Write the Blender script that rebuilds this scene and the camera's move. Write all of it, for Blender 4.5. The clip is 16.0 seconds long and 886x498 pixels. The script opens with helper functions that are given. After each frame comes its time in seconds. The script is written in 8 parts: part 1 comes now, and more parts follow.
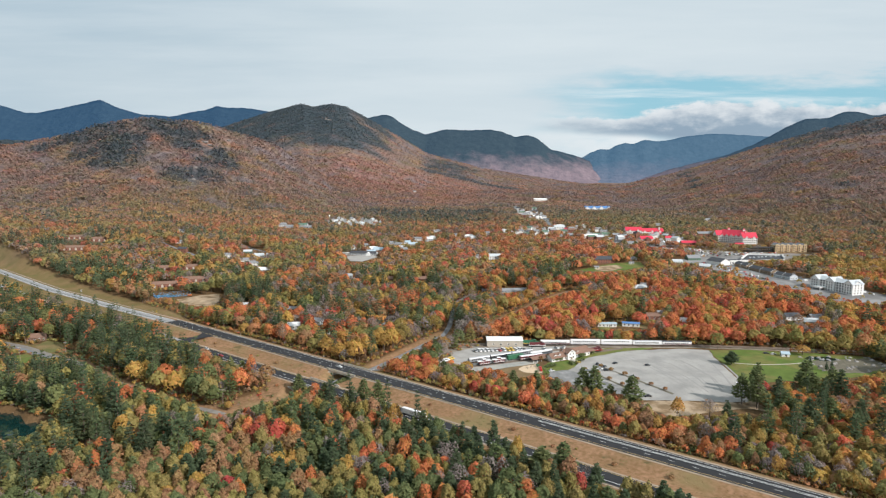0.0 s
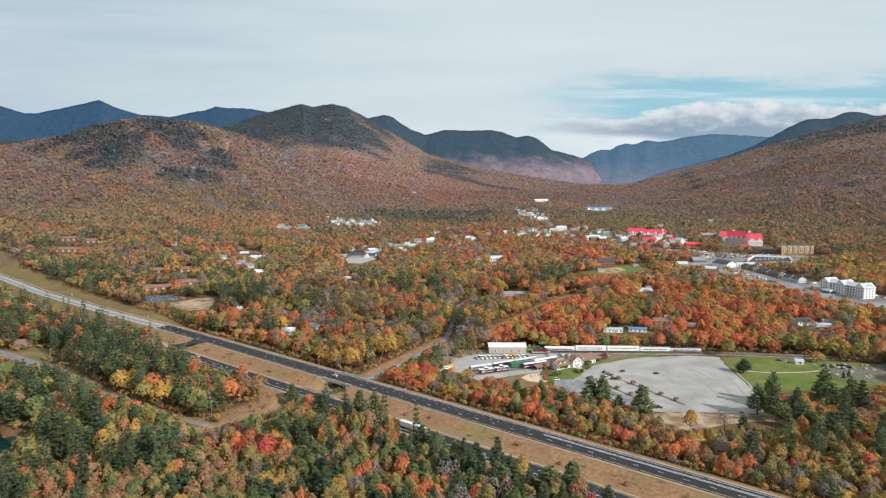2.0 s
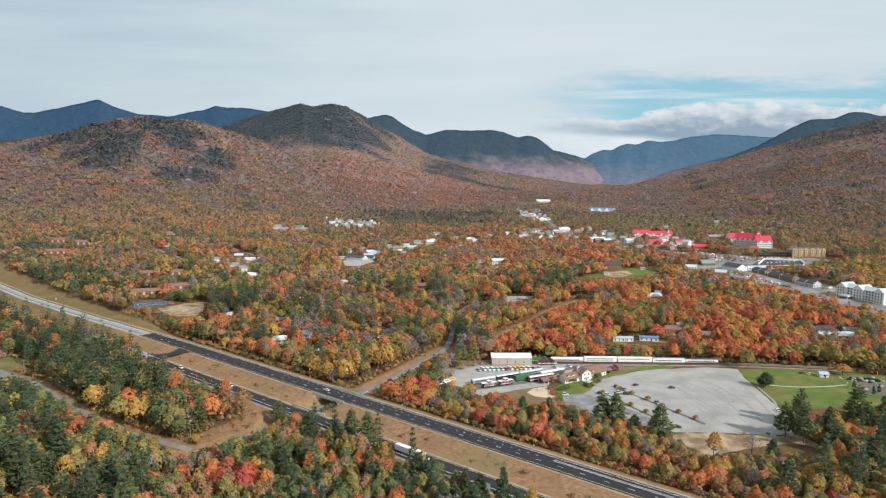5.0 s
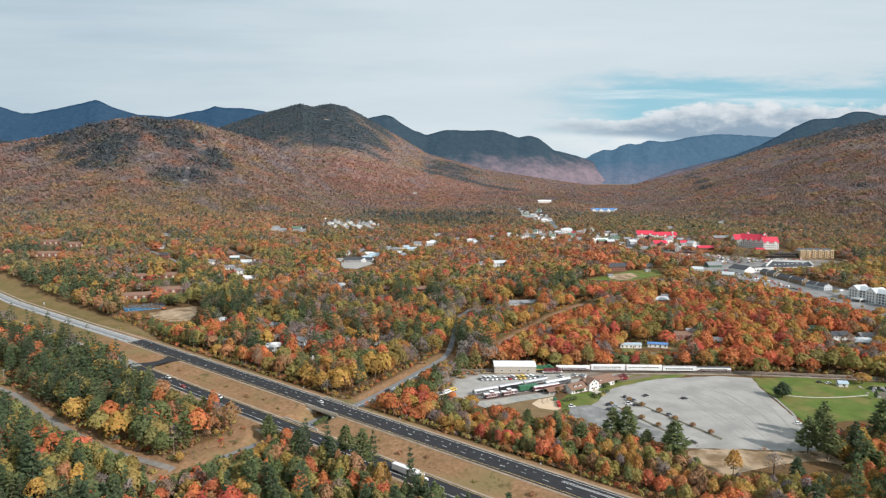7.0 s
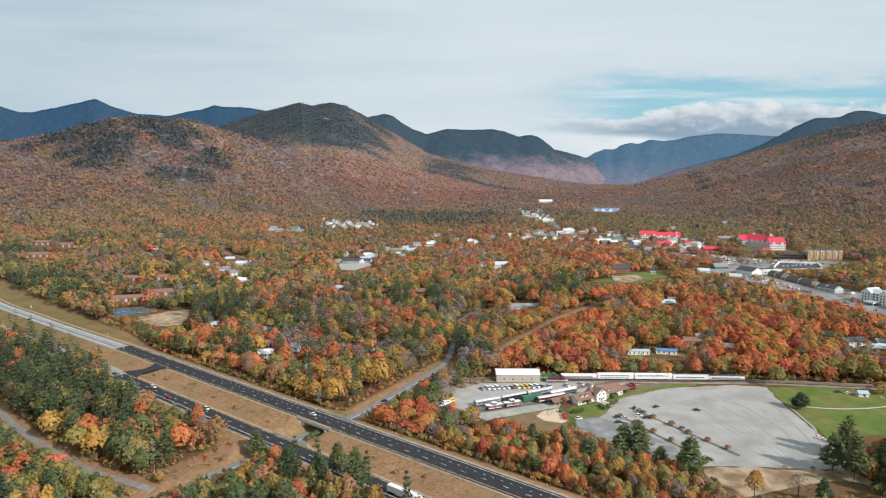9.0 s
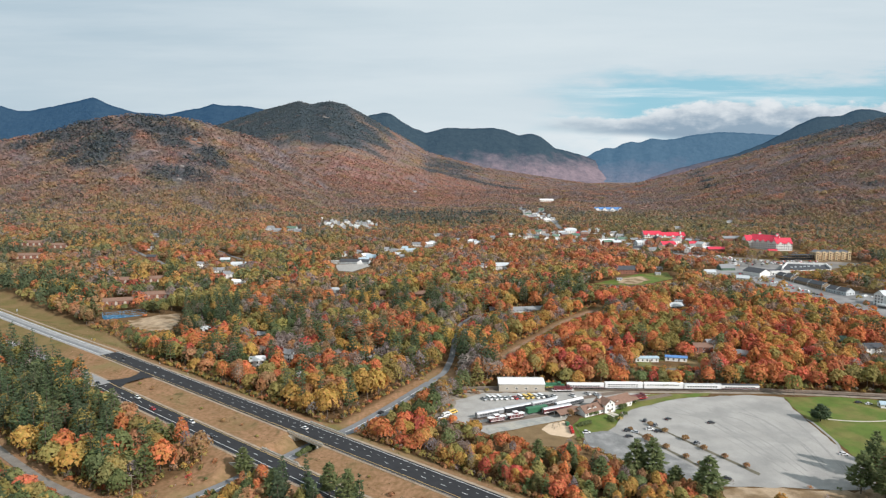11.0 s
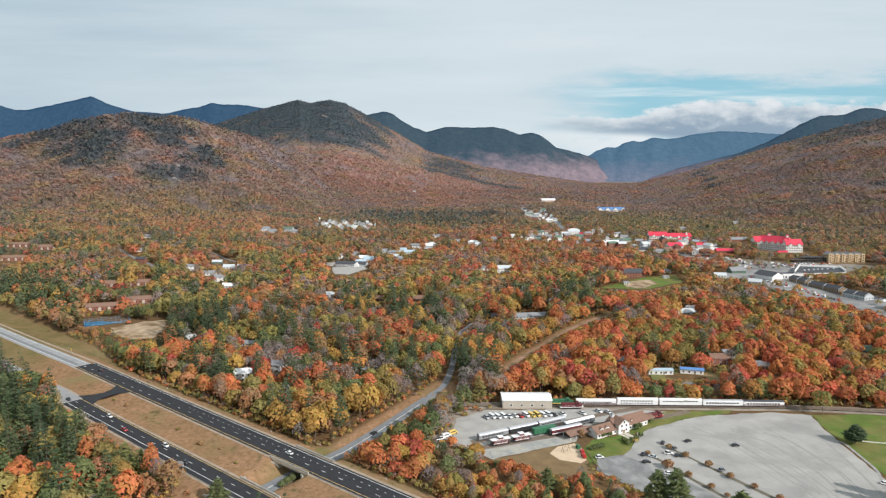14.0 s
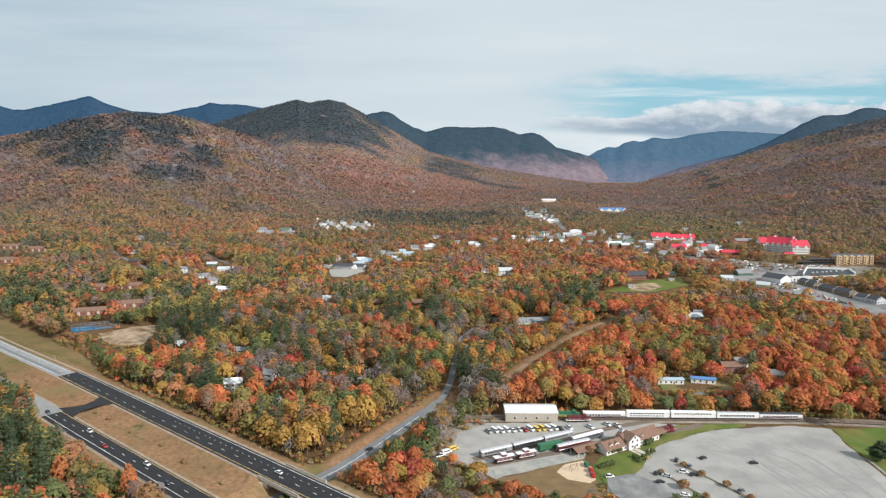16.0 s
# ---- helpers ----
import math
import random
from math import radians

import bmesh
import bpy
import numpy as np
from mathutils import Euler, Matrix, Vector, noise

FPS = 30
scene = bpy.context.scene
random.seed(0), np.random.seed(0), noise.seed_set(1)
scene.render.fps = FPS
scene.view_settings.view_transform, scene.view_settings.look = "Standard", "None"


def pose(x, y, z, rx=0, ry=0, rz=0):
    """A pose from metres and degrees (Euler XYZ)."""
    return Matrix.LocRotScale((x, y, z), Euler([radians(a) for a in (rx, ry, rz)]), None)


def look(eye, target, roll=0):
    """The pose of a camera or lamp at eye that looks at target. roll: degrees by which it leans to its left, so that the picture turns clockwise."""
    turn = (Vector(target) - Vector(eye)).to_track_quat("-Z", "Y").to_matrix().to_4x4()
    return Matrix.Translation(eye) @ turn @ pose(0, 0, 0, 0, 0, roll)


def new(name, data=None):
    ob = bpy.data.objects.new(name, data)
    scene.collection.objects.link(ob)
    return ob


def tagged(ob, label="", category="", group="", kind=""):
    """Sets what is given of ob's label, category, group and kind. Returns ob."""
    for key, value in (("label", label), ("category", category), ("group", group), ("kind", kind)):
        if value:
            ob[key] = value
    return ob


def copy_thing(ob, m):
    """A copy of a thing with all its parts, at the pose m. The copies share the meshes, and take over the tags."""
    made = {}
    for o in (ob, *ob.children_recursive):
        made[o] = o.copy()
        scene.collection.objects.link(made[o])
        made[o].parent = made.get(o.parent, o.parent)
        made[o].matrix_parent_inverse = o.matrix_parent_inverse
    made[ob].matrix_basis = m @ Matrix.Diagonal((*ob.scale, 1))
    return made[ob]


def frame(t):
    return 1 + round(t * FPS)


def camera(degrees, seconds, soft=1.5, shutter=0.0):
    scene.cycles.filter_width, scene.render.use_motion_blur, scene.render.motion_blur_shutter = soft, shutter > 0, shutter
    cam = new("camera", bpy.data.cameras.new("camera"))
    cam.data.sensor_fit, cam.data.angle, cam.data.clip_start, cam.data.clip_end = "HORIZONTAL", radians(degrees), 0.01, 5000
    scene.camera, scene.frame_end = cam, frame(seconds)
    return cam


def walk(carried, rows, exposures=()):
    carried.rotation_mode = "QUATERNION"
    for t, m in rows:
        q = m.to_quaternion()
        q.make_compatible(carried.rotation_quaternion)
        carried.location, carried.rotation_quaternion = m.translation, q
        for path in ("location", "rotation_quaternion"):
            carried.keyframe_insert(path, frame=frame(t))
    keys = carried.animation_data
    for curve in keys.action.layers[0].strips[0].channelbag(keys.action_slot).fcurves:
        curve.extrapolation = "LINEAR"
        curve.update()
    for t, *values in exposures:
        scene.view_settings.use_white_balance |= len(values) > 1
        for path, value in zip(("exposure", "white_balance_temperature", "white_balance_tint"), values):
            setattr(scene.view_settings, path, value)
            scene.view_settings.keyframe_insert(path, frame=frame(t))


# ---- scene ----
cam = camera(70.8, 16.0, soft=1.25)
PATH = [
    (0, (0.129, 1.623, 146.232), (0.107, 3.611, 146.008), 0.2),
    (2, (-0.031, 21.391, 146.098), (-0.054, 23.379, 145.876), 0.2),
    (4, (0.092, 42.776, 145.869), (0.067, 44.764, 145.647), 0.3),
    (6.5, (-0.126, 69.961, 145.674), (-0.152, 71.949, 145.454), 0.2),
    (9, (0.04, 97.501, 145.666), (0.013, 99.489, 145.444), 0.2),
    (11.5, (-0.108, 124.85, 146.021), (-0.135, 126.837, 145.795), 0.2),
    (14, (0.306, 152.236, 145.924), (0.278, 154.223, 145.697), 0.2),
    (16, (-0.082, 172.847, 146.234), (-0.109, 174.834, 146.007), 0.2),
]
walk(cam, [(t, look(eye, target, roll)) for t, eye, target, roll in PATH])

# ---- world and sun ----
SUN_AZ, SUN_EL = radians(128), radians(33)
world = bpy.data.worlds.new("sky")
scene.world = world
world.use_nodes = True
wn, wl = world.node_tree.nodes, world.node_tree.links
wn.clear()


def wmath(op, a, b=None, clamp=False):
    n = wn.new("ShaderNodeMath")
    n.operation, n.use_clamp = op, clamp
    for i, v in enumerate((a, b)):
        if v is None:
            continue
        if isinstance(v, (int, float)):
            n.inputs[i].default_value = v
        else:
            wl.new(v, n.inputs[i])
    return n.outputs[0]


def wramp(v, lo, hi, a=0.0, b=1.0):
    n = wn.new("ShaderNodeMapRange")
    n.interpolation_type = "SMOOTHSTEP"
    for i, x in enumerate((v, lo, hi, a, b)):
        if isinstance(x, (int, float)):
            n.inputs[i].default_value = x
        else:
            wl.new(x, n.inputs[i])
    return n.outputs[0]


def wmix(f, a, b):
    n = wn.new("ShaderNodeMix")
    n.data_type = "RGBA"
    for s, v in ((n.inputs[0], f), (n.inputs[6], a), (n.inputs[7], b)):
        if isinstance(v, tuple):
            s.default_value = (*v, 1)
        elif isinstance(v, (int, float)):
            s.default_value = v
        else:
            wl.new(v, s)
    return n.outputs[2]


sky = wn.new("ShaderNodeTexSky")
sky.sky_type, sky.sun_disc = "NISHITA", False
sky.sun_elevation, sky.sun_rotation = SUN_EL, SUN_AZ
sky.air_density, sky.dust_density, sky.ozone_density = 1.0, 0.6, 1.6
skyc = wn.new("ShaderNodeVectorMath")
skyc.operation = "SCALE"
wl.new(sky.outputs[0], skyc.inputs[0])
skyc.inputs[3].default_value = 0.085
tc = wn.new("ShaderNodeTexCoord")
sep = wn.new("ShaderNodeSeparateXYZ")
wl.new(tc.outputs["Generated"], sep.inputs[0])
DX, DY, DZ = sep.outputs
# clouds drawn out along the horizon
mapn = wn.new("ShaderNodeMapping")
mapn.inputs["Scale"].default_value = (1.0, 1.0, 5.5)
wl.new(tc.outputs["Generated"], mapn.inputs[0])


def wnoise(scale, detail, rough, w=0.0):
    n = wn.new("ShaderNodeTexNoise")
    n.noise_dimensions = "4D"
    wl.new(mapn.outputs[0], n.inputs["Vector"])
    n.inputs["W"].default_value = w
    n.inputs["Scale"].default_value, n.inputs["Detail"].default_value, n.inputs["Roughness"].default_value = scale, detail, rough
    return n.outputs[0]


soft_cloud = wnoise(1.6, 5, 0.5, 2.3)
veil = wmix(wramp(soft_cloud, 0.3, 0.7), (0.475, 0.595, 0.68), (0.655, 0.74, 0.785))
# sight-line slopes: U across the valley, V above the horizon
AHEAD = wmath("MAXIMUM", DY, 0.02)
U, V = wmath("DIVIDE", DX, AHEAD), wmath("DIVIDE", DZ, AHEAD)
veil = wmix(wramp(U, -0.5, 0.1, 0.0, 0.42), veil, (0.79, 0.86, 0.89))
veil = wmix(wramp(U, -0.15, -0.75, 0.0, 0.6), veil, (0.45, 0.57, 0.66))
veil = wmix(wramp(U, 0.3, 0.75, 0.0, 0.5), veil, (0.56, 0.665, 0.735))


def uv_noise(su, sv, detail, rough, w):
    """Noise in the plane of the sight-line slopes, centred on zero."""
    c = wn.new("ShaderNodeCombineXYZ")
    wl.new(wmath("MULTIPLY", U, su), c.inputs[0])
    wl.new(wmath("MULTIPLY", V, sv), c.inputs[1])
    c.inputs[2].default_value = w
    n = wn.new("ShaderNodeTexNoise")
    wl.new(c.outputs[0], n.inputs["Vector"])
    n.inputs["Scale"].default_value, n.inputs["Detail"].default_value, n.inputs["Roughness"].default_value = 1.0, detail, rough
    return wmath("SUBTRACT", n.outputs[0], 0.5)


def wadd(*terms):
    total = terms[0]
    for term in terms[1:]:
        total = wmath("ADD", total, term)
    return total


def wtimes(*terms):
    total = terms[0]
    for term in terms[1:]:
        total = wmath("MULTIPLY", total, term)
    return total


wisps = uv_noise(2.2, 22.0, 7, 0.58, 3.0)
veil = wmix(wramp(wisps, -0.16, 0.2, 0.0, 0.3), veil, (0.76, 0.83, 0.87))
# a clear gap low over the valley, with a bank of cumulus in it
ragged = uv_noise(5.0, 24.0, 8, 0.6, 5.0)
front = wramp(DY, 0.0, 0.3)
gap = wtimes(wramp(wadd(V, wtimes(ragged, 0.11)), 0.170, 0.140), wramp(wadd(U, wtimes(ragged, 0.30)), 0.09, 0.30), front)
blue = wmix(0.75, skyc.outputs[0], (0.33, 0.66, 0.80))
blue = wmix(wramp(uv_noise(3.0, 42.0, 7, 0.62, 11.0), -0.02, 0.2, 0.0, 0.75), blue, (0.72, 0.82, 0.87))
billow, heap = uv_noise(19.0, 42.0, 8, 0.6, 1.0), uv_noise(5.5, 9.0, 3, 0.5, 7.7)
top = wadd(wramp(U, 0.24, 0.38, 0.094, 0.123), wtimes(heap, 0.040), wtimes(billow, 0.046))
base = wadd(wramp(U, 0.12, 0.40, 0.080, 0.062), wtimes(uv_noise(6.0, 10.0, 4, 0.5, 2.0), 0.022))
bank = wtimes(wramp(wmath("SUBTRACT", top, V), -0.003, 0.006), wramp(wmath("SUBTRACT", V, base), -0.008, 0.006), wramp(wadd(U, wtimes(heap, 0.2)), 0.10, 0.20))
height = wmath("DIVIDE", wmath("SUBTRACT", V, base), wmath("MAXIMUM", wmath("SUBTRACT", top, base), 0.012))
bankc = wmix(wramp(wadd(height, wtimes(billow, 2.1)), 0.22, 1.12), (0.285, 0.385, 0.49), (0.765, 0.81, 0.845))
low = wmix(wramp(uv_noise(9.0, 26.0, 6, 0.55, 6.0), -0.12, 0.15), (0.56, 0.72, 0.81), (0.80, 0.855, 0.885))
blue = wmix(wramp(V, 0.088, 0.066), blue, low)
skyall = wmix(wtimes(gap, 0.97), veil, wmix(bank, blue, bankc))
bg = wn.new("ShaderNodeBackground")
wl.new(skyall, bg.inputs[0])
bg.inputs[1].default_value = 1.0
wo = wn.new("ShaderNodeOutputWorld")
wl.new(bg.outputs[0], wo.inputs[0])

sun = new("sun", bpy.data.lights.new("sun", "SUN"))
sun.data.energy, sun.data.angle, sun.data.color = 4.6, radians(1.2), (1.0, 0.95, 0.92)
sun_dir = Vector((math.sin(SUN_AZ) * math.cos(SUN_EL), math.cos(SUN_AZ) * math.cos(SUN_EL), math.sin(SUN_EL)))
sun.matrix_world = look(sun_dir * 900, (0, 0, 0))

# ---- materials ----
MATS = {}


def shader(name):
    m = bpy.data.materials.new(name)
    m.use_nodes = True
    nt = m.node_tree
    return m, nt, nt.nodes["Principled BSDF"]


def surface(name, color, rough=0.8, metal=0.0, vary=0.12, scale=0.6, fine_scale=9.0, bump=0.0, second=None, second_scale=0.05, second_lo=0.45, second_hi=0.6, rand=0.0):
    """Colour with two scales of variation in world-sized object coordinates, and fine relief."""
    if name in MATS:
        return MATS[name]
    m, nt, b = shader(name)
    n, l = nt.nodes, nt.links
    geo = n.new("ShaderNodeNewGeometry")

    def tex(s, detail=6):
        t = n.new("ShaderNodeTexNoise")
        l.new(geo.outputs["Position"], t.inputs["Vector"])
        t.inputs["Scale"].default_value, t.inputs["Detail"].default_value = s, detail
        return t.outputs[0]

    def mix(f, a, c):
        x = n.new("ShaderNodeMix")
        x.data_type = "RGBA"
        for s, v in ((x.inputs[0], f), (x.inputs[6], a), (x.inputs[7], c)):
            if isinstance(v, tuple):
                s.default_value = (*v[:3], 1)
            elif isinstance(v, (int, float)):
                s.default_value = v
            else:
                l.new(v, s)
        return x.outputs[2]

    base = color
    if second:
        r = n.new("ShaderNodeMapRange")
        l.new(tex(second_scale, 8), r.inputs[0])
        r.inputs[1].default_value, r.inputs[2].default_value = second_lo, second_hi
        base = mix(r.outputs[0], color, second)
    dark = tuple(c * (1 - vary) for c in color[:3])
    f1 = n.new("ShaderNodeMapRange")
    l.new(tex(scale), f1.inputs[0])
    f1.inputs[1].default_value, f1.inputs[2].default_value, f1.inputs[3].default_value, f1.inputs[4].default_value = 0.3, 0.7, 1 - vary, 1 + vary
    f2 = n.new("ShaderNodeMapRange")
    l.new(tex(fine_scale), f2.inputs[0])
    f2.inputs[1].default_value, f2.inputs[2].default_value, f2.inputs[3].default_value, f2.inputs[4].default_value = 0.25, 0.75, 1 - vary, 1 + vary
    mm = n.new("ShaderNodeMath")
    mm.operation = "MULTIPLY"
    l.new(f1.outputs[0], mm.inputs[0])
    l.new(f2.outputs[0], mm.inputs[1])
    val = mm.outputs[0]
    if rand:
        oi = n.new("ShaderNodeObjectInfo")
        f3 = n.new("ShaderNodeMapRange")
        l.new(oi.outputs["Random"], f3.inputs[0])
        f3.inputs[3].default_value, f3.inputs[4].default_value = 1 - rand, 1 + rand
        m3 = n.new("ShaderNodeMath")
        m3.operation = "MULTIPLY"
        l.new(val, m3.inputs[0])
        l.new(f3.outputs[0], m3.inputs[1])
        val = m3.outputs[0]
    vm = n.new("ShaderNodeVectorMath")
    vm.operation = "SCALE"
    if isinstance(base, tuple):
        vm.inputs[0].default_value = base[:3]
    else:
        l.new(base, vm.inputs[0])
    l.new(val, vm.inputs[3])
    l.new(vm.outputs[0], b.inputs["Base Color"])
    b.inputs["Roughness"].default_value, b.inputs["Metallic"].default_value = rough, metal
    if rough >= 0.7:
        b.inputs["Specular IOR Level"].default_value = 0.15
    if bump:
        bp = n.new("ShaderNodeBump")
        bp.inputs["Strength"].default_value, bp.inputs["Distance"].default_value = 0.6, bump
        l.new(tex(fine_scale), bp.inputs["Height"])
        l.new(bp.outputs[0], b.inputs["Normal"])
    MATS[name] = m
    return m


def foliage(name, tinted=True, color=(0.1, 0.1, 0.04), rand=0.0, shine=0.0):
    """Leaves: the colour of the tree from its mesh, each leaf clump a little different, light passing through."""
    m, nt, b = shader(name)
    n, l = nt.nodes, nt.links
    geo = n.new("ShaderNodeNewGeometry")
    if tinted:
        at = n.new("ShaderNodeAttribute")
        at.attribute_name = "tint"
        col = at.outputs["Color"]
    else:
        rgb = n.new("ShaderNodeRGB")
        rgb.outputs[0].default_value = (*color, 1)
        col = rgb.outputs[0]
    hs = n.new("ShaderNodeHueSaturation")
    l.new(col, hs.inputs["Color"])
    r1 = n.new("ShaderNodeMapRange")
    l.new(geo.outputs["Random Per Island"], r1.inputs[0])
    r1.inputs[3].default_value, r1.inputs[4].default_value = 0.86, 1.16
    nz = n.new("ShaderNodeTexNoise")
    l.new(geo.outputs["Position"], nz.inputs["Vector"])
    nz.inputs["Scale"].default_value, nz.inputs["Detail"].default_value = 1.1, 3
    r4 = n.new("ShaderNodeMapRange")
    l.new(nz.outputs[0], r4.inputs[0])
    r4.inputs[1].default_value, r4.inputs[2].default_value = 0.3, 0.7
    r4.inputs[3].default_value, r4.inputs[4].default_value = 0.82, 1.2
    mv = n.new("ShaderNodeMath")
    mv.operation = "MULTIPLY"
    l.new(r1.outputs[0], mv.inputs[0])
    l.new(r4.outputs[0], mv.inputs[1])
    l.new(mv.outputs[0], hs.inputs["Value"])
    r2 = n.new("ShaderNodeMapRange")
    l.new(geo.outputs["Random Per Island"], r2.inputs[0])
    r2.inputs[3].default_value, r2.inputs[4].default_value = 0.515, 0.485
    if rand:
        oi = n.new("ShaderNodeObjectInfo")
        r3 = n.new("ShaderNodeMapRange")
        l.new(oi.outputs["Random"], r3.inputs[0])
        r3.inputs[3].default_value, r3.inputs[4].default_value = -rand, rand
        ad = n.new("ShaderNodeMath")
        l.new(r2.outputs[0], ad.inputs[0])
        l.new(r3.outputs[0], ad.inputs[1])
        l.new(ad.outputs[0], hs.inputs["Hue"])
    else:
        l.new(r2.outputs[0], hs.inputs["Hue"])
    l.new(hs.outputs[0], b.inputs["Base Color"])
    b.inputs["Roughness"].default_value = 0.75
    b.inputs["Specular IOR Level"].default_value = 0.15
    tr = n.new("ShaderNodeBsdfTranslucent")
    l.new(hs.outputs[0], tr.inputs[0])
    ms = n.new("ShaderNodeMixShader")
    ms.inputs[0].default_value = 0.36
    l.new(b.outputs[0], ms.inputs[1])
    l.new(tr.outputs[0], ms.inputs[2])
    l.new(ms.outputs[0], n["Material Output"].inputs[0])
    return m


ASPHALT = surface("new_asphalt", (0.036, 0.037, 0.040), 0.9, vary=0.14, scale=0.25, fine_scale=3)
OLD_ASPHALT = surface("old_asphalt", (0.30, 0.30, 0.295), 0.85, vary=0.12, scale=0.15, fine_scale=2.5)
LANE = surface("lane_gravel", (0.23, 0.21, 0.185), 0.95, vary=0.15, scale=0.2, fine_scale=2.5)
SIDE_ROAD = surface("side_road_asphalt", (0.20, 0.205, 0.21), 0.85, vary=0.12, scale=0.2, fine_scale=2.5)
SHOULDER = surface("gravel_shoulder", (0.34, 0.27, 0.20), 0.95, vary=0.2, scale=0.3, fine_scale=3)
PAINT_W = surface("road_paint_white", (0.72, 0.72, 0.70), 0.6, vary=0.12, scale=1.5)
PAINT_Y = surface("road_paint_yellow", (0.62, 0.43, 0.16), 0.6, vary=0.12, scale=1.5)
CONCRETE = surface("bridge_concrete", (0.50, 0.46, 0.39), 0.85, vary=0.15, scale=0.4, fine_scale=3)
STEEL = surface("galvanised_steel", (0.42, 0.43, 0.43), 0.5, 0.6, vary=0.1)
LOT = surface("pale_gravel", (0.365, 0.35, 0.325), 0.95, vary=0.10, scale=0.07, fine_scale=1.6, second=(0.30, 0.29, 0.272), second_scale=0.05)
LOT_DARK = surface("worn_asphalt", (0.205, 0.205, 0.20), 0.95, vary=0.16, scale=0.12, fine_scale=1.6, second=(0.31, 0.305, 0.295), second_scale=0.09)
FIELD = surface("worn_field_grass", (0.15, 0.15, 0.055), 0.95, vary=0.18, scale=0.05, fine_scale=1.0, second=(0.22, 0.155, 0.075), second_scale=0.025)
TRACK = surface("tyre_tracks", (0.30, 0.29, 0.272), 0.95, vary=0.1, scale=0.3)
LAWN = surface("lawn_grass", (0.105, 0.150, 0.032), 0.9, vary=0.16, scale=0.12, fine_scale=2.0, second=(0.165, 0.16, 0.05), second_scale=0.05)
SAND = surface("play_sand", (0.60, 0.46, 0.32), 0.95, vary=0.07, scale=0.3)
DIRT = surface("bare_dirt", (0.40, 0.30, 0.20), 0.95, vary=0.2, scale=0.12, fine_scale=1.2, second=(0.22, 0.15, 0.085), second_scale=0.07)
PLANT_SOIL = surface("planting_soil", (0.15, 0.135, 0.10), 0.95, vary=0.2, scale=0.3, fine_scale=2.0)
RAIL_BED = surface("pale_rail_gravel", (0.31, 0.265, 0.215), 0.95, vary=0.16, scale=0.2, fine_scale=2.0, second=(0.23, 0.185, 0.14), second_scale=0.08)
BROWN_GRASS = surface("dry_brown_grass", (0.20, 0.135, 0.07), 0.95, vary=0.15, scale=0.15, fine_scale=1.5)
YARD = surface("yard_gravel", (0.36, 0.345, 0.32), 0.95, vary=0.12, scale=0.15, fine_scale=1.5)
WATER = surface("pond_water", (0.006, 0.028, 0.026), 0.06, vary=0.1)
LEAF = foliage("leaves")
LEAF_OB = foliage("tree_leaves", rand=0.012)
BARK = surface("bark", (0.16, 0.13, 0.105), 0.95, vary=0.25, scale=1.0)

# ---- geometry helpers ----


def mesh_of(name, verts, faces, mat, tint=None, smooth=False):
    """verts (n,3), faces (m,k) with k 3 or 4; tint (m,3) per face."""
    me = bpy.data.meshes.new(name)
    v, f = np.asarray(verts, np.float32), np.asarray(faces, np.int32)
    k = f.shape[1]
    me.vertices.add(len(v))
    me.vertices.foreach_set("co", v.ravel())
    me.loops.add(f.size)
    me.loops.foreach_set("vertex_index", f.ravel())
    me.polygons.add(len(f))
    me.polygons.foreach_set("loop_start", np.arange(0, f.size, k, dtype=np.int32))
    me.polygons.foreach_set("loop_total", np.full(len(f), k, np.int32))
    if smooth:
        me.polygons.foreach_set("use_smooth", np.ones(len(f), bool))
    me.update(calc_edges=True)
    if tint is not None:
        a = me.attributes.new("tint", "FLOAT_COLOR", "FACE")
        a.data.foreach_set("color", np.hstack([tint, np.ones((len(f), 1))]).astype(np.float32).ravel())
    me.materials.append(mat)
    return me


def part(name, bm, material, parent, label="", m=None):
    me = bpy.data.meshes.new(name)
    bm.normal_update()
    bm.to_mesh(me)
    bm.free()
    me.materials.append(material)
    ob = new(name, me)
    if parent is not None:
        ob.parent = parent
    if m is not None:
        ob.matrix_local = m
    if label:
        tagged(ob, label)
    return ob


def thing(name, m, label, category, group="", kind=""):
    ob = new(name)
    ob.matrix_world = m
    ob.empty_display_size = 1
    return tagged(ob, label, category, group, kind)


def boxes(*items, bevel=0.0):
    """A bmesh of boxes (x0, x1, y0, y1, z0, z1)."""
    bm = bmesh.new()
    for x0, x1, y0, y1, z0, z1 in items:
        bmesh.ops.create_cube(bm, size=1, matrix=Matrix.Translation(((x0 + x1) / 2, (y0 + y1) / 2, (z0 + z1) / 2)) @ Matrix.Diagonal((x1 - x0, y1 - y0, z1 - z0, 1)))
    if bevel:
        bmesh.ops.bevel(bm, geom=bm.edges[:], offset=bevel, segments=2, affect="EDGES", profile=0.5)
    return bm


def cyl(r, z0, z1, n=10, r2=None, at=(0, 0), bm=None, m=None):
    bm = bm or bmesh.new()
    t = Matrix.Translation((at[0], at[1], (z0 + z1) / 2))
    bmesh.ops.create_cone(bm, cap_ends=True, segments=n, radius1=r, radius2=r if r2 is None else r2, depth=z1 - z0, matrix=(m or Matrix()) @ t)
    return bm


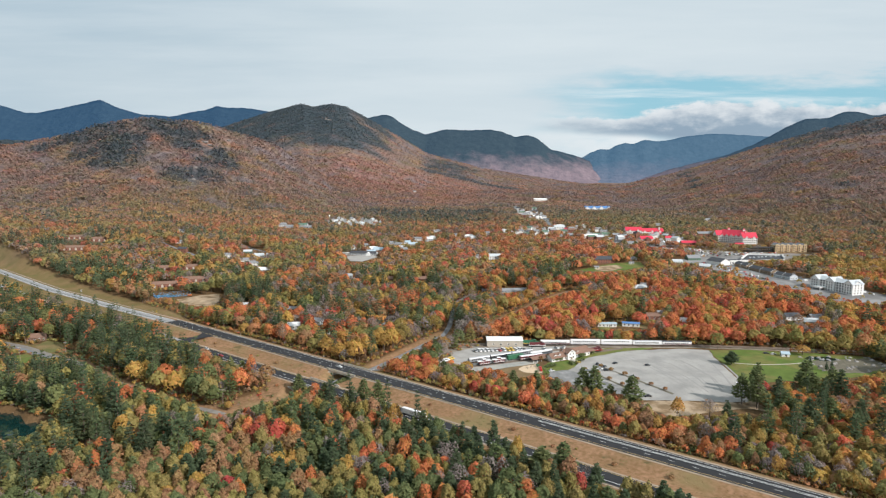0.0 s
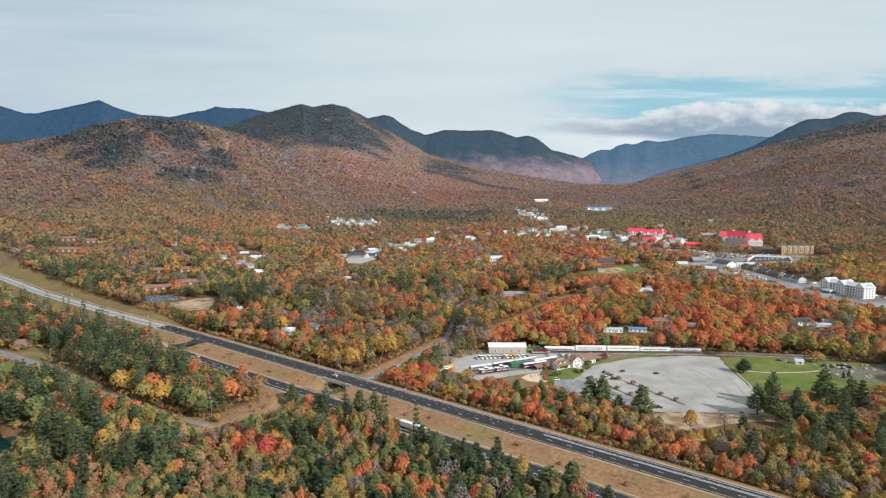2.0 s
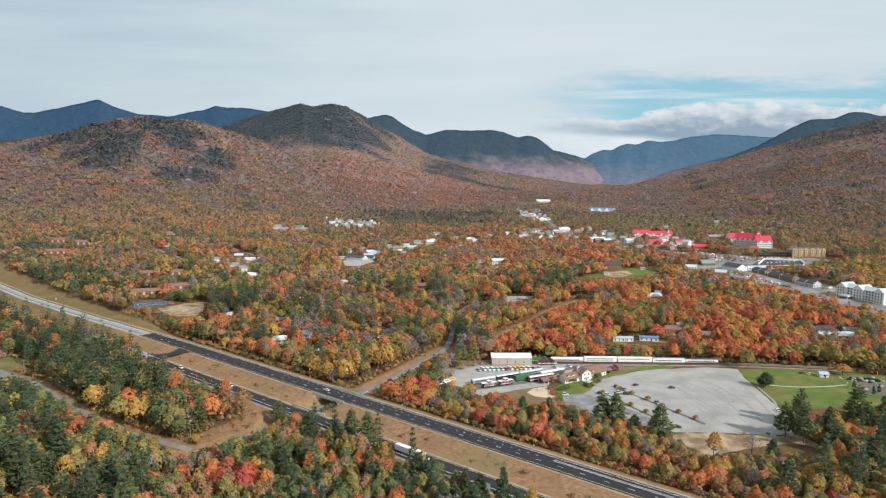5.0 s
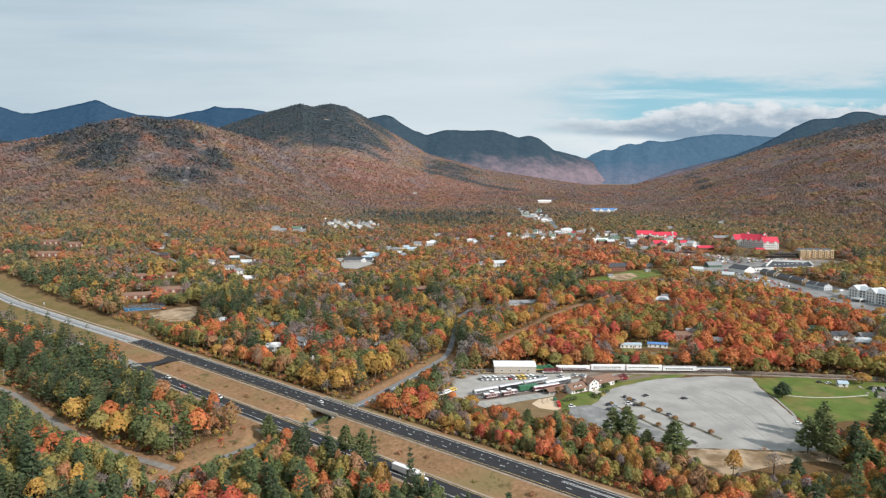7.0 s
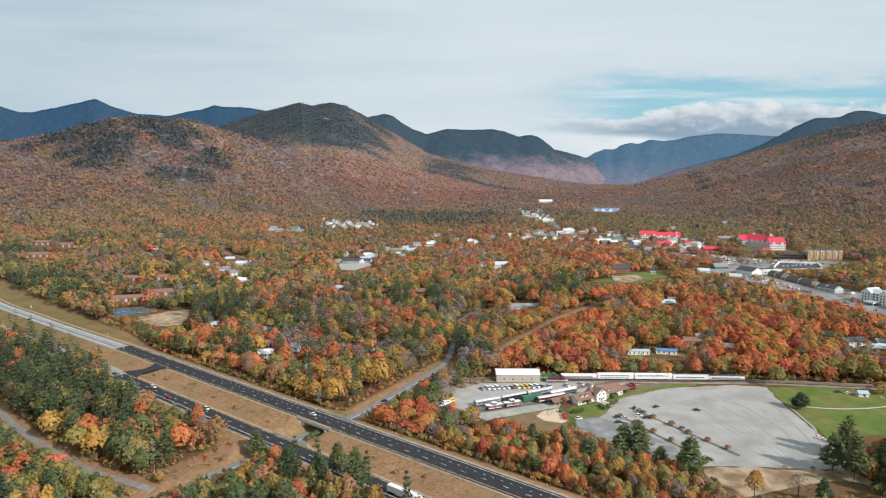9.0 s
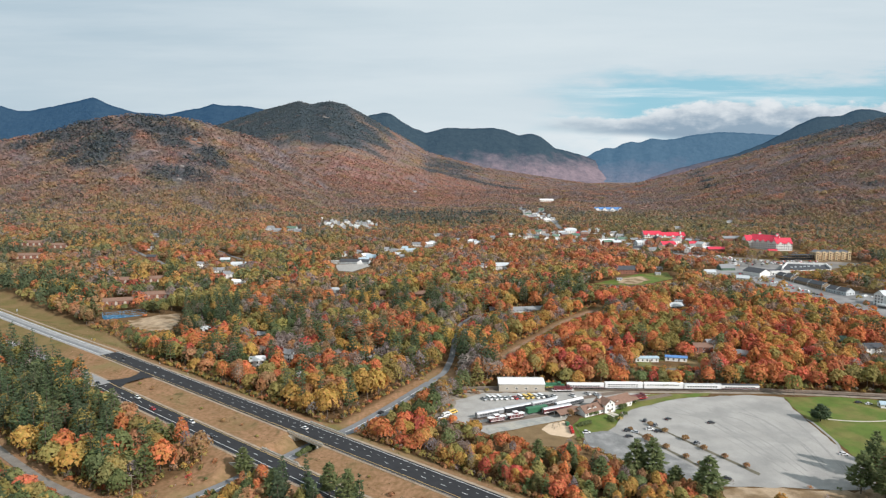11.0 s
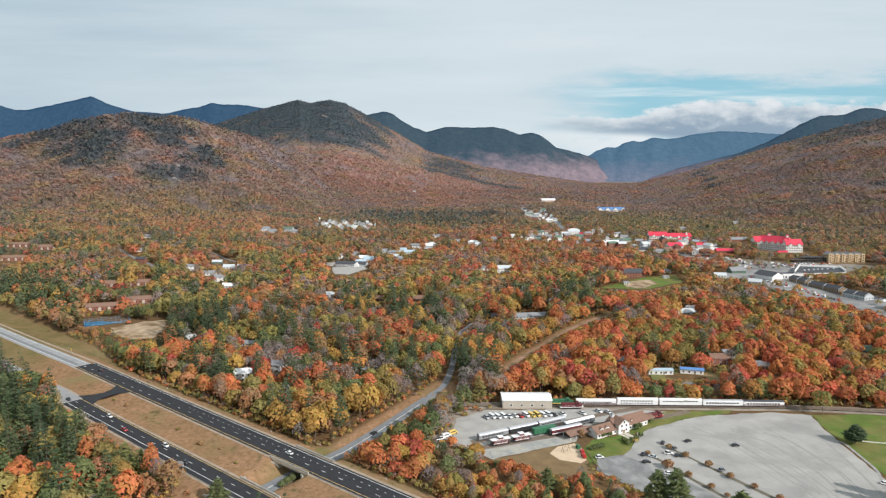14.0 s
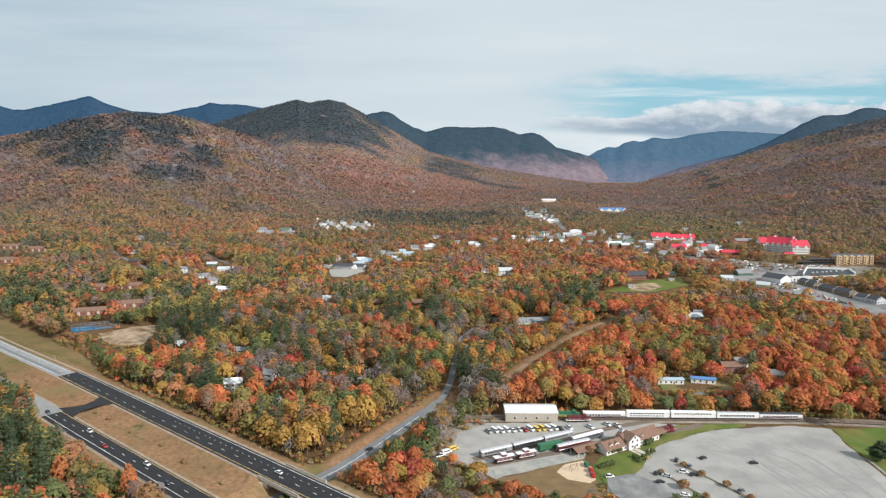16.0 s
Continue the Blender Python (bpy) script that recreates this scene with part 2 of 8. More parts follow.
def prism(pts, z0, z1, bm=None):
    """An upright prism over a polygon."""
    bm = bm or bmesh.new()
    lo = [bm.verts.new((x, y, z0)) for x, y in pts]
    hi = [bm.verts.new((x, y, z1)) for x, y in pts]
    n = len(pts)
    bm.faces.new(hi)
    bm.faces.new(lo[::-1])
    for i in range(n):
        bm.faces.new((lo[i], lo[(i + 1) % n], hi[(i + 1) % n], hi[i]))
    bmesh.ops.recalc_face_normals(bm, faces=bm.faces[:])
    return bm


def inside(poly, x, y):
    """Which of the points lie in the polygon."""
    c = np.zeros(np.shape(x), bool)
    n = len(poly)
    for i in range(n):
        (x1, y1), (x2, y2) = poly[i], poly[(i + 1) % n]
        if y1 == y2:
            continue
        c ^= ((y1 > y) != (y2 > y)) & (x < (x2 - x1) * (y - y1) / (y2 - y1) + x1)
    return c


def line_dist(pts, x, y):
    """Distance of the points from a polyline."""
    best = np.full(np.shape(x), 1e9)
    for (x1, y1), (x2, y2) in zip(pts, pts[1:]):
        dx, dy = x2 - x1, y2 - y1
        u = np.clip(((x - x1) * dx + (y - y1) * dy) / (dx * dx + dy * dy), 0, 1)
        best = np.minimum(best, np.hypot(x - x1 - u * dx, y - y1 - u * dy))
    return best


def sstep(v, lo, hi):
    u = np.clip((v - lo) / (hi - lo), 0, 1)
    return u * u * (3 - 2 * u)


def wave(x, y, s, seed=0.0):
    """Cheap smooth noise between about -1 and 1, s metres across."""
    a, b = x / s, y / s
    return (np.sin(a * 1.7 + 1.3 * np.sin(b * 1.1 + seed) + seed) + np.sin(b * 2.1 + 1.7 * np.sin(a * 0.9 + 2 * seed) + 1.3 * seed) + np.sin((a + b) * 1.3 + np.sin((a - b) * 1.9 + seed))) / 3


# ---- the plan: roads, ridges, ground ----
FAR_X = [-1500, -700, -500, -364, -282, -33, 150, 420, 900]
FAR_Y = [1640, 945, 771, 668, 608, 416.4, 275, 66, -310]
NEAR_X = [-1500, -700, -474, -351, -260, -227, -87, 50, 93, 400, 900]
NEAR_Y = [1600, 892, 703, 612, 547, 521, 414, 307.5, 273, 35, -355]
DECK = 5.0
UNDER = [(-260, 240), (-205, 300), (-150, 352), (-112, 397), (-86, 433), (-74, 452), (-57, 472), (-38, 508), (-20, 545), (-5, 575), (0, 610), (2, 640), (3.4, 672), (9, 725), (23, 760), (48, 784), (108, 791)]
DIRT_ROAD = [(-420, 550), (-367, 525), (-332, 502), (-293, 479), (-256, 447), (-229, 426), (-200, 405), (-177, 391), (-140, 374)]
BROWN_ROAD = [(36, 600), (42, 617), (68, 667), (106, 718), (135, 753), (170, 790)]
RAIL = [(-10, 540), (60, 541.5), (215, 541.5), (260, 537), (350, 524), (460, 500), (620, 440)]
LOT_POLY = [(74, 452), (77, 466), (88, 470), (102, 484), (108, 499), (124, 511), (145, 522), (167, 528), (199, 533), (224, 529), (219, 507), (217, 485), (214, 458), (213, 433), (206, 408), (196, 402), (154, 404), (128, 404), (110, 414), (92, 428)]
YARD_POLY = [(3, 480), (1, 500), (4, 518), (22, 533), (66, 535), (100, 538), (102, 532), (90, 520), (72, 500), (70, 488), (22, 463), (14, 470)]
LAWN_A = [(72, 458), (72, 476), (80, 489), (99, 497), (107, 500), (103, 488), (98, 477), (88, 466)]
LAWN_B = [(104, 500), (104, 507), (113, 514), (121, 523), (128, 531), (153, 534), (178, 536), (175, 530), (157, 526), (140, 519), (125, 510), (111, 500)]
LAWN_C = [(224.5, 529), (255, 531), (300, 522), (345, 512), (352, 486), (318, 462), (290, 452), (240, 445), (214.5, 437), (215.5, 462), (218.5, 486), (220, 508)]
DIRT_POLY = [(128, 403), (154, 403), (196, 401), (206, 407), (204, 385), (192, 368), (160, 360), (138, 366), (124, 388)]
BROWN_POLY = [(22, 462), (70, 487), (72, 476), (71, 440), (56, 444), (36, 447)]
SAND_POLY = [(53, 471), (59, 479.5), (68.5, 484), (72.3, 476), (71, 463), (67.5, 459.5), (57, 463.5)]
POND_POLY = [(-330, 300), (-320, 384), (-280, 382), (-266, 376), (-258, 366), (-238, 369), (-230, 363), (-232, 350), (-238, 325), (-262, 300)]
SANDLOT = [(-329, 736), (-312, 712), (-288, 692), (-268, 700), (-272, 728), (-287, 766), (-310, 757)]
COURT = [(-362, 750), (-338, 739), (-322, 762), (-346, 773)]
FIELD_A = [(178, 905), (238, 905), (298, 948), (306, 1000), (262, 985), (222, 948)]
TOWN = [(130, 1365), (250, 1290), (345, 1180), (430, 1180), (490, 1270), (470, 1330), (380, 1370), (300, 1480), (220, 1500), (150, 1440)]
TOWN_LOT = [(352, 1000), (381, 959), (397, 895), (408, 852), (436, 800), (448, 712), (480, 700), (545, 738), (495, 870), (474, 933), (462, 983), (490, 1004), (556, 1030), (630, 1076), (600, 1098), (518, 1121), (450, 1158), (384, 1172), (374, 1140), (424, 1100), (408, 1045), (382, 1022)]
DRIVE = [(-392, 538), (-370, 528), (-340, 505), (-312, 494), (-326, 487), (-358, 511), (-382, 520)]
DRIVE_LAWN = [(-362, 546), (-344, 540), (-322, 512), (-336, 508), (-362, 528)]
HOUSE_LAWN = [(-364, 496), (-336, 474), (-328, 482), (-350, 503)]
HOME_LAWN = [(142, 580), (194, 580), (196, 596), (188, 608), (146, 608)]
SHED_LAND = [(28, 530), (28, 555), (68, 555), (68, 530)]
PLATFORM_LAND = [(14, 458), (76, 466), (100, 486), (100, 505), (14, 482)]
CLEARING = [(-17, 542), (-21, 566), (-10, 590), (2, 587), (3, 560), (-8, 540)]
SCHOOL_LOT = [(-178, 1068), (-164, 1012), (-142, 1006), (-122, 1054), (-132, 1072)]
LANE_A = [(-540, 1150), (-517, 1123), (-481, 1083), (-446, 1054), (-423, 1027), (-400, 990)]
LANE_B = [(-420, 1185), (-386, 1153), (-351, 1108), (-324, 1090), (-300, 1060)]
TOWN_ROAD = [(290, 2120), (273, 2050), (242, 1922), (256, 1829), (262, 1718), (250, 1537), (262, 1440), (300, 1320), (350, 1240), (384, 1170)]
LOT_EDGE = [(203, 404), (220, 402), (232, 537), (205, 537)]
LOT_SW = [(74, 452), (77, 466), (92, 470), (101, 460), (112, 446), (128, 418), (129, 405), (110, 414), (92, 428)]
RAIL_LAND = [(66, 490), (62, 543), (215, 543.5), (330, 529), (330, 520), (215, 533), (170, 529), (125, 512), (104, 497), (84, 486)]
FIELD_S = [(-150, 388), (-128, 375), (-112, 398), (-94, 408), (-100, 428), (-116, 431), (-130, 419), (-141, 403)]
CROSSOVER = [(-242, 534), (-240, 539), (-232.7, 541), (-228, 545), (-226.2, 551), (-227, 562), (-208, 547), (-216.5, 543.5), (-220.7, 538.5), (-223.6, 532.5), (-222.5, 522)]


def far_y(x):
    return np.interp(x, FAR_X, FAR_Y)


def near_y(x):
    return np.interp(x, NEAR_X, NEAR_Y)


# mountain crests: azimuth in degrees and slope of the sight line
HILL_A = ([-75, -60, -48, -40, -35.9, -32.2, -30.3, -28.3, -26.7, -25, -22.8, -21.1, -19.7, -17.4, -16, -13, -10], [0.01, 0.02, 0.03, 0.036, 0.042, 0.059, 0.073, 0.0815, 0.086, 0.0855, 0.0838, 0.079, 0.0705, 0.06, 0.05, 0.02, -0.02])
MASSIF = ([-24, -19.7, -16.4, -13.5, -12.4, -10.9, -9.6, -7.6, -5.6, -2, 3.1, 10.2, 14.2, 18], [0.05, 0.082, 0.1026, 0.1177, 0.1132, 0.119, 0.1152, 0.0976, 0.0762, 0.0400, 0.0166, -0.0025, -0.0115, -0.03])
SLOPE_G = ([13, 14.2, 19.7, 24, 28, 31, 34.2, 40, 50, 70], [-0.02, -0.0136, 0.0082, 0.0324, 0.0548, 0.0706, 0.082, 0.095, 0.08, 0.03])
EYE = (0.0, 85.0, 146.0)
START_Y = 0.0


def ridge(az, r, crest, far, foot, power, fall):
    e = np.interp(az, crest[0], crest[1])
    top = EYE[2] + e * far
    u = np.clip((r - foot) / (far - foot), 0, None)
    up = np.clip(u, 0, 1) ** power
    down = np.clip(1 - (r - far) / fall, 0, 1)
    return top * np.where(r <= far, up, down)


def base_height(x, y):
    z = 0.030 * np.clip(y - 640, 0, 5000) * sstep(y, 560, 900)
    z = z + 0.045 * np.clip(-x - 240, 0, 700) * sstep(y, 820, 1150)
    z = z + 4.0 * sstep(y, 552, 592) * sstep(x, 60, 110)
    z = z + 1.2 * wave(x, y, 90, 1.0) * sstep(y, 560, 700) + 0.4 * wave(x, y, 35, 2.0) * sstep(y, 560, 640)
    dx, dy = x - EYE[0], y - EYE[1]
    r, az = np.hypot(dx, dy), np.degrees(np.arctan2(dx, dy))
    rough = wave(x, y, 260, 3.0) * 14 + wave(x, y, 120, 5.0) * 7 + wave(x, y, 60, 4.0) * 3
    for crest, far, foot, power, fall in ((HILL_A, 2650, 1050, 2.1, 1100), (MASSIF, 4300, 1700, 1.55, 900), (SLOPE_G, 3300, 1450, 1.3, 1500)):
        h = ridge(az, r, crest, far, foot, power, fall)
        u = np.clip((r - foot) / (far - foot), 0, 1)
        h = h + rough * u * (1 - u) * 3.0 * (h > 5)
        z = np.maximum(z, h)
    return z


def ground(x, y):
    """Height of the ground: station flat, highway bank, underpass cut, slopes."""
    x, y = np.asarray(x, float), np.asarray(y, float)
    z = base_height(x, y)
    fy, ny = far_y(x), near_y(x)
    dn = (y - fy) * 0.79
    ds = (ny - y) * 0.79
    out = np.maximum(dn - 12, ds - 11)
    bank = DECK - 0.12 - np.clip(out, 0, None) * 0.36
    mid = np.minimum(-dn, -ds)
    bank = bank - 1.5 * sstep(mid, 8, 16)
    cut = line_dist(UNDER[:12], x, y)
    low = -1.1 + np.clip(cut - 6.2, 0, None) * 0.75
    z = np.maximum(z, bank) * sstep(out, 0, 30) + bank * (1 - sstep(out, 0, 30))
    z = np.where((y < 560) & (x > -170) & (x < 10), np.minimum(z, np.maximum(low, -1.1)), z)
    # the lot's edge falls towards the highway, the pond lies in a hollow
    z = np.where(inside(POND_POLY, x, y), -3.5, z)
    z = z + 0.5 * wave(x, y, 45, 6.0) * sstep(-y, -430, -330) * (out > 30)
    return z

# ---- the ground: one sheet to the horizon ----


def ground_material():
    m, nt, b = shader("ground_cover")
    n, l = nt.nodes, nt.links
    geo = n.new("ShaderNodeNewGeometry")

    def tex(s, detail=8):
        t = n.new("ShaderNodeTexNoise")
        l.new(geo.outputs["Position"], t.inputs["Vector"])
        t.inputs["Scale"].default_value, t.inputs["Detail"].default_value = s, detail
        return t.outputs[0]

    def ramp(v, lo, hi):
        r = n.new("ShaderNodeMapRange")
        l.new(v, r.inputs[0])
        r.inputs[1].default_value, r.inputs[2].default_value = lo, hi
        return r.outputs[0]

    def mix(f, a, c):
        x = n.new("ShaderNodeMix")
        x.data_type = "RGBA"
        for s, v in ((x.inputs[0], f), (x.inputs[6], a), (x.inputs[7], c)):
            if isinstance(v, tuple):
                s.default_value = (*v, 1)
            else:
                l.new(v, s)
        return x.outputs[2]

    at = n.new("ShaderNodeAttribute")
    at.attribute_name = "cover"
    sp = n.new("ShaderNodeSeparateColor")
    l.new(at.outputs["Color"], sp.inputs[0])
    litter = mix(ramp(tex(0.05), 0.35, 0.65), (0.13, 0.075, 0.035), (0.085, 0.06, 0.035))
    litter = mix(ramp(tex(0.6), 0.3, 0.7), litter, (0.175, 0.11, 0.058))
    dry = mix(ramp(tex(0.06), 0.38, 0.62), (0.36, 0.21, 0.125), (0.29, 0.175, 0.10))
    dry = mix(ramp(tex(0.45), 0.35, 0.75), dry, (0.19, 0.115, 0.055))
    dry = mix(ramp(tex(0.022), 0.52, 0.68), dry, (0.225, 0.175, 0.085))
    dry = mix(ramp(tex(0.16), 0.60, 0.74), dry, (0.13, 0.105, 0.05))
    green = mix(ramp(tex(0.05), 0.4, 0.65), (0.125, 0.12, 0.045), (0.205, 0.15, 0.072))
    c = mix(sp.outputs[0], litter, dry)
    c = mix(sp.outputs[1], c, green)
    rock = mix(ramp(tex(0.03), 0.4, 0.6), (0.29, 0.283, 0.275), (0.19, 0.187, 0.183))
    c = mix(sp.outputs[2], c, rock)
    ca = n.new("ShaderNodeAttribute")
    ca.attribute_name = "canopy"
    cv = n.new("ShaderNodeVectorMath")
    cv.operation = "SCALE"
    l.new(ca.outputs["Color"], cv.inputs[0])
    vr = n.new("ShaderNodeMapRange")
    l.new(tex(0.07), vr.inputs[0])
    vr.inputs[1].default_value, vr.inputs[2].default_value, vr.inputs[3].default_value, vr.inputs[4].default_value = 0.3, 0.7, 0.6, 1.3
    l.new(vr.outputs[0], cv.inputs[3])
    c = mix(ca.outputs["Alpha"], c, cv.outputs[0])
    l.new(c, b.inputs["Base Color"])
    b.inputs["Roughness"].default_value = 0.95
    b.inputs["Specular IOR Level"].default_value = 0.0
    bp = n.new("ShaderNodeBump")
    bp.inputs["Strength"].default_value, bp.inputs["Distance"].default_value = 0.7, 0.35
    l.new(tex(0.9), bp.inputs["Height"])
    l.new(bp.outputs[0], b.inputs["Normal"])
    return m


def build_ground():
    az = np.concatenate([np.arange(-180, -48, 4.0), np.arange(-48, 48, 0.4), np.arange(48, 180, 4.0)])
    rr = np.concatenate([np.array([2, 40, 80, 110]), np.arange(130, 640, 3.4), np.geomspace(640, 4950, 210)])
    a, r = np.meshgrid(np.radians(az), rr, indexing="ij")
    x, y = EYE[0] + r * np.sin(a), EYE[1] + r * np.cos(a)
    z = ground(x, y)
    na, nr = a.shape
    i = np.arange(na)[:, None] * nr + np.arange(nr - 1)[None]
    j = (np.arange(na)[:, None] + 1) % na * nr + np.arange(nr - 1)[None]
    f = np.stack([i, i + 1, j + 1, j], -1).reshape(-1, 4)
    me = mesh_of("ground", np.stack([x, y, z], -1).reshape(-1, 3), f, ground_material(), smooth=True)
    dn, ds = (y - far_y(x)) * 0.79, (near_y(x) - y) * 0.79
    out = np.maximum(dn - 12 - 20 * sstep(-x, 235, 310), ds - 11)
    verge = sstep(-out, -11, -4)
    verge = np.maximum(verge, sstep(-line_dist(DIRT_ROAD, x, y), -11, -7))
    verge = np.maximum(verge, sstep(-line_dist(UNDER[2:10], x, y), -14, -9))
    verge = np.maximum(verge, sstep(-line_dist(BROWN_ROAD, x, y), -8, -5))
    verge = np.maximum(verge, np.maximum(inside(FIELD_S, x, y), inside(CLEARING, x, y)) * 0.9)
    left = sstep(-x, 290, 340) * verge
    green = np.maximum(left * 0.7, sstep(dn, 16, 19) * verge * sstep(-dn, -30, -22) * 0.8)
    paved = np.maximum(inside(TOWN_LOT, x, y) * 1.0, inside(TOWN, x, y) * 0.65)
    cover = np.stack([verge, green, paved, np.ones_like(x)], -1).reshape(-1, 4)
    at = me.attributes.new("cover", "FLOAT_COLOR", "POINT")
    at.data.foreach_set("color", cover.astype(np.float32).ravel())
    xf, yf = x.ravel(), y.ravel()
    w = kind_weights(xf, yf)
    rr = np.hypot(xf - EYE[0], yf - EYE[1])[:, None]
    fade = haze_fade(xf, yf)
    # mean crown colour for the sheet, hazed with distance like the trees
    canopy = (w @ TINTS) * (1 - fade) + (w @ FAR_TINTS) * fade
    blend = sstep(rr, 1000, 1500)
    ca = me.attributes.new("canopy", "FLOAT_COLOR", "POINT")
    # shade between crowns put into the colour: darkened, most under pine
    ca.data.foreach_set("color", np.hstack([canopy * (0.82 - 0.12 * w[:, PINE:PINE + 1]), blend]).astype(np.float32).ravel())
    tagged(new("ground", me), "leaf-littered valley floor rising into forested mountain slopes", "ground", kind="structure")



def strip(name, pts, width, z, mat, label="", kind="structure", category="road", offset=0.0, step=6.0, lift=0.0, parent=None, x_range=None):
    """A ribbon along a polyline; z a height, or None to lie on the ground."""
    p = np.array(pts, float)
    d = np.concatenate([[0], np.cumsum(np.hypot(*np.diff(p, axis=0).T))])
    s = np.linspace(0, d[-1], max(2, int(d[-1] / step) + 1))
    px, py = np.interp(s, d, p[:, 0]), np.interp(s, d, p[:, 1])
    for _ in range(3):
        px[1:-1] = (px[:-2] + 2 * px[1:-1] + px[2:]) / 4
        py[1:-1] = (py[:-2] + 2 * py[1:-1] + py[2:]) / 4
    tx, ty = np.gradient(px), np.gradient(py)
    q = np.hypot(tx, ty)
    nx, ny = -ty / q, tx / q
    cols = max(2, int(width / 4) + 1) if z is None else 2
    w = np.linspace(-0.5, 0.5, cols) * width + offset
    x, y = px[:, None] + nx[:, None] * w, py[:, None] + ny[:, None] * w
    if x_range:
        keep = (px >= x_range[0]) & (px <= x_range[1])
        x, y = x[keep], y[keep]
    zz = (ground(x, y) if z is None else np.full(x.shape, float(z))) + lift
    n, k = x.shape
    i = np.arange(n - 1)[:, None] * k + np.arange(k - 1)[None]
    f = np.stack([i, i + k, i + k + 1, i + 1], -1).reshape(-1, 4)
    me = mesh_of(name, np.stack([x, y, zz], -1).reshape(-1, 3), f, mat)
    ob = new(name, me)
    if parent is not None:
        ob.parent = parent
    else:
        tagged(ob, label, category, kind=kind)
    return ob


def patch(name, poly, z, mat, label, category="ground", kind="structure", wobble=0.8):
    """A flat area with an uneven border, lying a little over the ground."""
    pts = []
    n = len(poly)
    rng = random.Random(len(poly) * 31 + int(poly[0][0]))
    for i in range(n):
        (x1, y1), (x2, y2) = poly[i], poly[(i + 1) % n]
        k = max(1, int(math.hypot(x2 - x1, y2 - y1) / 5))
        for j in range(k):
            pts.append((x1 + (x2 - x1) * j / k + rng.uniform(-wobble, wobble), y1 + (y2 - y1) * j / k + rng.uniform(-wobble, wobble)))
    bm = bmesh.new()
    top = bm.faces.new([bm.verts.new((x, y, float(ground(x, y)) + 0.4 if z is None else z)) for x, y in pts])
    if top.normal.z < 0 or sum(a[0] * b[1] - b[0] * a[1] for a, b in zip(pts, pts[1:] + pts[:1])) < 0:
        bmesh.ops.reverse_faces(bm, faces=[top])
    bmesh.ops.triangulate(bm, faces=bm.faces[:])
    return tagged(part(name, bm, mat, None), label, category, kind=kind)


FAR_LINE = list(zip(FAR_X, FAR_Y))[1:-1]
NEAR_LINE = list(zip(NEAR_X, NEAR_Y))[1:-1]


def on_far(x):
    return (x, float(far_y(x)))


def on_near(x):
    return (x, float(near_y(x)))


NEW_FAR = [on_far(-276)] + [p for p in FAR_LINE if p[0] > -276]
OLD_FAR = [p for p in FAR_LINE if p[0] < -276] + [on_far(-276)]
NEW_NEAR = [on_near(-238)] + [p for p in NEAR_LINE if p[0] > -238]
OLD_NEAR = [p for p in NEAR_LINE if p[0] < -238] + [on_near(-238)]
strip("road_far_old", OLD_FAR, 12.4, DECK + 0.02, OLD_ASPHALT, "pale worn asphalt carriageway with white edge lines", offset=-0.3)
strip("road_far", NEW_FAR, 14.6, DECK + 0.02, ASPHALT, "fresh black asphalt highway carriageway with lane markings", offset=1.6)
strip("road_near_old", OLD_NEAR, 11.6, DECK + 0.02, OLD_ASPHALT, "pale worn asphalt carriageway of the divided highway", offset=-0.6)
strip("road_near", NEW_NEAR, 11.8, DECK + 0.02, ASPHALT, "fresh black asphalt highway carriageway with lane markings", offset=-0.9)
strip("shoulder_far_north", FAR_LINE, 2.0, DECK - 0.01, SHOULDER, "pale gravel shoulder beside the carriageway", offset=9.7)
strip("shoulder_far_south", FAR_LINE, 1.8, DECK - 0.01, SHOULDER, "pale gravel shoulder beside the carriageway", offset=-6.3)
strip("shoulder_near_north", NEAR_LINE, 1.8, DECK - 0.01, SHOULDER, "pale gravel shoulder beside the carriageway", offset=5.7)
strip("shoulder_near_south", NEAR_LINE, 2.0, DECK - 0.01, SHOULDER, "pale gravel shoulder beside the carriageway", offset=-7.4)
patch("crossover", CROSSOVER, DECK + 0.012, ASPHALT, "black asphalt crossover between the carriageways", "road", wobble=0.0)
strip("side_road", UNDER[:10], 9.0, -0.95, SIDE_ROAD, "grey two-lane road passing under the highway", step=5)
strip("side_road_upper", UNDER[8:], 4.8, None, SIDE_ROAD, "grey lane winding through the forest", step=4, lift=0.3)
strip("dirt_road", DIRT_ROAD, 4.6, None, LANE, "grey gravelled lane through the trees", step=5, lift=0.25)
strip("brown_track", BROWN_ROAD, 4.8, None, surface("red_brown_earth", (0.30, 0.19, 0.125), 0.95, vary=0.2, scale=0.15, fine_scale=1.4, second=(0.20, 0.15, 0.08), second_scale=0.08), "bare brown track cut through the forest", step=5, lift=0.3)
patch("parking_lot", LOT_POLY, 0.12, LOT, "pale grey gravel parking lot with worn tracks", "parking lot")
patch("parking_lot_asphalt", LOT_SW, 0.135, LOT_DARK, "darker worn asphalt corner of the lot", "parking lot", wobble=0.6)
for k in range(12):
    strip("tyre_track", [(128 + k * 7 + 9 * math.sin(k * 2.0), 515 - 7 * (k % 3)), (143 + k * 6.5 + 5 * math.sin(k * 1.3), 490), (158 + k * 5 + 6 * math.sin(k * 3.1), 455), (166 + k * 3.4, 412 + 9 * (k % 3))], 0.5 + 0.5 * (k % 3), 0.128 + 0.002 * (k % 4), TRACK, parent=bpy.data.objects["parking_lot"], step=3)
strip("rail_bed", RAIL, 12.0, 0.075, RAIL_BED, "pale gravel bed along the railway", step=4)
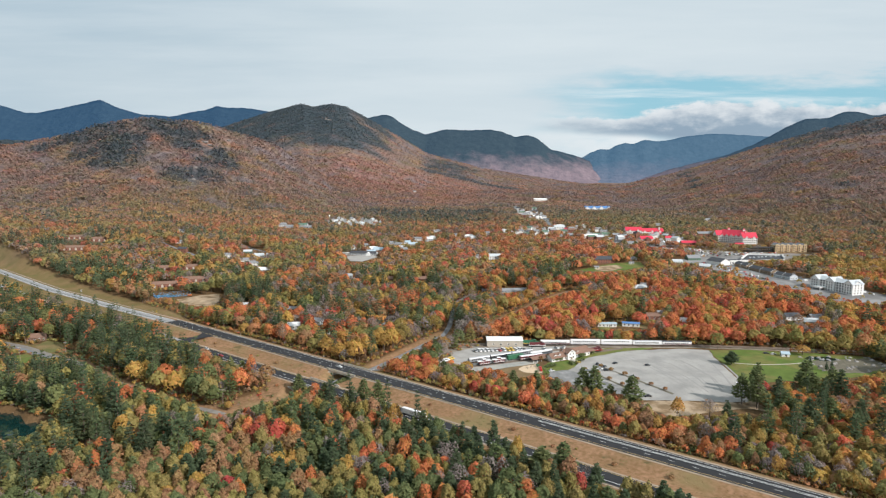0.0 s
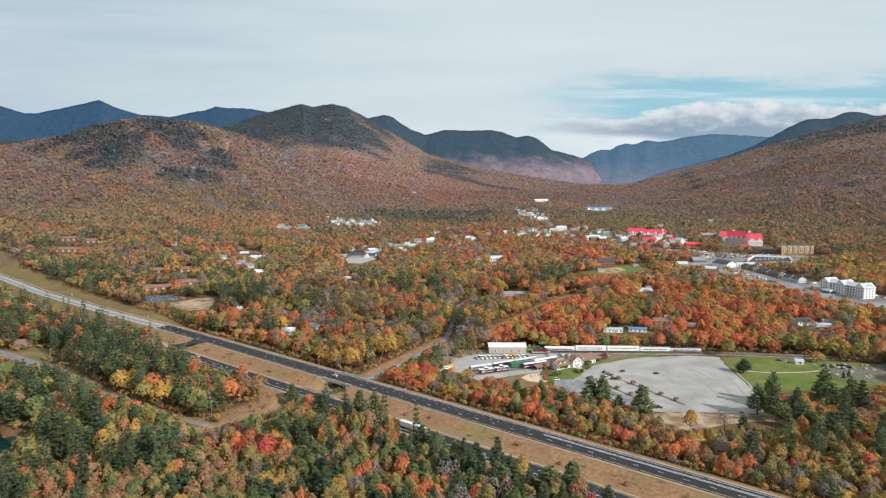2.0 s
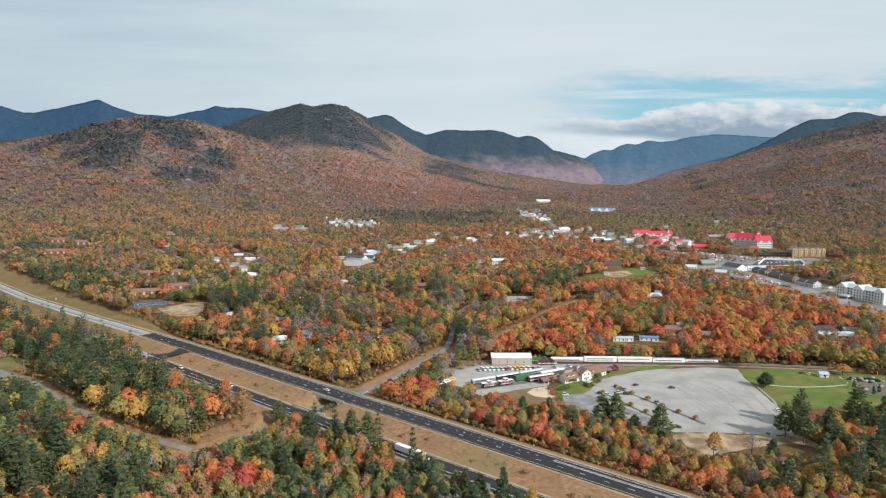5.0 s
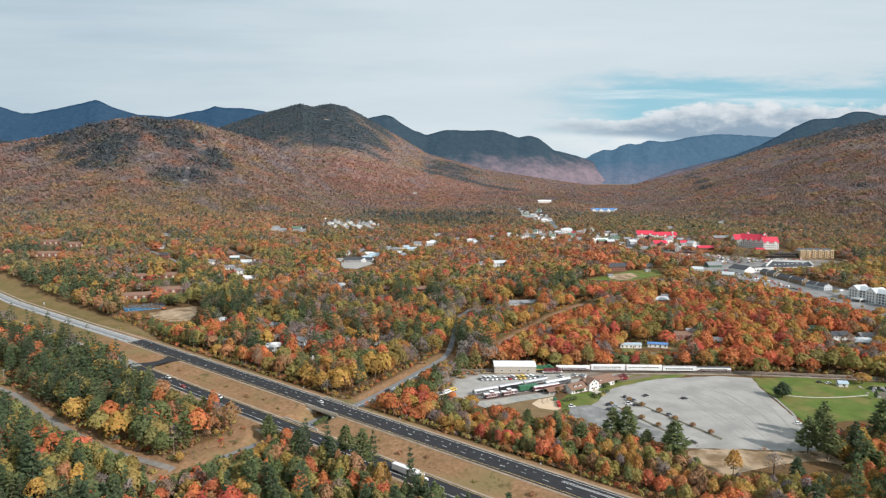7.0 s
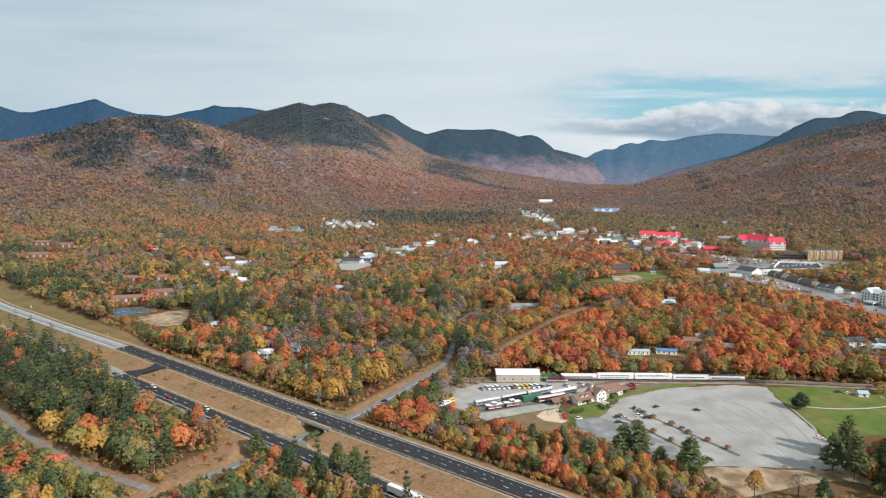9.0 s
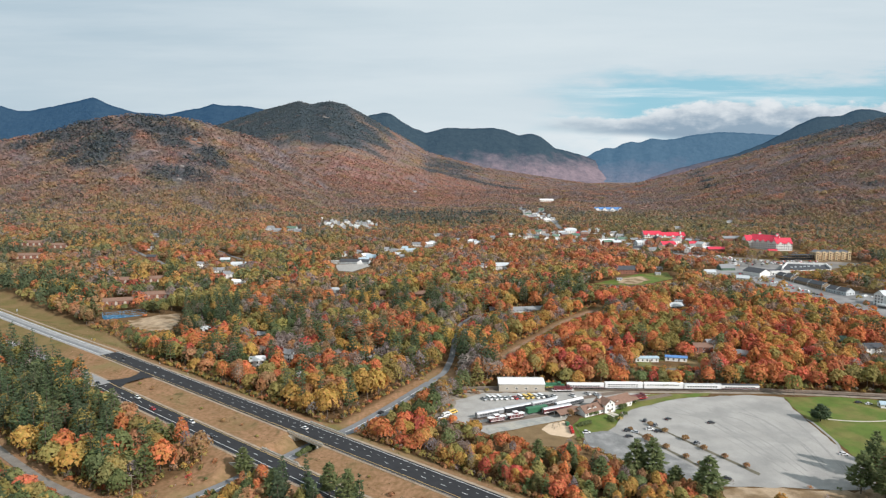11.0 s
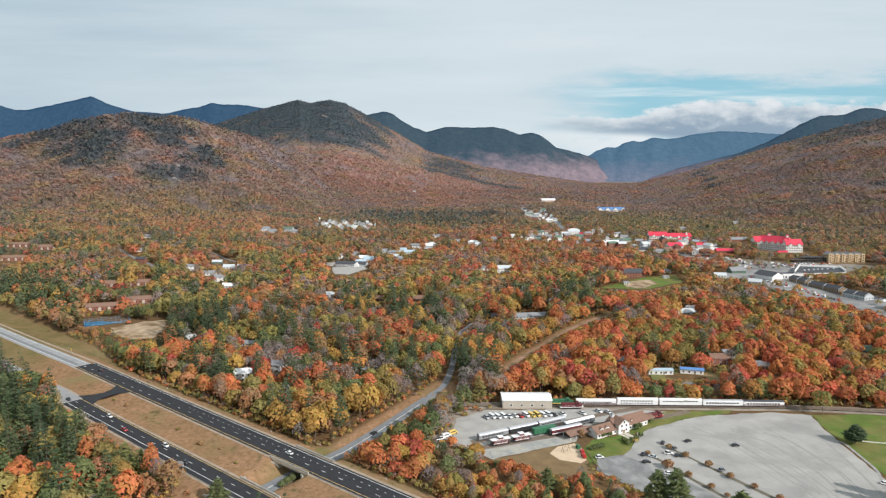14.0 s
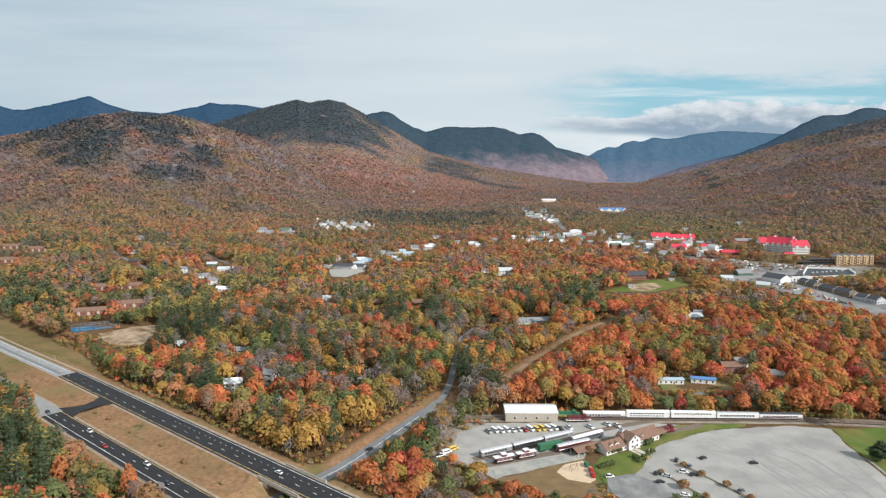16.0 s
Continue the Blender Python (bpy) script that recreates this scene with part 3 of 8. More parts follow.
patch("gravel_apron", [(104, 500), (112, 512), (130, 522), (150, 531), (100, 538), (60, 540), (60, 500)], 0.07, YARD, "grey gravel between station and track", "yard", wobble=0.5)
patch("yard_west", [(-8, 478), (-12, 500), (-6, 524), (20, 538), (24, 530), (6, 515), (5, 480)], 0.065, RAIL_BED, "trodden gravel at the border of the yard", "yard", wobble=1.8)
patch("station_yard", YARD_POLY, 0.09, YARD, "grey gravel yard around the sidings", "yard")
patch("lawn_station", LAWN_A, 0.13, LAWN, "mown green lawn before the station", "lawn")
patch("lawn_bank", LAWN_B, 0.13, LAWN, "mown green strip between track and lot", "lawn")
patch("lawn_east", LAWN_C, 0.13, LAWN, "broad mown green lawn beside the lot", "lawn")
patch("dirt_slope", DIRT_POLY, 0.06, DIRT, "bare sandy earth below the parking lot", "ground", wobble=2.5)
patch("brown_field", BROWN_POLY, 0.06, BROWN_GRASS, "brown dry grass field beside the sidings", "field", wobble=1.0)
patch("sand_area", SAND_POLY, 0.14, SAND, "pale sand play area with a curved edge", "sand", wobble=0.2)
patch("pond", POND_POLY, -2.9, WATER, "dark green still pond among the trees", "water", wobble=2.0)
patch("sandlot", SANDLOT, None, DIRT, "pale sandy clearing beside the court", "ground", wobble=2.5)
patch("driveway", DRIVE, 0.1, SIDE_ROAD, "grey asphalt drive between pines", "road", wobble=0.5)
patch("lawn_drive", DRIVE_LAWN, 0.08, FIELD, "rough yellowing grass beside the drive", "lawn", wobble=1.2)
patch("lawn_house", HOUSE_LAWN, 0.08, LAWN, "green lawn beside the drive", "lawn", wobble=1.0)
strip("pond_shore", [(-320, 386), (-280, 383.5), (-265, 377.5), (-257, 367.5), (-238, 370.5), (-228, 364)], 2.4, -2.6, SAND, "pale sandy bank of the pond", category="bank", step=3)
patch("lawn_homes", HOME_LAWN, None, FIELD, "rough green lawn round the mobile homes", "lawn", wobble=1.5)
strip("home_drive", [(150, 579), (168, 578), (196, 582), (230, 588)], 4.0, None, LANE, "pale drive before the mobile homes", step=4, lift=0.5)
strip("lane_west", LANE_A, 5.0, None, SIDE_ROAD, "grey lane between houses in the trees", step=5, lift=0.3)
strip("lane_houses", LANE_B, 5.0, None, SIDE_ROAD, "grey lane between houses in the trees", step=5, lift=0.3)
strip("main_street", TOWN_ROAD, 9.0, None, SIDE_ROAD, "pale main street through the town", step=8, lift=0.5)
patch("school_lot", SCHOOL_LOT, None, YARD, "pale parking lot before the flat-roofed school", "parking lot", wobble=1.0)
patch("field", FIELD_A, None, LAWN, "small worn green playing field among the maples", "field", wobble=1.5)
patch("infield", [(214, 914), (236, 909), (262, 936), (258, 962), (232, 950)], None, DIRT, "bare brown infield worn into the grass", "field", wobble=1.5).location.z = 0.45

# ---- forest ----
RED, ORANGE, GOLD, GREEN, OLIVE, RUST, BARE, PINE = range(8)
TINTS = np.array([(0.51, 0.128, 0.088), (0.565, 0.218, 0.088), (0.485, 0.308, 0.09), (0.155, 0.185, 0.078), (0.32, 0.268, 0.095), (0.375, 0.224, 0.115), (0.29, 0.242, 0.22), (0.092, 0.125, 0.066)])
# the same sorts on the slopes, further into autumn, blue-grey haze mixed in
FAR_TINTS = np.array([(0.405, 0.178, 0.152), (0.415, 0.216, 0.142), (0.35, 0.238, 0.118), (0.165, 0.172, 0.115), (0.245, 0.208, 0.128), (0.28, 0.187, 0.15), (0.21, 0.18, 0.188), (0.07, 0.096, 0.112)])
# what each sort may lean towards
KIN = np.array([1, 0, 1, 4, 2, 1, 5, 3])


# share of the hazed far tints, growing with distance
def haze_fade(x, y):
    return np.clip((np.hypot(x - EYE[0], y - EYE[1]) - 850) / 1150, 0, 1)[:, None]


def crown_points(rng, n, conifer):
    """n points of a crown in the unit cell (radius 1, height 0 to 1) with outward directions."""
    if conifer:
        levels, boughs = 9, 6
        lv = np.minimum((rng.beta(1.0, 1.45, n) * levels).astype(int), levels - 1)
        h = (lv + 0.5 + rng.normal(0, 0.15, n)) / levels
        b = rng.randint(0, boughs, n)
        reach = rng.uniform(0.55, 1.12, (levels, boughs))[lv, b]
        ang = rng.uniform(0, 6.28, levels)[lv] + b * 6.283 / boughs + rng.normal(0, 0.32, n)
        rad = np.clip(1.03 - h, 0.02, 1) ** 0.66 * (0.72 + 0.36 * np.clip(h * 4, 0, 1)) * reach * rng.uniform(0.25, 1.0, n) ** 0.5 * 1.12
        p = np.stack([rad * np.cos(ang), rad * np.sin(ang), 0.2 + 0.8 * h + 0.012 * rad], -1)
        d = np.stack([np.cos(ang), np.sin(ang), 0.35 + 0.9 * h], -1)
        d /= np.linalg.norm(d, axis=1)[:, None]
    else:
        v = rng.normal(size=(n, 3))
        v /= np.linalg.norm(v, axis=1)[:, None]
        v[:, 2] = np.where(v[:, 2] < -0.45, -v[:, 2], v[:, 2])
        lobes = rng.normal(size=(15, 3))
        lobes /= np.linalg.norm(lobes, axis=1)[:, None]
        bulge = 0.72 + 0.34 * np.max(np.clip(v @ lobes.T, 0, 1) ** 8, axis=1)
        rad = bulge * rng.uniform(0.35, 1.06, n) ** 0.3
        p = v * rad[:, None]
        p[:, :2] *= (1.06 - 0.42 * np.clip(p[:, 2:], 0, 1) ** 1.5)
        p[:, 2] = 0.57 + 0.43 * p[:, 2]
        d = v
    return p, d


def leaf_cards(rng, pos, direction, size, loose=0.4, up=0.15, needle=None):
    """Small ragged triangles round the points, facing roughly outward; needled boughs lie flat and reach outward."""
    n = len(pos)
    d = direction + rng.normal(0, loose, (n, 3)) + np.array([0, 0, up])
    d /= np.linalg.norm(d, axis=1)[:, None]
    u = np.cross(d, rng.normal(size=(n, 3)))
    if needle is not None:
        nd = np.asarray(needle).reshape(-1, 1)
        out = direction * np.array([1, 1, 0]) + rng.normal(0, 0.35, (n, 3)) * np.array([1, 1, 0.5]) + np.array([0, 0, 0.08])
        u = np.where(nd, out, u)
        flat = rng.normal(0, 0.3, (n, 3)) + np.array([0, 0, 0.5]) + 0.85 * direction
        d = np.where(nd, flat, d)
    u /= np.linalg.norm(u, axis=1)[:, None] + 1e-9
    w = np.cross(d, u)
    w /= np.linalg.norm(w, axis=1)[:, None] + 1e-9
    s = np.asarray(size).reshape(-1, 1) * rng.uniform(0.7, 1.35, (n, 1))
    if needle is not None:
        u, w = u * np.where(nd, 1.4, 1.0), w * np.where(nd, 0.85, 1.0)
    a = pos + u * s * 0.62
    b = pos + (-0.5 * u + 0.72 * w) * s * rng.uniform(0.6, 1.0, (n, 1))
    c = pos + (-0.5 * u - 0.72 * w) * s * rng.uniform(0.6, 1.0, (n, 1))
    return np.stack([a, b, c], 1).reshape(-1, 3), np.arange(3 * n).reshape(-1, 3)


def forest(name, x, y, kind, height, radius, cards, card_size, label, seed, trunks=False, variants=8):
    rng = np.random.RandomState(seed)
    n = len(x)
    z = ground(x, y)
    conif = (kind == PINE) | (kind == GREEN) & (rng.rand(n) < 0.35)
    pos, dirs, tint, size, needles = [], [], [], [], []
    for cf in (False, True):
        for v in range(variants):
            idx = np.nonzero((conif == cf) & (np.arange(n) % variants == v))[0]
            if not len(idx):
                continue
            p, d = crown_points(rng, cards, cf)
            t = rng.uniform(0, 2 * np.pi, len(idx))
            c, s = np.cos(t), np.sin(t)
            R = radius[idx][:, None]
            px = (p[None, :, 0] * c[:, None] - p[None, :, 1] * s[:, None]) * R + x[idx][:, None]
            py = (p[None, :, 0] * s[:, None] + p[None, :, 1] * c[:, None]) * R + y[idx][:, None]
            pz = p[None, :, 2] * height[idx][:, None] + z[idx][:, None]
            dx = d[None, :, 0] * c[:, None] - d[None, :, 1] * s[:, None]
            dy = d[None, :, 0] * s[:, None] + d[None, :, 1] * c[:, None]
            pos.append(np.stack([px, py, pz], -1).reshape(-1, 3))
            dirs.append(np.stack([dx, dy, np.broadcast_to(d[None, :, 2], dx.shape)], -1).reshape(-1, 3))
            fade = haze_fade(x[idx], y[idx])
            kin = np.where(rng.rand(len(idx), 1) < 0.5, 0.0, rng.uniform(0, 0.55, (len(idx), 1)))
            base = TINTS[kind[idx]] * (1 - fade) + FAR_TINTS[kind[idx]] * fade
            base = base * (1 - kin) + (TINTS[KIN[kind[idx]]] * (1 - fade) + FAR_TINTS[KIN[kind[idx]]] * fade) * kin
            # far stands run together: haze's loss of contrast put into the tints
            even = np.clip((np.hypot(x[idx] - EYE[0], y[idx] - EYE[1]) - 550) / 1500, 0, 1)[:, None] * 0.74
            w = kind_weights(x[idx], y[idx])
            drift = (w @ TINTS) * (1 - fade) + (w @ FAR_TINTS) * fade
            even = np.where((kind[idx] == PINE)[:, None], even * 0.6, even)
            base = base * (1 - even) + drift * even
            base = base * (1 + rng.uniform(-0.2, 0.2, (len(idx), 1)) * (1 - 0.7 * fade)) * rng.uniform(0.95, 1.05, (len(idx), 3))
            tint.append(np.repeat(base, cards, 0))
            small = np.where(kind[idx] == BARE, 0.62, 1.0)
            needles.append(np.full(len(idx) * cards, cf and cards > 100))
            size.append(np.repeat(card_size * (radius[idx] / radius.mean()) * small, cards))
    pos, dirs, tint, size, needles = (np.concatenate(q) for q in (pos, dirs, tint, size, needles))
    v, f = leaf_cards(rng, pos, dirs, size, 0.4 if cards > 18 else 0.25, 0.15 if cards > 18 else 0.8, needles)
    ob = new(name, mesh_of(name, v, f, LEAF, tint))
    tagged(ob, label, "trees", kind="stuff")
    if trunks:
        k = len(x)
        w = np.clip(height * 0.013, 0.12, 0.3)
        ring = np.array([(1, 0), (-0.5, 0.87), (-0.5, -0.87)])
        lo = np.stack([x[:, None] + ring[None, :, 0] * w[:, None], y[:, None] + ring[None, :, 1] * w[:, None], np.repeat(z[:, None] - 0.3, 3, 1)], -1)
        hi = np.stack([x[:, None] + ring[None, :, 0] * w[:, None] * 0.4, y[:, None] + ring[None, :, 1] * w[:, None] * 0.4, np.repeat((z + height * 0.8)[:, None], 3, 1)], -1)
        vv = np.concatenate([lo, hi], 1).reshape(-1, 3)
        b = np.arange(k)[:, None, None] * 6
        q = np.array([(0, 1, 4, 3), (1, 2, 5, 4), (2, 0, 3, 5)])[None]
        tr = new(name + "_trunks", mesh_of(name + "_trunks", vv, (b + q).reshape(-1, 4), BARK))
        tagged(tr, "slender grey-brown trunks of the forest", "trunks", kind="stuff")
    return ob


KEEP = [LOT_EDGE, RAIL_LAND, FIELD_S, LOT_POLY, YARD_POLY, LAWN_A, LAWN_B, LAWN_C, DIRT_POLY, BROWN_POLY, POND_POLY, SANDLOT, COURT, FIELD_A, SCHOOL_LOT, DRIVE, DRIVE_LAWN, HOUSE_LAWN, SHED_LAND, HOME_LAWN, PLATFORM_LAND, CLEARING]
HOUSE_SPOTS = []


def free(x, y, margin=0.0):
    """Where trees may stand."""
    ok = ~(((y - far_y(x)) * 0.79 < 21 + 20 * sstep(-x, 235, 310) + margin) & ((near_y(x) - y) * 0.79 < 17 - 8 * sstep(-x, 225, 262) + margin) & (y < 1400))
    for p in KEEP:
        ok &= ~inside(p, x, y)
    for line, w in ((UNDER[:11], 8), (UNDER[5:9], 11.5), (UNDER[10:], 3.6), (DIRT_ROAD, 6), (BROWN_ROAD, 6.5), (RAIL, 4.8), (LANE_A, 4), (LANE_B, 4), (TOWN_ROAD, 6)):
        ok &= line_dist(line, x, y) > w
    for hx, hy, hr in HOUSE_SPOTS:
        ok &= (x - hx) ** 2 + (y - hy) ** 2 > (hr * 0.92) ** 2
    return ok


OPEN_SPOTS = []


def open_along(pts, hr, step=9.0):
    """Keep the growth low on the valley side of a road or an open place."""
    for (x1, y1), (x2, y2) in zip(pts, pts[1:]):
        k = max(1, int(math.hypot(x2 - x1, y2 - y1) / step))
        for i in range(k):
            OPEN_SPOTS.append((x1 + (x2 - x1) * i / k, y1 + (y2 - y1) * i / k, hr, 1.0))


open_along(UNDER[6:10], 6)
open_along(UNDER[13:], 3)
open_along(BROWN_ROAD[1:], 3.5)
open_along(SANDLOT, 5)
open_along(COURT + COURT[:1], 5)
open_along(FIELD_A, 6)
open_along(TOWN_LOT, 14, 25)
OPEN_SPOTS[:] = [(a, b, c, 4.0 if c == 14 else e) for a, b, c, e in OPEN_SPOTS]
open_along(YARD_POLY[:4] + YARD_POLY[-3:], 6)
open_along(BROWN_POLY, 5)
open_along([(-20, 562), (-6, 560), (8, 575)], 6)
open_along(LOT_POLY[-6:] + LOT_POLY[:2], 5)
open_along([(128, 392), (196, 392)], 6)
open_along([(134, 374), (204, 376)], 7)
open_along(DIRT_ROAD, 4)
open_along([(220, 441), (240, 446), (290, 455), (350, 484)], 7)
OPEN_SPOTS[-16:] = [(a, b, c, -2.0) for a, b, c, e in OPEN_SPOTS[-16:]]
open_along(LANE_A[1:-1], 4)
open_along(LANE_B[1:-1], 4)
open_along(TOWN_ROAD[:6], 9, 20)
open_along(SCHOOL_LOT, 8)
open_along([(142, 588), (194, 588)], 6)
open_along([(-142, 364), (-112, 397), (-96, 420)], 6)
open_along(DRIVE[3:], 5)
open_along(DRIVE_LAWN[2:4], 5)
open_along(HOUSE_LAWN[:3], 5)
open_along([(-276, 345), (-250, 332), (-236, 340)], 9)
open_along([(-270, 372), (-256, 362), (-240, 364)], 8)
OPEN_SPOTS.extend([(-284, 378, 12, 0.0), (-264, 372, 12, 0.0), (-248, 358, 10, 0.0), (-290, 350, 14, 0.0), (-262, 340, 14, 0.0), (-132, 400, 14, 1.0), (-118, 412, 14, 1.0)])


def height_cap(x, y):
    """How tall a tree may be so that clearings, lanes and houses stay open to the south."""
    cap = np.full(len(x), 99.0)
    dx, dy = x - EYE[0], y - EYE[1]
    r = np.hypot(dx, dy)
    for hx, hy, hr, hh in OPEN_SPOTS + [(a, b, c * (0.85 if b < 1000 else 0.8), 0.8 if b < 1000 else 0.7) for a, b, c in HOUSE_SPOTS]:
        ex, ey = hx - EYE[0], hy - EYE[1]
        hd = math.hypot(ex, ey)
        side = np.abs(dx * ey - dy * ex) / hd
        d = (hd - (dx * ex + dy * ey) / hd)
        sel = (side < hr) & (d > -2) & (d < 160)
        cap[sel] = np.minimum(cap[sel], hh + np.clip(d[sel], 0, None) * 146.0 / hd)
    # the pond lies open towards the valley's mouth
    for hx, hy in ((-272, 340), (-256, 335), (-244, 340), (-266, 352), (-250, 352), (-262, 366), (-246, 362)):
        hd = math.hypot(hx, hy - 10)
        side = np.abs(x * (hy - 10) - (y - 10) * hx) / hd
        d = hd - (x * hx + (y - 10) * (hy - 10)) / hd
        sel = (side < 8) & (d > -2) & (d < 60)
        cap[sel] = np.minimum(cap[sel], np.clip(d[sel], 0, None) * 146.0 / hd)
    return cap


def scatter(rng, n, r0, r1, a0=-44, a1=44):
    """Points in a wedge, evenly over its area."""
    r = np.sqrt(rng.uniform(r0 * r0, r1 * r1, n))
    a = np.radians(rng.uniform(a0, a1, n))
    x, y = EYE[0] + r * np.sin(a), EYE[1] + r * np.cos(a)
    # no wider than the valley that the flight looks over
    ok = np.abs(x - EYE[0]) < 0.77 * (y - START_Y) + 14
    return x[ok], y[ok]


def thin(x, y, cell, rng):
    """At most one point a cell."""
    k = np.stack([np.floor(x / cell), np.floor(y / cell)], -1).astype(np.int64)
    _, i = np.unique(k[:, 0] * 100003 + k[:, 1], return_index=True)
    return x[i], y[i]


# stands of one sort: x, y, radius, sort
STANDS = [
    (-289, 669, 16, PINE), (-268, 672, 20, PINE), (-256, 670, 20, PINE), (-236, 660, 18, PINE), (-223, 683, 22, PINE), (-322, 722, 12, PINE), (-104, 560, 8, PINE), (-150, 640, 8, PINE), (-78, 600, 7, PINE), (-60, 660, 9, PINE), (-120, 650, 7, PINE), (-230, 737, 24, PINE), (-153, 698, 14, PINE), (-165, 787, 22, PINE), (-69, 773, 20, PINE), (-25, 792, 18, PINE), (-68, 542, 9, GREEN),
    (90, 893, 30, PINE), (100, 795, 24, PINE), (136, 814, 26, PINE), (41, 703, 20, PINE), (16, 612, 11, PINE), (28, 576, 9, PINE), (121, 562, 9, PINE), (274, 574, 12, GREEN), (220, 708, 12, GREEN), (172, 681, 10, GREEN), (347, 1165, 22, GREEN),
    (-626, 1128, 50, PINE), (-665, 1056, 50, PINE), (-556, 894, 45, PINE), (-480, 850, 40, PINE), (-164, 571, 8, PINE), (-110, 850, 26, PINE), (-200, 560, 7, PINE),
    (-219, 606, 10, RED), (-162, 627, 13, ORANGE), (-121, 629, 11, RED), (-134, 589, 7, RED), (-27, 631, 7, ORANGE), (-16, 611, 7, ORANGE), (90, 561, 8, RED), (48, 568, 10, ORANGE), (68, 577, 9, ORANGE), (11, 523, 8, RED), (-418, 898, 10, RED), (-6, 800, 7, ORANGE),
    (312, 1031, 13, GREEN), (352, 1003, 9, ORANGE), (392, 1060, 8, RED), (-150, 2380, 70, BARE), (-190, 2560, 60, BARE), (-120, 1900, 90, PINE), (-20, 1880, 90, PINE), (80, 1850, 60, PINE), (-1307, 2314, 75, PINE), (-1250, 2160, 60, PINE), (-1190, 2230, 70, PINE), (-1113, 2080, 75, PINE), (-1160, 2250, 75, PINE), (-1130, 2160, 60, PINE), (-1183, 2370, 60, PINE), (-1102, 2441, 70, PINE), (-990, 2427, 60, PINE), (-960, 2320, 60, PINE), (-839, 2014, 70, PINE), (-790, 1995, 60, PINE), (-815, 2195, 60, PINE), (-840, 2300, 50, PINE), (-1376, 2293, 50, PINE), (-1426, 2214, 40, PINE), (-1030, 2360, 50, PINE),
    (2, 4090, 150, PINE), (-40, 3850, 120, PINE), (-94, 3630, 60, PINE), (30, 3620, 70, PINE), (97, 3570, 70, PINE), (200, 3500, 60, PINE), (305, 3440, 70, PINE), (1107, 2985, 26, PINE), (1075, 2850, 26, PINE), (1040, 2712, 30, PINE), (991, 2540, 30, PINE), (1215, 1941, 30, PINE),
    (120, 2750, 330, ORANGE), (60, 3250, 280, RED), (-60, 2450, 230, ORANGE), (-220, 2600, 280, ORANGE), (-330, 2950, 300, RED), (-120, 3200, 320, ORANGE), (-700, 1650, 220, GOLD), (-480, 1500, 160, ORANGE),
    (235, 397, 14, PINE), (268, 408, 14, ORANGE), (252, 376, 12, RUST), (285, 390, 12, PINE), (305, 425, 18, GOLD), (218, 350, 12, OLIVE), (-190, 328, 14, PINE), (-228, 340, 13, PINE), (-150, 306, 10, PINE), (-195, 428, 12, PINE), (-120, 280, 10, PINE), (-60, 290, 9, PINE), (-20, 270, 8, PINE), (-95, 320, 8, RED),
    (560, 985, 60, OLIVE), (590, 930, 60, GOLD), (540, 905, 40, OLIVE), (480, 1560, 110, OLIVE), (380, 1690, 110, OLIVE), (620, 1560, 120, OLIVE), (420, 2250, 160, GOLD), (-60, 1700, 160, PINE), (-160, 1850, 120, PINE), (-60, 2050, 160, GOLD),
    (-130, 698, 16, BARE), (-206, 738, 16, BARE), (38, 1081, 40, BARE), (-136, 824, 26, BARE), (-80, 690, 22, BARE), (-600, 1128, 25, GOLD), (-90, 552, 12, GOLD), (-52, 530, 10, GOLD), (15, 470, 12, GOLD), (30, 440, 16, ORANGE), (-270, 480, 50, PINE), (-330, 560, 45, PINE), (-220, 450, 24, PINE), (-180, 420, 12, GREEN),
]


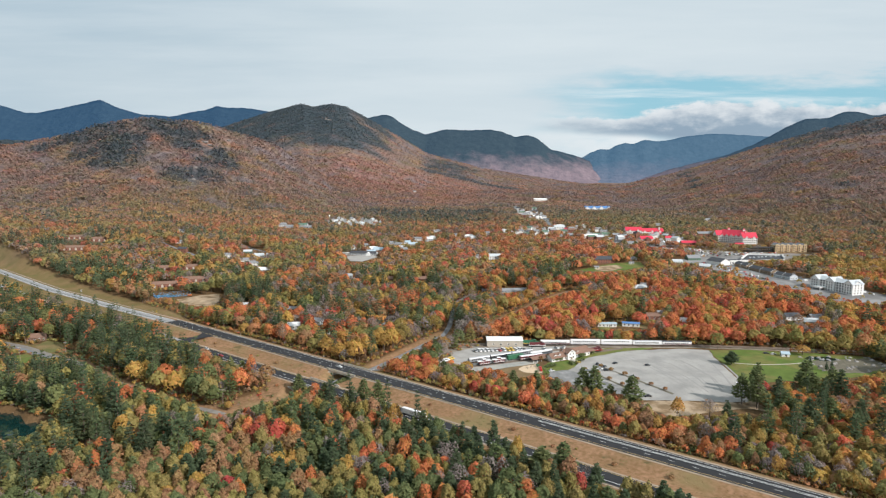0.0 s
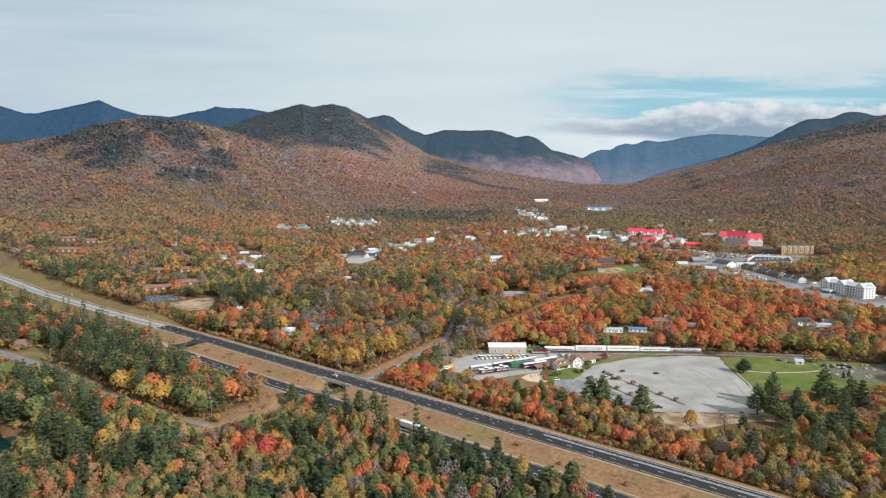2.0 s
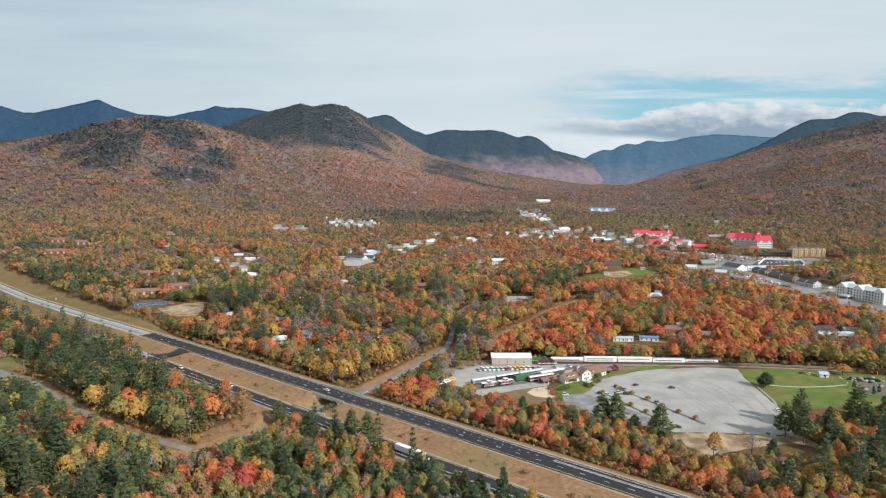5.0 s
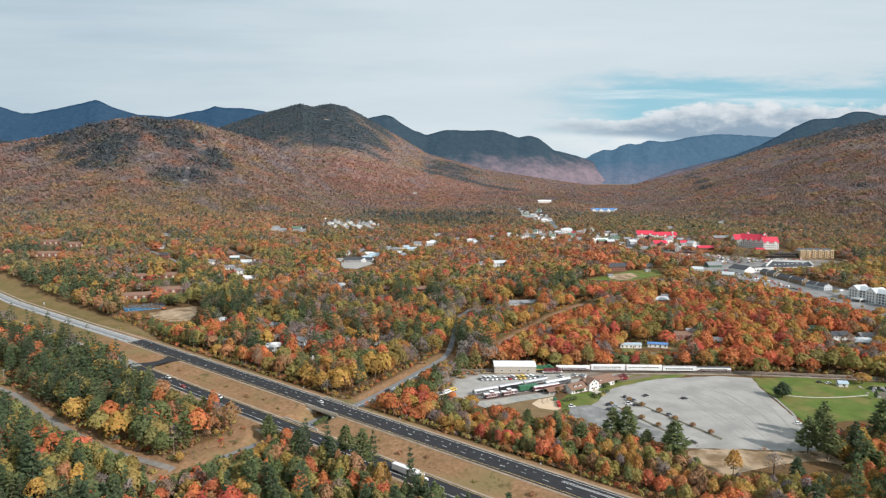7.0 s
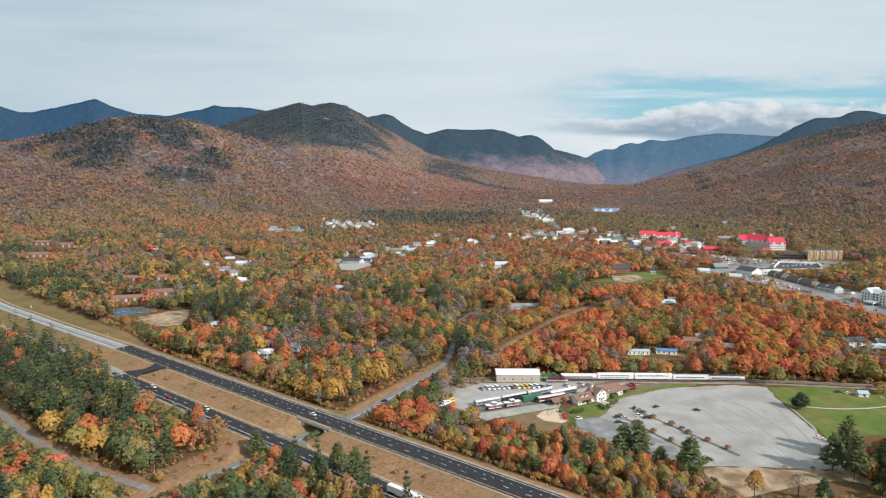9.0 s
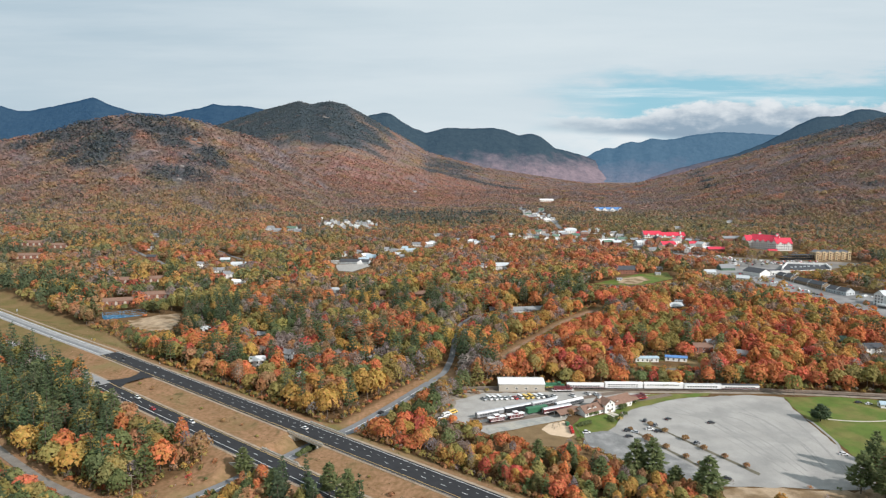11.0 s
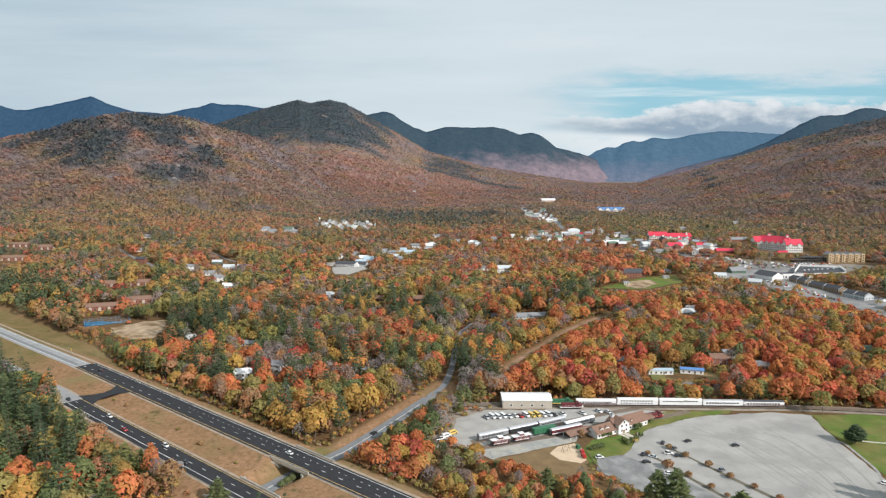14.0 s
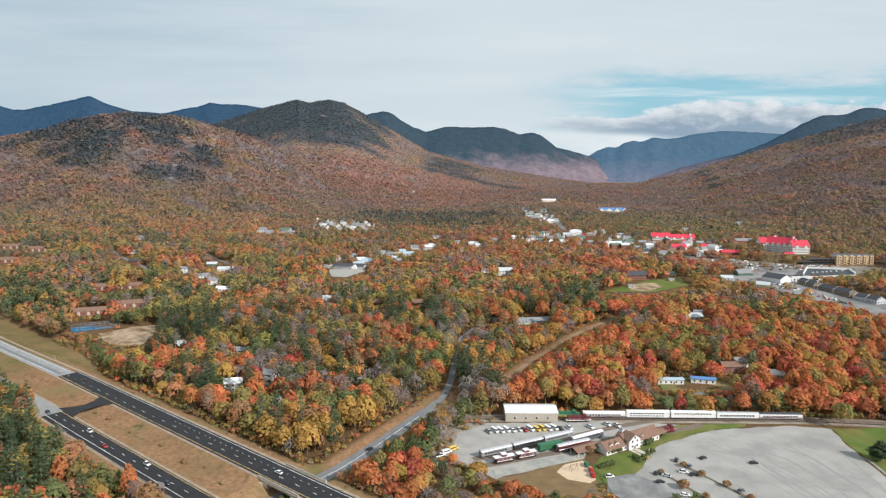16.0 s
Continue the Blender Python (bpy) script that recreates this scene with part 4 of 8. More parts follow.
def kind_weights(x, y):
    """How likely each sort of tree is at a place, in drifts."""
    n = len(x)
    dx, dy = x - EYE[0], y - EYE[1]
    r, az = np.hypot(dx, dy), np.degrees(np.arctan2(dx, dy))
    base = np.array([0.022, 0.15, 0.11, 0.10, 0.27, 0.21, 0.27, 0.135])
    size = (28, 40, 34, 46, 52, 60, 45, 50)
    w = np.stack([base[k] * np.exp(2.9 * wave(x, y, size[k], 2.0 * k + 1.5) + 0.6 * wave(x, y, 14, 3.0 * k)) for k in range(8)], 1)
    pines = np.clip(wave(x, y, 48, 7.0) * 2.2 - 0.1, 0, 1)
    # south of the highway: pines and birches
    south = sstep((near_y(x) - y) * 0.79, 5, 25)
    w[:, PINE] += south * (0.09 + 0.85 * sstep(-x, 130, 250))
    w[:, GREEN] += south * 0.42
    w[:, OLIVE] += south * 0.34
    w[:, GOLD] *= 1 - 0.5 * south
    w[:, RUST] *= 1 - 0.1 * south
    w[:, ORANGE] += south * 0.06
    w[:, BARE] *= 1 - 0.8 * south
    w[:, ORANGE] *= 1 - 0.5 * south
    w[:, RED] *= 1 - 0.5 * south
    # scattered pines among the maples west of the side road
    grove = sstep(x, -200, -120) * sstep(-x, -20, 40) * sstep(y, 560, 600) * sstep(-y, -800, -740)
    w[:, PINE] += grove * 0.16
    w[:, BARE] += grove * 0.16
    # maples behind the station and towards the town
    maple = sstep(x, 0, 110) * sstep(y, 540, 552) * sstep(-y, -880, -760)
    w[:, ORANGE] += maple * 0.9
    w[:, RED] += maple * 0.15
    w[:, PINE] *= 1 - 0.45 * maple
    w[:, GREEN] *= 1 - 0.3 * maple
    w[:, RUST] *= 1 - 0.6 * maple
    w[:, BARE] *= 1 - 0.4 * maple
    w[:, GOLD] += maple * 0.36
    w[:, OLIVE] += maple * 0.12
    bank = sstep(x, -60, 30) * sstep(-y, -548, -530) * (1 - south)
    w[:, ORANGE] += bank * 0.06
    w[:, GOLD] += bank * 0.24
    w[:, OLIVE] += bank * 0.46
    w[:, RUST] += bank * 0.16
    w[:, GREEN] += bank * 0.24
    w[:, PINE] *= 1 - 0.6 * bank
    w[:, BARE] *= 1 - 0.4 * bank
    # darker woods above the highway bend, thinner ones before the school
    bend = sstep(-x, 190, 300) * (1 - south) * sstep(-y, -1050, -900)
    w[:, PINE] += bend * 0.4
    w[:, GREEN] += bend * 0.3
    w[:, ORANGE] *= 1 - 0.65 * bend
    mid = np.exp(-(((x - 10) / 170) ** 2 + ((y - 870) / 190) ** 2) ** 2)
    w[:, PINE] += 0.05 * mid
    w[:, OLIVE] += mid * 0.16
    w[:, BARE] += mid * 0.12
    # maples round the town
    town = np.exp(-(((x - 190) / 260) ** 2 + ((y - 1260) / 330) ** 2) ** 2)
    w[:, ORANGE] += town * 0.55
    w[:, RED] += town * 0.14
    w[:, PINE] *= 1 - 0.6 * town
    # muted slopes
    far = sstep(r, 1450, 2300)
    for k in range(PINE):
        w[:, k] *= np.exp(far * 1.5 * wave(x, y, 120 + 11 * k, 1.3 * k + 0.4))
    w[:, RUST] += far * 0.45
    w[:, BARE] += far * 0.45
    w[:, PINE] *= 1 - 0.94 * far
    w[:, GREEN] *= 1 - 0.8 * far
    w[:, OLIVE] *= 1 - 0.55 * far
    thin_out = 1 - 0.4 * sstep(r, 800, 1000)
    w[:, PINE] *= thin_out
    w[:, GREEN] *= thin_out
    foot = np.exp(-((r - 1600 - 150 * wave(x, y, 200, 0.6)) / 430) ** 2)
    w[:, OLIVE] += foot * 0.28
    w[:, GOLD] += foot * 0.20
    w[:, GREEN] += foot * 0.12
    w[:, PINE] += foot * 0.16 * np.clip(0.5 + 1.6 * wave(x, y, 110, 4.4), 0, 2)
    w = w ** (1 + 0.35 * far[:, None])
    mass = sstep(-az + 2.2 * wave(x, y, 130, 1.7), 4.5, 9.5) * sstep(r + 220 * wave(x, y, 150, 2.2), 3250, 3700)
    w[:, PINE] += mass ** 2 * 40
    w[:, PINE] += sstep(az, 27, 30) * sstep(r, 2950, 3100) * 3
    valley = np.exp(-((az - 17) / 5.0) ** 2) * np.exp(-((r - 1600) / 260) ** 2)
    w[:, OLIVE] += valley * 2.4
    w[:, GREEN] += valley * 1.2
    for sx, sy, sr, sk in STANDS:
        near = np.exp(-(((x - sx) ** 2 + (y - sy) ** 2) / sr ** 2) ** 2)
        w[:, sk] += near * ((10 if sr < 40 else 6) if sy > 1950 and sk == PINE else (0.75 if sr > 210 else 1.0 if sr > 80 else 4))
    return w / w.sum(1, keepdims=True)


def mix_kinds(rng, x, y):
    """Which sort of tree stands where."""
    w = np.cumsum(kind_weights(x, y), 1)
    return np.minimum((rng.rand(len(x), 1) > w).sum(1), 7)


def grow(name, seed, r0, r1, density, cell, h0, h1, rad, cards, size, label, trunks=False, a=44, extra=None):
    rng = np.random.RandomState(seed)
    area = math.radians(2 * a) / 2 * (r1 * r1 - r0 * r0)
    x, y = scatter(rng, int(area * density), r0, r1, -a, a)
    x, y = thin(x, y, cell, rng)
    ok = free(x, y)
    if extra is not None:
        ok &= extra(x, y)
    if r1 > 2800:
        ok &= (np.hypot(x - EYE[0], y - EYE[1]) < 4280) | (np.degrees(np.arctan2(x - EYE[0], y - EYE[1])) > -6)
    x, y = x[ok], y[ok]
    kind = mix_kinds(rng, x, y)
    h = (h0 + (h1 - h0) * rng.beta(1.3, 1.3, len(x)) * 1.1) * np.where(kind == PINE, 1.62 if r1 < 1000 else 1.45 if r1 < 2800 else 1.1, 1.0)
    if r1 > 2800:
        h = h * np.where(np.hypot(x - EYE[0], y - EYE[1]) > 3150, 0.5, 1.0)
    rd = rng.uniform(0.72, 1.3, len(x)) * rad * np.where(kind == PINE, 1.0 if r1 < 400 or r1 > 1500 else 0.76, np.where(kind <= GOLD, 1.12, 0.98))
    # crowns at the road's edge are narrower
    if r1 < 1000:
        rd = np.where(free(x, y, 3.0), rd, rd * 0.78)
    low = (x > -40) & (x < 330) & (y < 470) & (y > far_y(x)) & (kind != PINE)
    h = np.where(low, h * 0.7, h)
    rd = np.where(low, rd * 0.8, rd)
    if r1 < 2800:
        cap = height_cap(x, y)
        ok = (cap > 2.2) & ((cap > 6) | (rng.rand(len(x)) < 0.6))
        x, y, kind, h, rd, cap = (q[ok] for q in (x, y, kind, h, rd, cap))
        rd = rd * np.clip(cap / h, 0.45, 1)
        h = np.minimum(h, cap)
        town, lot = inside(TOWN, x, y), inside(TOWN_LOT, x, y)
        ok = np.where(lot, rng.rand(len(x)) < 0.27, ~town | (rng.rand(len(x)) < 0.92))
        h = np.where(town, h * 0.85, np.where(lot, h * 0.5, h))
        rd = np.where(lot, rd * 0.5, rd)
        x, y, kind, h, rd = (q[ok] for q in (x, y, kind, h, rd))
    return forest(name, x, y, kind, h, rd, cards, size, label, seed + 50, trunks)

# ---- distant ranges ----


def far_mat(name, color, low, line, haze_glow):
    """Forested far slopes: broadleaf below, spruce above an uneven line, a bluish emission standing in for haze."""
    m, nt, b = shader(name)
    n, l = nt.nodes, nt.links
    geo = n.new("ShaderNodeNewGeometry")

    def tex(s, detail=10):
        t = n.new("ShaderNodeTexNoise")
        l.new(geo.outputs["Position"], t.inputs["Vector"])
        t.inputs["Scale"].default_value, t.inputs["Detail"].default_value = s, detail
        t.inputs["Roughness"].default_value = 0.65
        return t.outputs[0]

    def remap(v, a, c, lo=0.0, hi=1.0):
        r = n.new("ShaderNodeMapRange")
        l.new(v, r.inputs[0])
        for i, q in enumerate((a, c, lo, hi)):
            r.inputs[i + 1].default_value = q
        return r.outputs[0]

    xyz = n.new("ShaderNodeSeparateXYZ")
    l.new(geo.outputs["Position"], xyz.inputs[0])
    ad = n.new("ShaderNodeMath")
    l.new(xyz.outputs[2], ad.inputs[0])
    l.new(remap(tex(0.008), 0.3, 0.7, -55.0, 55.0), ad.inputs[1])
    mx = n.new("ShaderNodeMix")
    mx.data_type = "RGBA"
    l.new(remap(ad.outputs[0], line - 70, line + 70), mx.inputs[0])
    mx.inputs[6].default_value, mx.inputs[7].default_value = (*low, 1), (*color, 1)
    v = n.new("ShaderNodeVectorMath")
    v.operation = "SCALE"
    l.new(mx.outputs[2], v.inputs[0])
    l.new(remap(tex(0.03), 0.35, 0.65, 0.78, 1.22), v.inputs[3])
    l.new(v.outputs[0], b.inputs["Base Color"])
    b.inputs["Roughness"].default_value = 1.0
    b.inputs["Specular IOR Level"].default_value = 0.0
    # even blue emission over the slope in place of distance haze
    b.inputs["Emission Color"].default_value = (*haze_glow, 1)
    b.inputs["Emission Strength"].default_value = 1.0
    bp = n.new("ShaderNodeBump")
    bp.inputs["Strength"].default_value, bp.inputs["Distance"].default_value = 0.8, 30.0
    l.new(tex(0.012), bp.inputs["Height"])
    l.new(bp.outputs[0], b.inputs["Normal"])
    return m


def mountain_range(name, crest, far, deep, mat, label, seed, foot=20.0, jag=4.0):
    az = np.arange(crest[0][0], crest[0][-1], 0.12)
    e = np.interp(az, crest[0], crest[1])
    for _ in range(3):
        e[1:-1] = (e[:-2] + 2 * e[1:-1] + e[2:]) / 4
    rows = np.linspace(0, 1, 26)
    a = np.radians(az)[:, None]
    u = rows[None]
    rr = far / np.cos(a) - deep * (1 - u)
    x, y = EYE[0] + rr * np.sin(a), EYE[1] + rr * np.cos(a)
    top = EYE[2] + (e / np.cos(np.radians(az)))[:, None] * far + wave(x, y, 45, seed) * jag * 0.5 + wave(x, y, 19, seed + 1) * jag * 0.5
    z = foot + (top - foot) * u ** 1.25 + (wave(x, y, 210, seed) * 26 + wave(x, y, 70, seed + 2) * 14 + wave(x, y, 30, seed + 3) * 5) * u * (1 - u) * 2.4
    # the far side falls away
    x = np.concatenate([x, x[:, -1:] * 1.015], 1)
    y = np.concatenate([y, y[:, -1:] * 1.015], 1)
    z = np.concatenate([z, np.full((len(az), 1), foot)], 1)
    n, k = x.shape
    i = np.arange(n - 1)[:, None] * k + np.arange(k - 1)[None]
    f = np.stack([i, i + 1, i + k + 1, i + k], -1).reshape(-1, 4)
    ob = new(name, mesh_of(name, np.stack([x, y, z], -1).reshape(-1, 3), f, mat, smooth=True))
    return tagged(ob, label, "mountain", kind="structure")


# the last colour of each range is its painted haze
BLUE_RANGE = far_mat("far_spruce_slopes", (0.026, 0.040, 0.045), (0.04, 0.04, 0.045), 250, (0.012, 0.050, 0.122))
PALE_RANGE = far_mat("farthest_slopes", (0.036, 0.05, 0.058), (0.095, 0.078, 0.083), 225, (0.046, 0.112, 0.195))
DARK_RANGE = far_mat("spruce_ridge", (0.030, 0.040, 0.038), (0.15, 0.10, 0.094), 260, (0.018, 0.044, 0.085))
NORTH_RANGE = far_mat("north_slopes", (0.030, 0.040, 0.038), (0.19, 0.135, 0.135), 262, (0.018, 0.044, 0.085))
mountain_range("backdrop_range_west", ([-50, -42, -37, -35.7, -34.5, -33.6, -32.5, -30.2, -29.4, -28.3, -26.7, -24.1, -22.8, -21.5, -20.6, -20, -17.8, -16.2, -12], [0.06, 0.08, 0.098, 0.092, 0.0854, 0.0864, 0.092, 0.1042, 0.109, 0.0993, 0.0914, 0.0894, 0.0968, 0.101, 0.1076, 0.1062, 0.106, 0.1019, 0.08]), 4880, 900, BLUE_RANGE, "spruce mountains beyond the near hill, blue with added haze", 1.0)
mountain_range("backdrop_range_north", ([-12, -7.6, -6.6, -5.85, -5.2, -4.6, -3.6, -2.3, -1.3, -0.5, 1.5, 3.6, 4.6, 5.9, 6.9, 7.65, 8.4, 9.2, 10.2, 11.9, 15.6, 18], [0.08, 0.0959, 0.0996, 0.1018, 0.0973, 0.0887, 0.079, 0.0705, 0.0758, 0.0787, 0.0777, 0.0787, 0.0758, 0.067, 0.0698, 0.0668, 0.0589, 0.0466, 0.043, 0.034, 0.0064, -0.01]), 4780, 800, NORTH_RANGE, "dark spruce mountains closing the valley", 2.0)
mountain_range("backdrop_range_notch", ([9, 11.9, 12.6, 13.6, 14.3, 15, 15.7, 16.4, 17.3, 18.5, 19.6, 21, 22.7, 24, 25.6, 28, 32], [0.02, 0.0333, 0.041, 0.047, 0.0459, 0.0535, 0.056, 0.054, 0.0605, 0.0577, 0.0606, 0.0651, 0.0676, 0.0662, 0.0638, 0.0587, 0.05]), 4890, 700, PALE_RANGE, "farthest mountains in the notch, pale blue with added haze", 3.0)
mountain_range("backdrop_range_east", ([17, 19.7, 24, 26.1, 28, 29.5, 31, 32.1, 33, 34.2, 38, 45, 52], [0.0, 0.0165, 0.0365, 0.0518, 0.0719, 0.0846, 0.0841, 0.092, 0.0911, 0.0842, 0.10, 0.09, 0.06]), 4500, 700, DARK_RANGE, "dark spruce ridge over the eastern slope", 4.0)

# ---- building materials ----
WHITE_WALL = surface("white_clapboard", (0.74, 0.73, 0.70), 0.7, vary=0.05, scale=0.5)
PALE_WALL = surface("pale_grey_clapboard", (0.52, 0.55, 0.56), 0.7, vary=0.05)
TAN_WALL = surface("tan_sheet_metal", (0.47, 0.42, 0.35), 0.6, vary=0.06)
BRICK = surface("red_brown_brick", (0.26, 0.12, 0.085), 0.9, vary=0.15, fine_scale=6)
YELLOW_WALL = surface("yellow_sheathing", (0.58, 0.43, 0.26), 0.8, vary=0.07)
WHITE_ROOF = surface("white_metal_roof", (0.78, 0.78, 0.77), 0.45, vary=0.04)
GREY_ROOF = surface("grey_shingles", (0.25, 0.255, 0.26), 0.9, vary=0.12)
DARK_ROOF = surface("charcoal_shingles", (0.075, 0.078, 0.085), 0.85, vary=0.15)
BROWN_ROOF = surface("brown_shingles", (0.22, 0.135, 0.10), 0.9, vary=0.14, fine_scale=5)
RED_ROOF = surface("red_metal_roof", (0.62, 0.035, 0.07), 0.5, vary=0.08)
BLUE_ROOF = surface("blue_metal_roof", (0.10, 0.23, 0.48), 0.45, vary=0.08)
PALE_BLUE_ROOF = surface("pale_blue_roof", (0.38, 0.48, 0.54), 0.5, vary=0.07)
GREEN_ROOF = surface("green_shingles", (0.13, 0.20, 0.15), 0.85, vary=0.1)
GLASS = surface("window_glass", (0.03, 0.035, 0.04), 0.08, vary=0.05)
TRIM = surface("white_trim", (0.78, 0.77, 0.74), 0.6, vary=0.03)
WOOD = surface("weathered_wood", (0.25, 0.19, 0.135), 0.9, vary=0.2)
POLE_WOOD = surface("pole_wood", (0.33, 0.27, 0.21), 0.9, vary=0.15)
BLACK = surface("black_steel", (0.025, 0.025, 0.027), 0.55, vary=0.1)
TYRE = surface("tyre_rubber", (0.02, 0.02, 0.02), 0.9, vary=0.1)
MAROON = surface("maroon_paint", (0.12, 0.022, 0.026), 0.5, vary=0.1)
CAR_RED = surface("red_paint", (0.42, 0.03, 0.03), 0.35, vary=0.04)
BOX_GREEN = surface("green_paint", (0.035, 0.15, 0.075), 0.55, vary=0.1)
YELLOW_PAINT = surface("yellow_paint", (0.72, 0.50, 0.12), 0.45, vary=0.06)
BLUE_PAINT = surface("blue_paint", (0.10, 0.40, 0.70), 0.45, vary=0.05)
SILVER = surface("silver_roof_paint", (0.50, 0.51, 0.52), 0.45, 0.2, vary=0.08)
CAR_WHITE = surface("white_paint", (0.78, 0.78, 0.77), 0.3, vary=0.03)
CAR_BLACK = surface("black_paint", (0.028, 0.03, 0.034), 0.3, vary=0.05)
CAR_GREY = surface("grey_paint", (0.18, 0.19, 0.20), 0.35, 0.3, vary=0.04)
SHARED = {}


def shared_box(key, sx, sy, sz, mat):
    """A box mesh used by many alike pieces, its centre at the origin."""
    k = (key, round(sx, 2), round(sy, 2), round(sz, 2), mat.name)
    if k not in SHARED:
        bm = boxes((-sx / 2, sx / 2, -sy / 2, sy / 2, -sz / 2, sz / 2))
        me = bpy.data.meshes.new(key)
        bm.to_mesh(me)
        bm.free()
        me.materials.append(mat)
        SHARED[k] = me
    return SHARED[k]


def piece(name, me, parent, loc, rz=0.0):
    ob = new(name, me)
    ob.parent = parent
    ob.location = loc
    if rz:
        ob.rotation_euler = (0, 0, rz)
    return ob


def gable(w, d, h0, h1, bm=None, x0=0.0, y0=0.0):
    """Walls with gable ends along x."""
    bm = bm or bmesh.new()
    a, b = w / 2, d / 2
    prof = [(-b, h0[0]), (b, h0[0]), (b, h0[1]), (0, h1), (-b, h0[1])]
    v = [[bm.verts.new((x0 + sx * a, y0 + y, z)) for y, z in prof] for sx in (-1, 1)]
    for i in range(5):
        j = (i + 1) % 5
        bm.faces.new((v[0][i], v[0][j], v[1][j], v[1][i]))
    bm.faces.new(v[0][::-1])
    bm.faces.new(v[1])
    bmesh.ops.recalc_face_normals(bm, faces=bm.faces[:])
    return bm


def roof_slabs(w, d, h, rh, over=0.5, t=0.22, bm=None, x0=0.0, y0=0.0, m=None):
    """Two pitched slabs that meet at a ridge along x."""
    bm = bm or bmesh.new()
    m = m or Matrix()
    a = w / 2 + over
    b = d / 2 + over
    drop = over * rh / (d / 2)
    for s in (-1, 1):
        p = [(0, h + rh), (s * b, h - drop), (s * b, h - drop + t), (0, h + rh + t)]
        v = [[bm.verts.new(m @ Vector((x0 + sx * a, y0 + y, z))) for y, z in p] for sx in (-1, 1)]
        fs = [bm.faces.new((v[0][i], v[0][(i + 1) % 4], v[1][(i + 1) % 4], v[1][i])) for i in range(4)]
        fs += [bm.faces.new(v[0][::-1]), bm.faces.new(v[1])]
        bmesh.ops.recalc_face_normals(bm, faces=fs)
    return bm


def windows_on(parent, w, d, storeys, every=3.2, sides=True, back=False, z0=0.0, sill=1.0, floor=2.9, sz=(1.1, 1.4), x0=0.0, y0=0.0, mat=None, frames=True):
    """Windows as pieces just proud of the front wall and the ends."""
    g = mat or GLASS
    fw = shared_box("window", sz[0], 0.12, sz[1], g)
    tr = shared_box("window_frame", sz[0] + 0.28, 0.08, sz[1] + 0.28, TRIM)
    n = max(1, int(w / every))
    for s in range(storeys):
        z = z0 + s * floor + sill + sz[1] / 2
        for i in range(n):
            x = x0 + (i + 0.5) * w / n - w / 2
            win = piece("window", fw, parent, (x, y0 - d / 2 - 0.05, z))
            if frames:
                piece("window_frame", tr, win, (0, 0.02, 0))
        if sides:
            k = max(1, int(d / every))
            for i in range(k):
                y = y0 + (i + 0.5) * d / k - d / 2
                for sx in (-1, 1):
                    win = piece("window", fw, parent, (x0 + sx * (w / 2 + 0.05), y, z), math.pi / 2)


def house(x, y, rot, w, d, h, rh, wall, roof, label, storeys=1, chimney=True, spot=None, every=3.4, cat="house", name="house", group="", sink=0.0):
    HOUSE_SPOTS.append((x, y, spot if spot is not None else max(w, d) * 0.5 + 2.0))
    z = float(ground(x, y)) - sink
    t = thing(name, pose(x, y, z, 0, 0, rot), label, cat, group)
    part("wall", gable(w, d, (-1.0, h), h + rh), wall, t)
    part("roof", roof_slabs(w, d, h, rh), roof, t)
    windows_on(t, w, d, storeys, every, frames=y < 700, sides=y < 1300)
    part("door", boxes((w * 0.12 - 0.5, w * 0.12 + 0.5, -d / 2 - 0.09, -d / 2 + 0.05, 0.0, 2.1)), WOOD, t)
    if chimney:
        part("chimney", boxes((w * 0.22 - 0.4, w * 0.22 + 0.4, 0.2, 1.0, h + rh * 0.4, h + rh + 1.0)), BRICK, t)
    return t


# ---- engine shed and station ----


def engine_shed():
    t = thing("engine_shed", pose(48.8, 543.5, 0.05, 0, 0, 0.8), "tan sheet-metal shed with a bright white roof", "shed")
    w, d = 31.4, 15
    part("wall", gable(w, d, (-0.3, 5.3), 7.0), TAN_WALL, t)
    part("roof", roof_slabs(w, d, 5.3, 1.7, 0.4, 0.2), WHITE_ROOF, t, "bright white metal roof")
    fw = shared_box("window", 1.3, 0.12, 1.1, GLASS)
    for i in range(4):
        win = piece("window", fw, t, (-w / 2 + 5.5 + i * 6.6, -d / 2 - 0.04, 2.2))
        piece("window_frame", shared_box("window_frame", 1.7, 0.06, 1.5, TRIM), win, (0, 0.02, 0))
    part("sliding_door", boxes((-w / 2 - 0.12, -w / 2 + 0.05, -4, 4, 0, 4.6)), GREY_ROOF, t)
    ribs = shared_box("wall_rib", 0.14, 0.1, 5.2, TAN_WALL)
    for i in range(14):
        piece("wall_rib", ribs, t, (-w / 2 + 1.1 + i * 2.25, -d / 2 - 0.03, 2.6))


engine_shed()


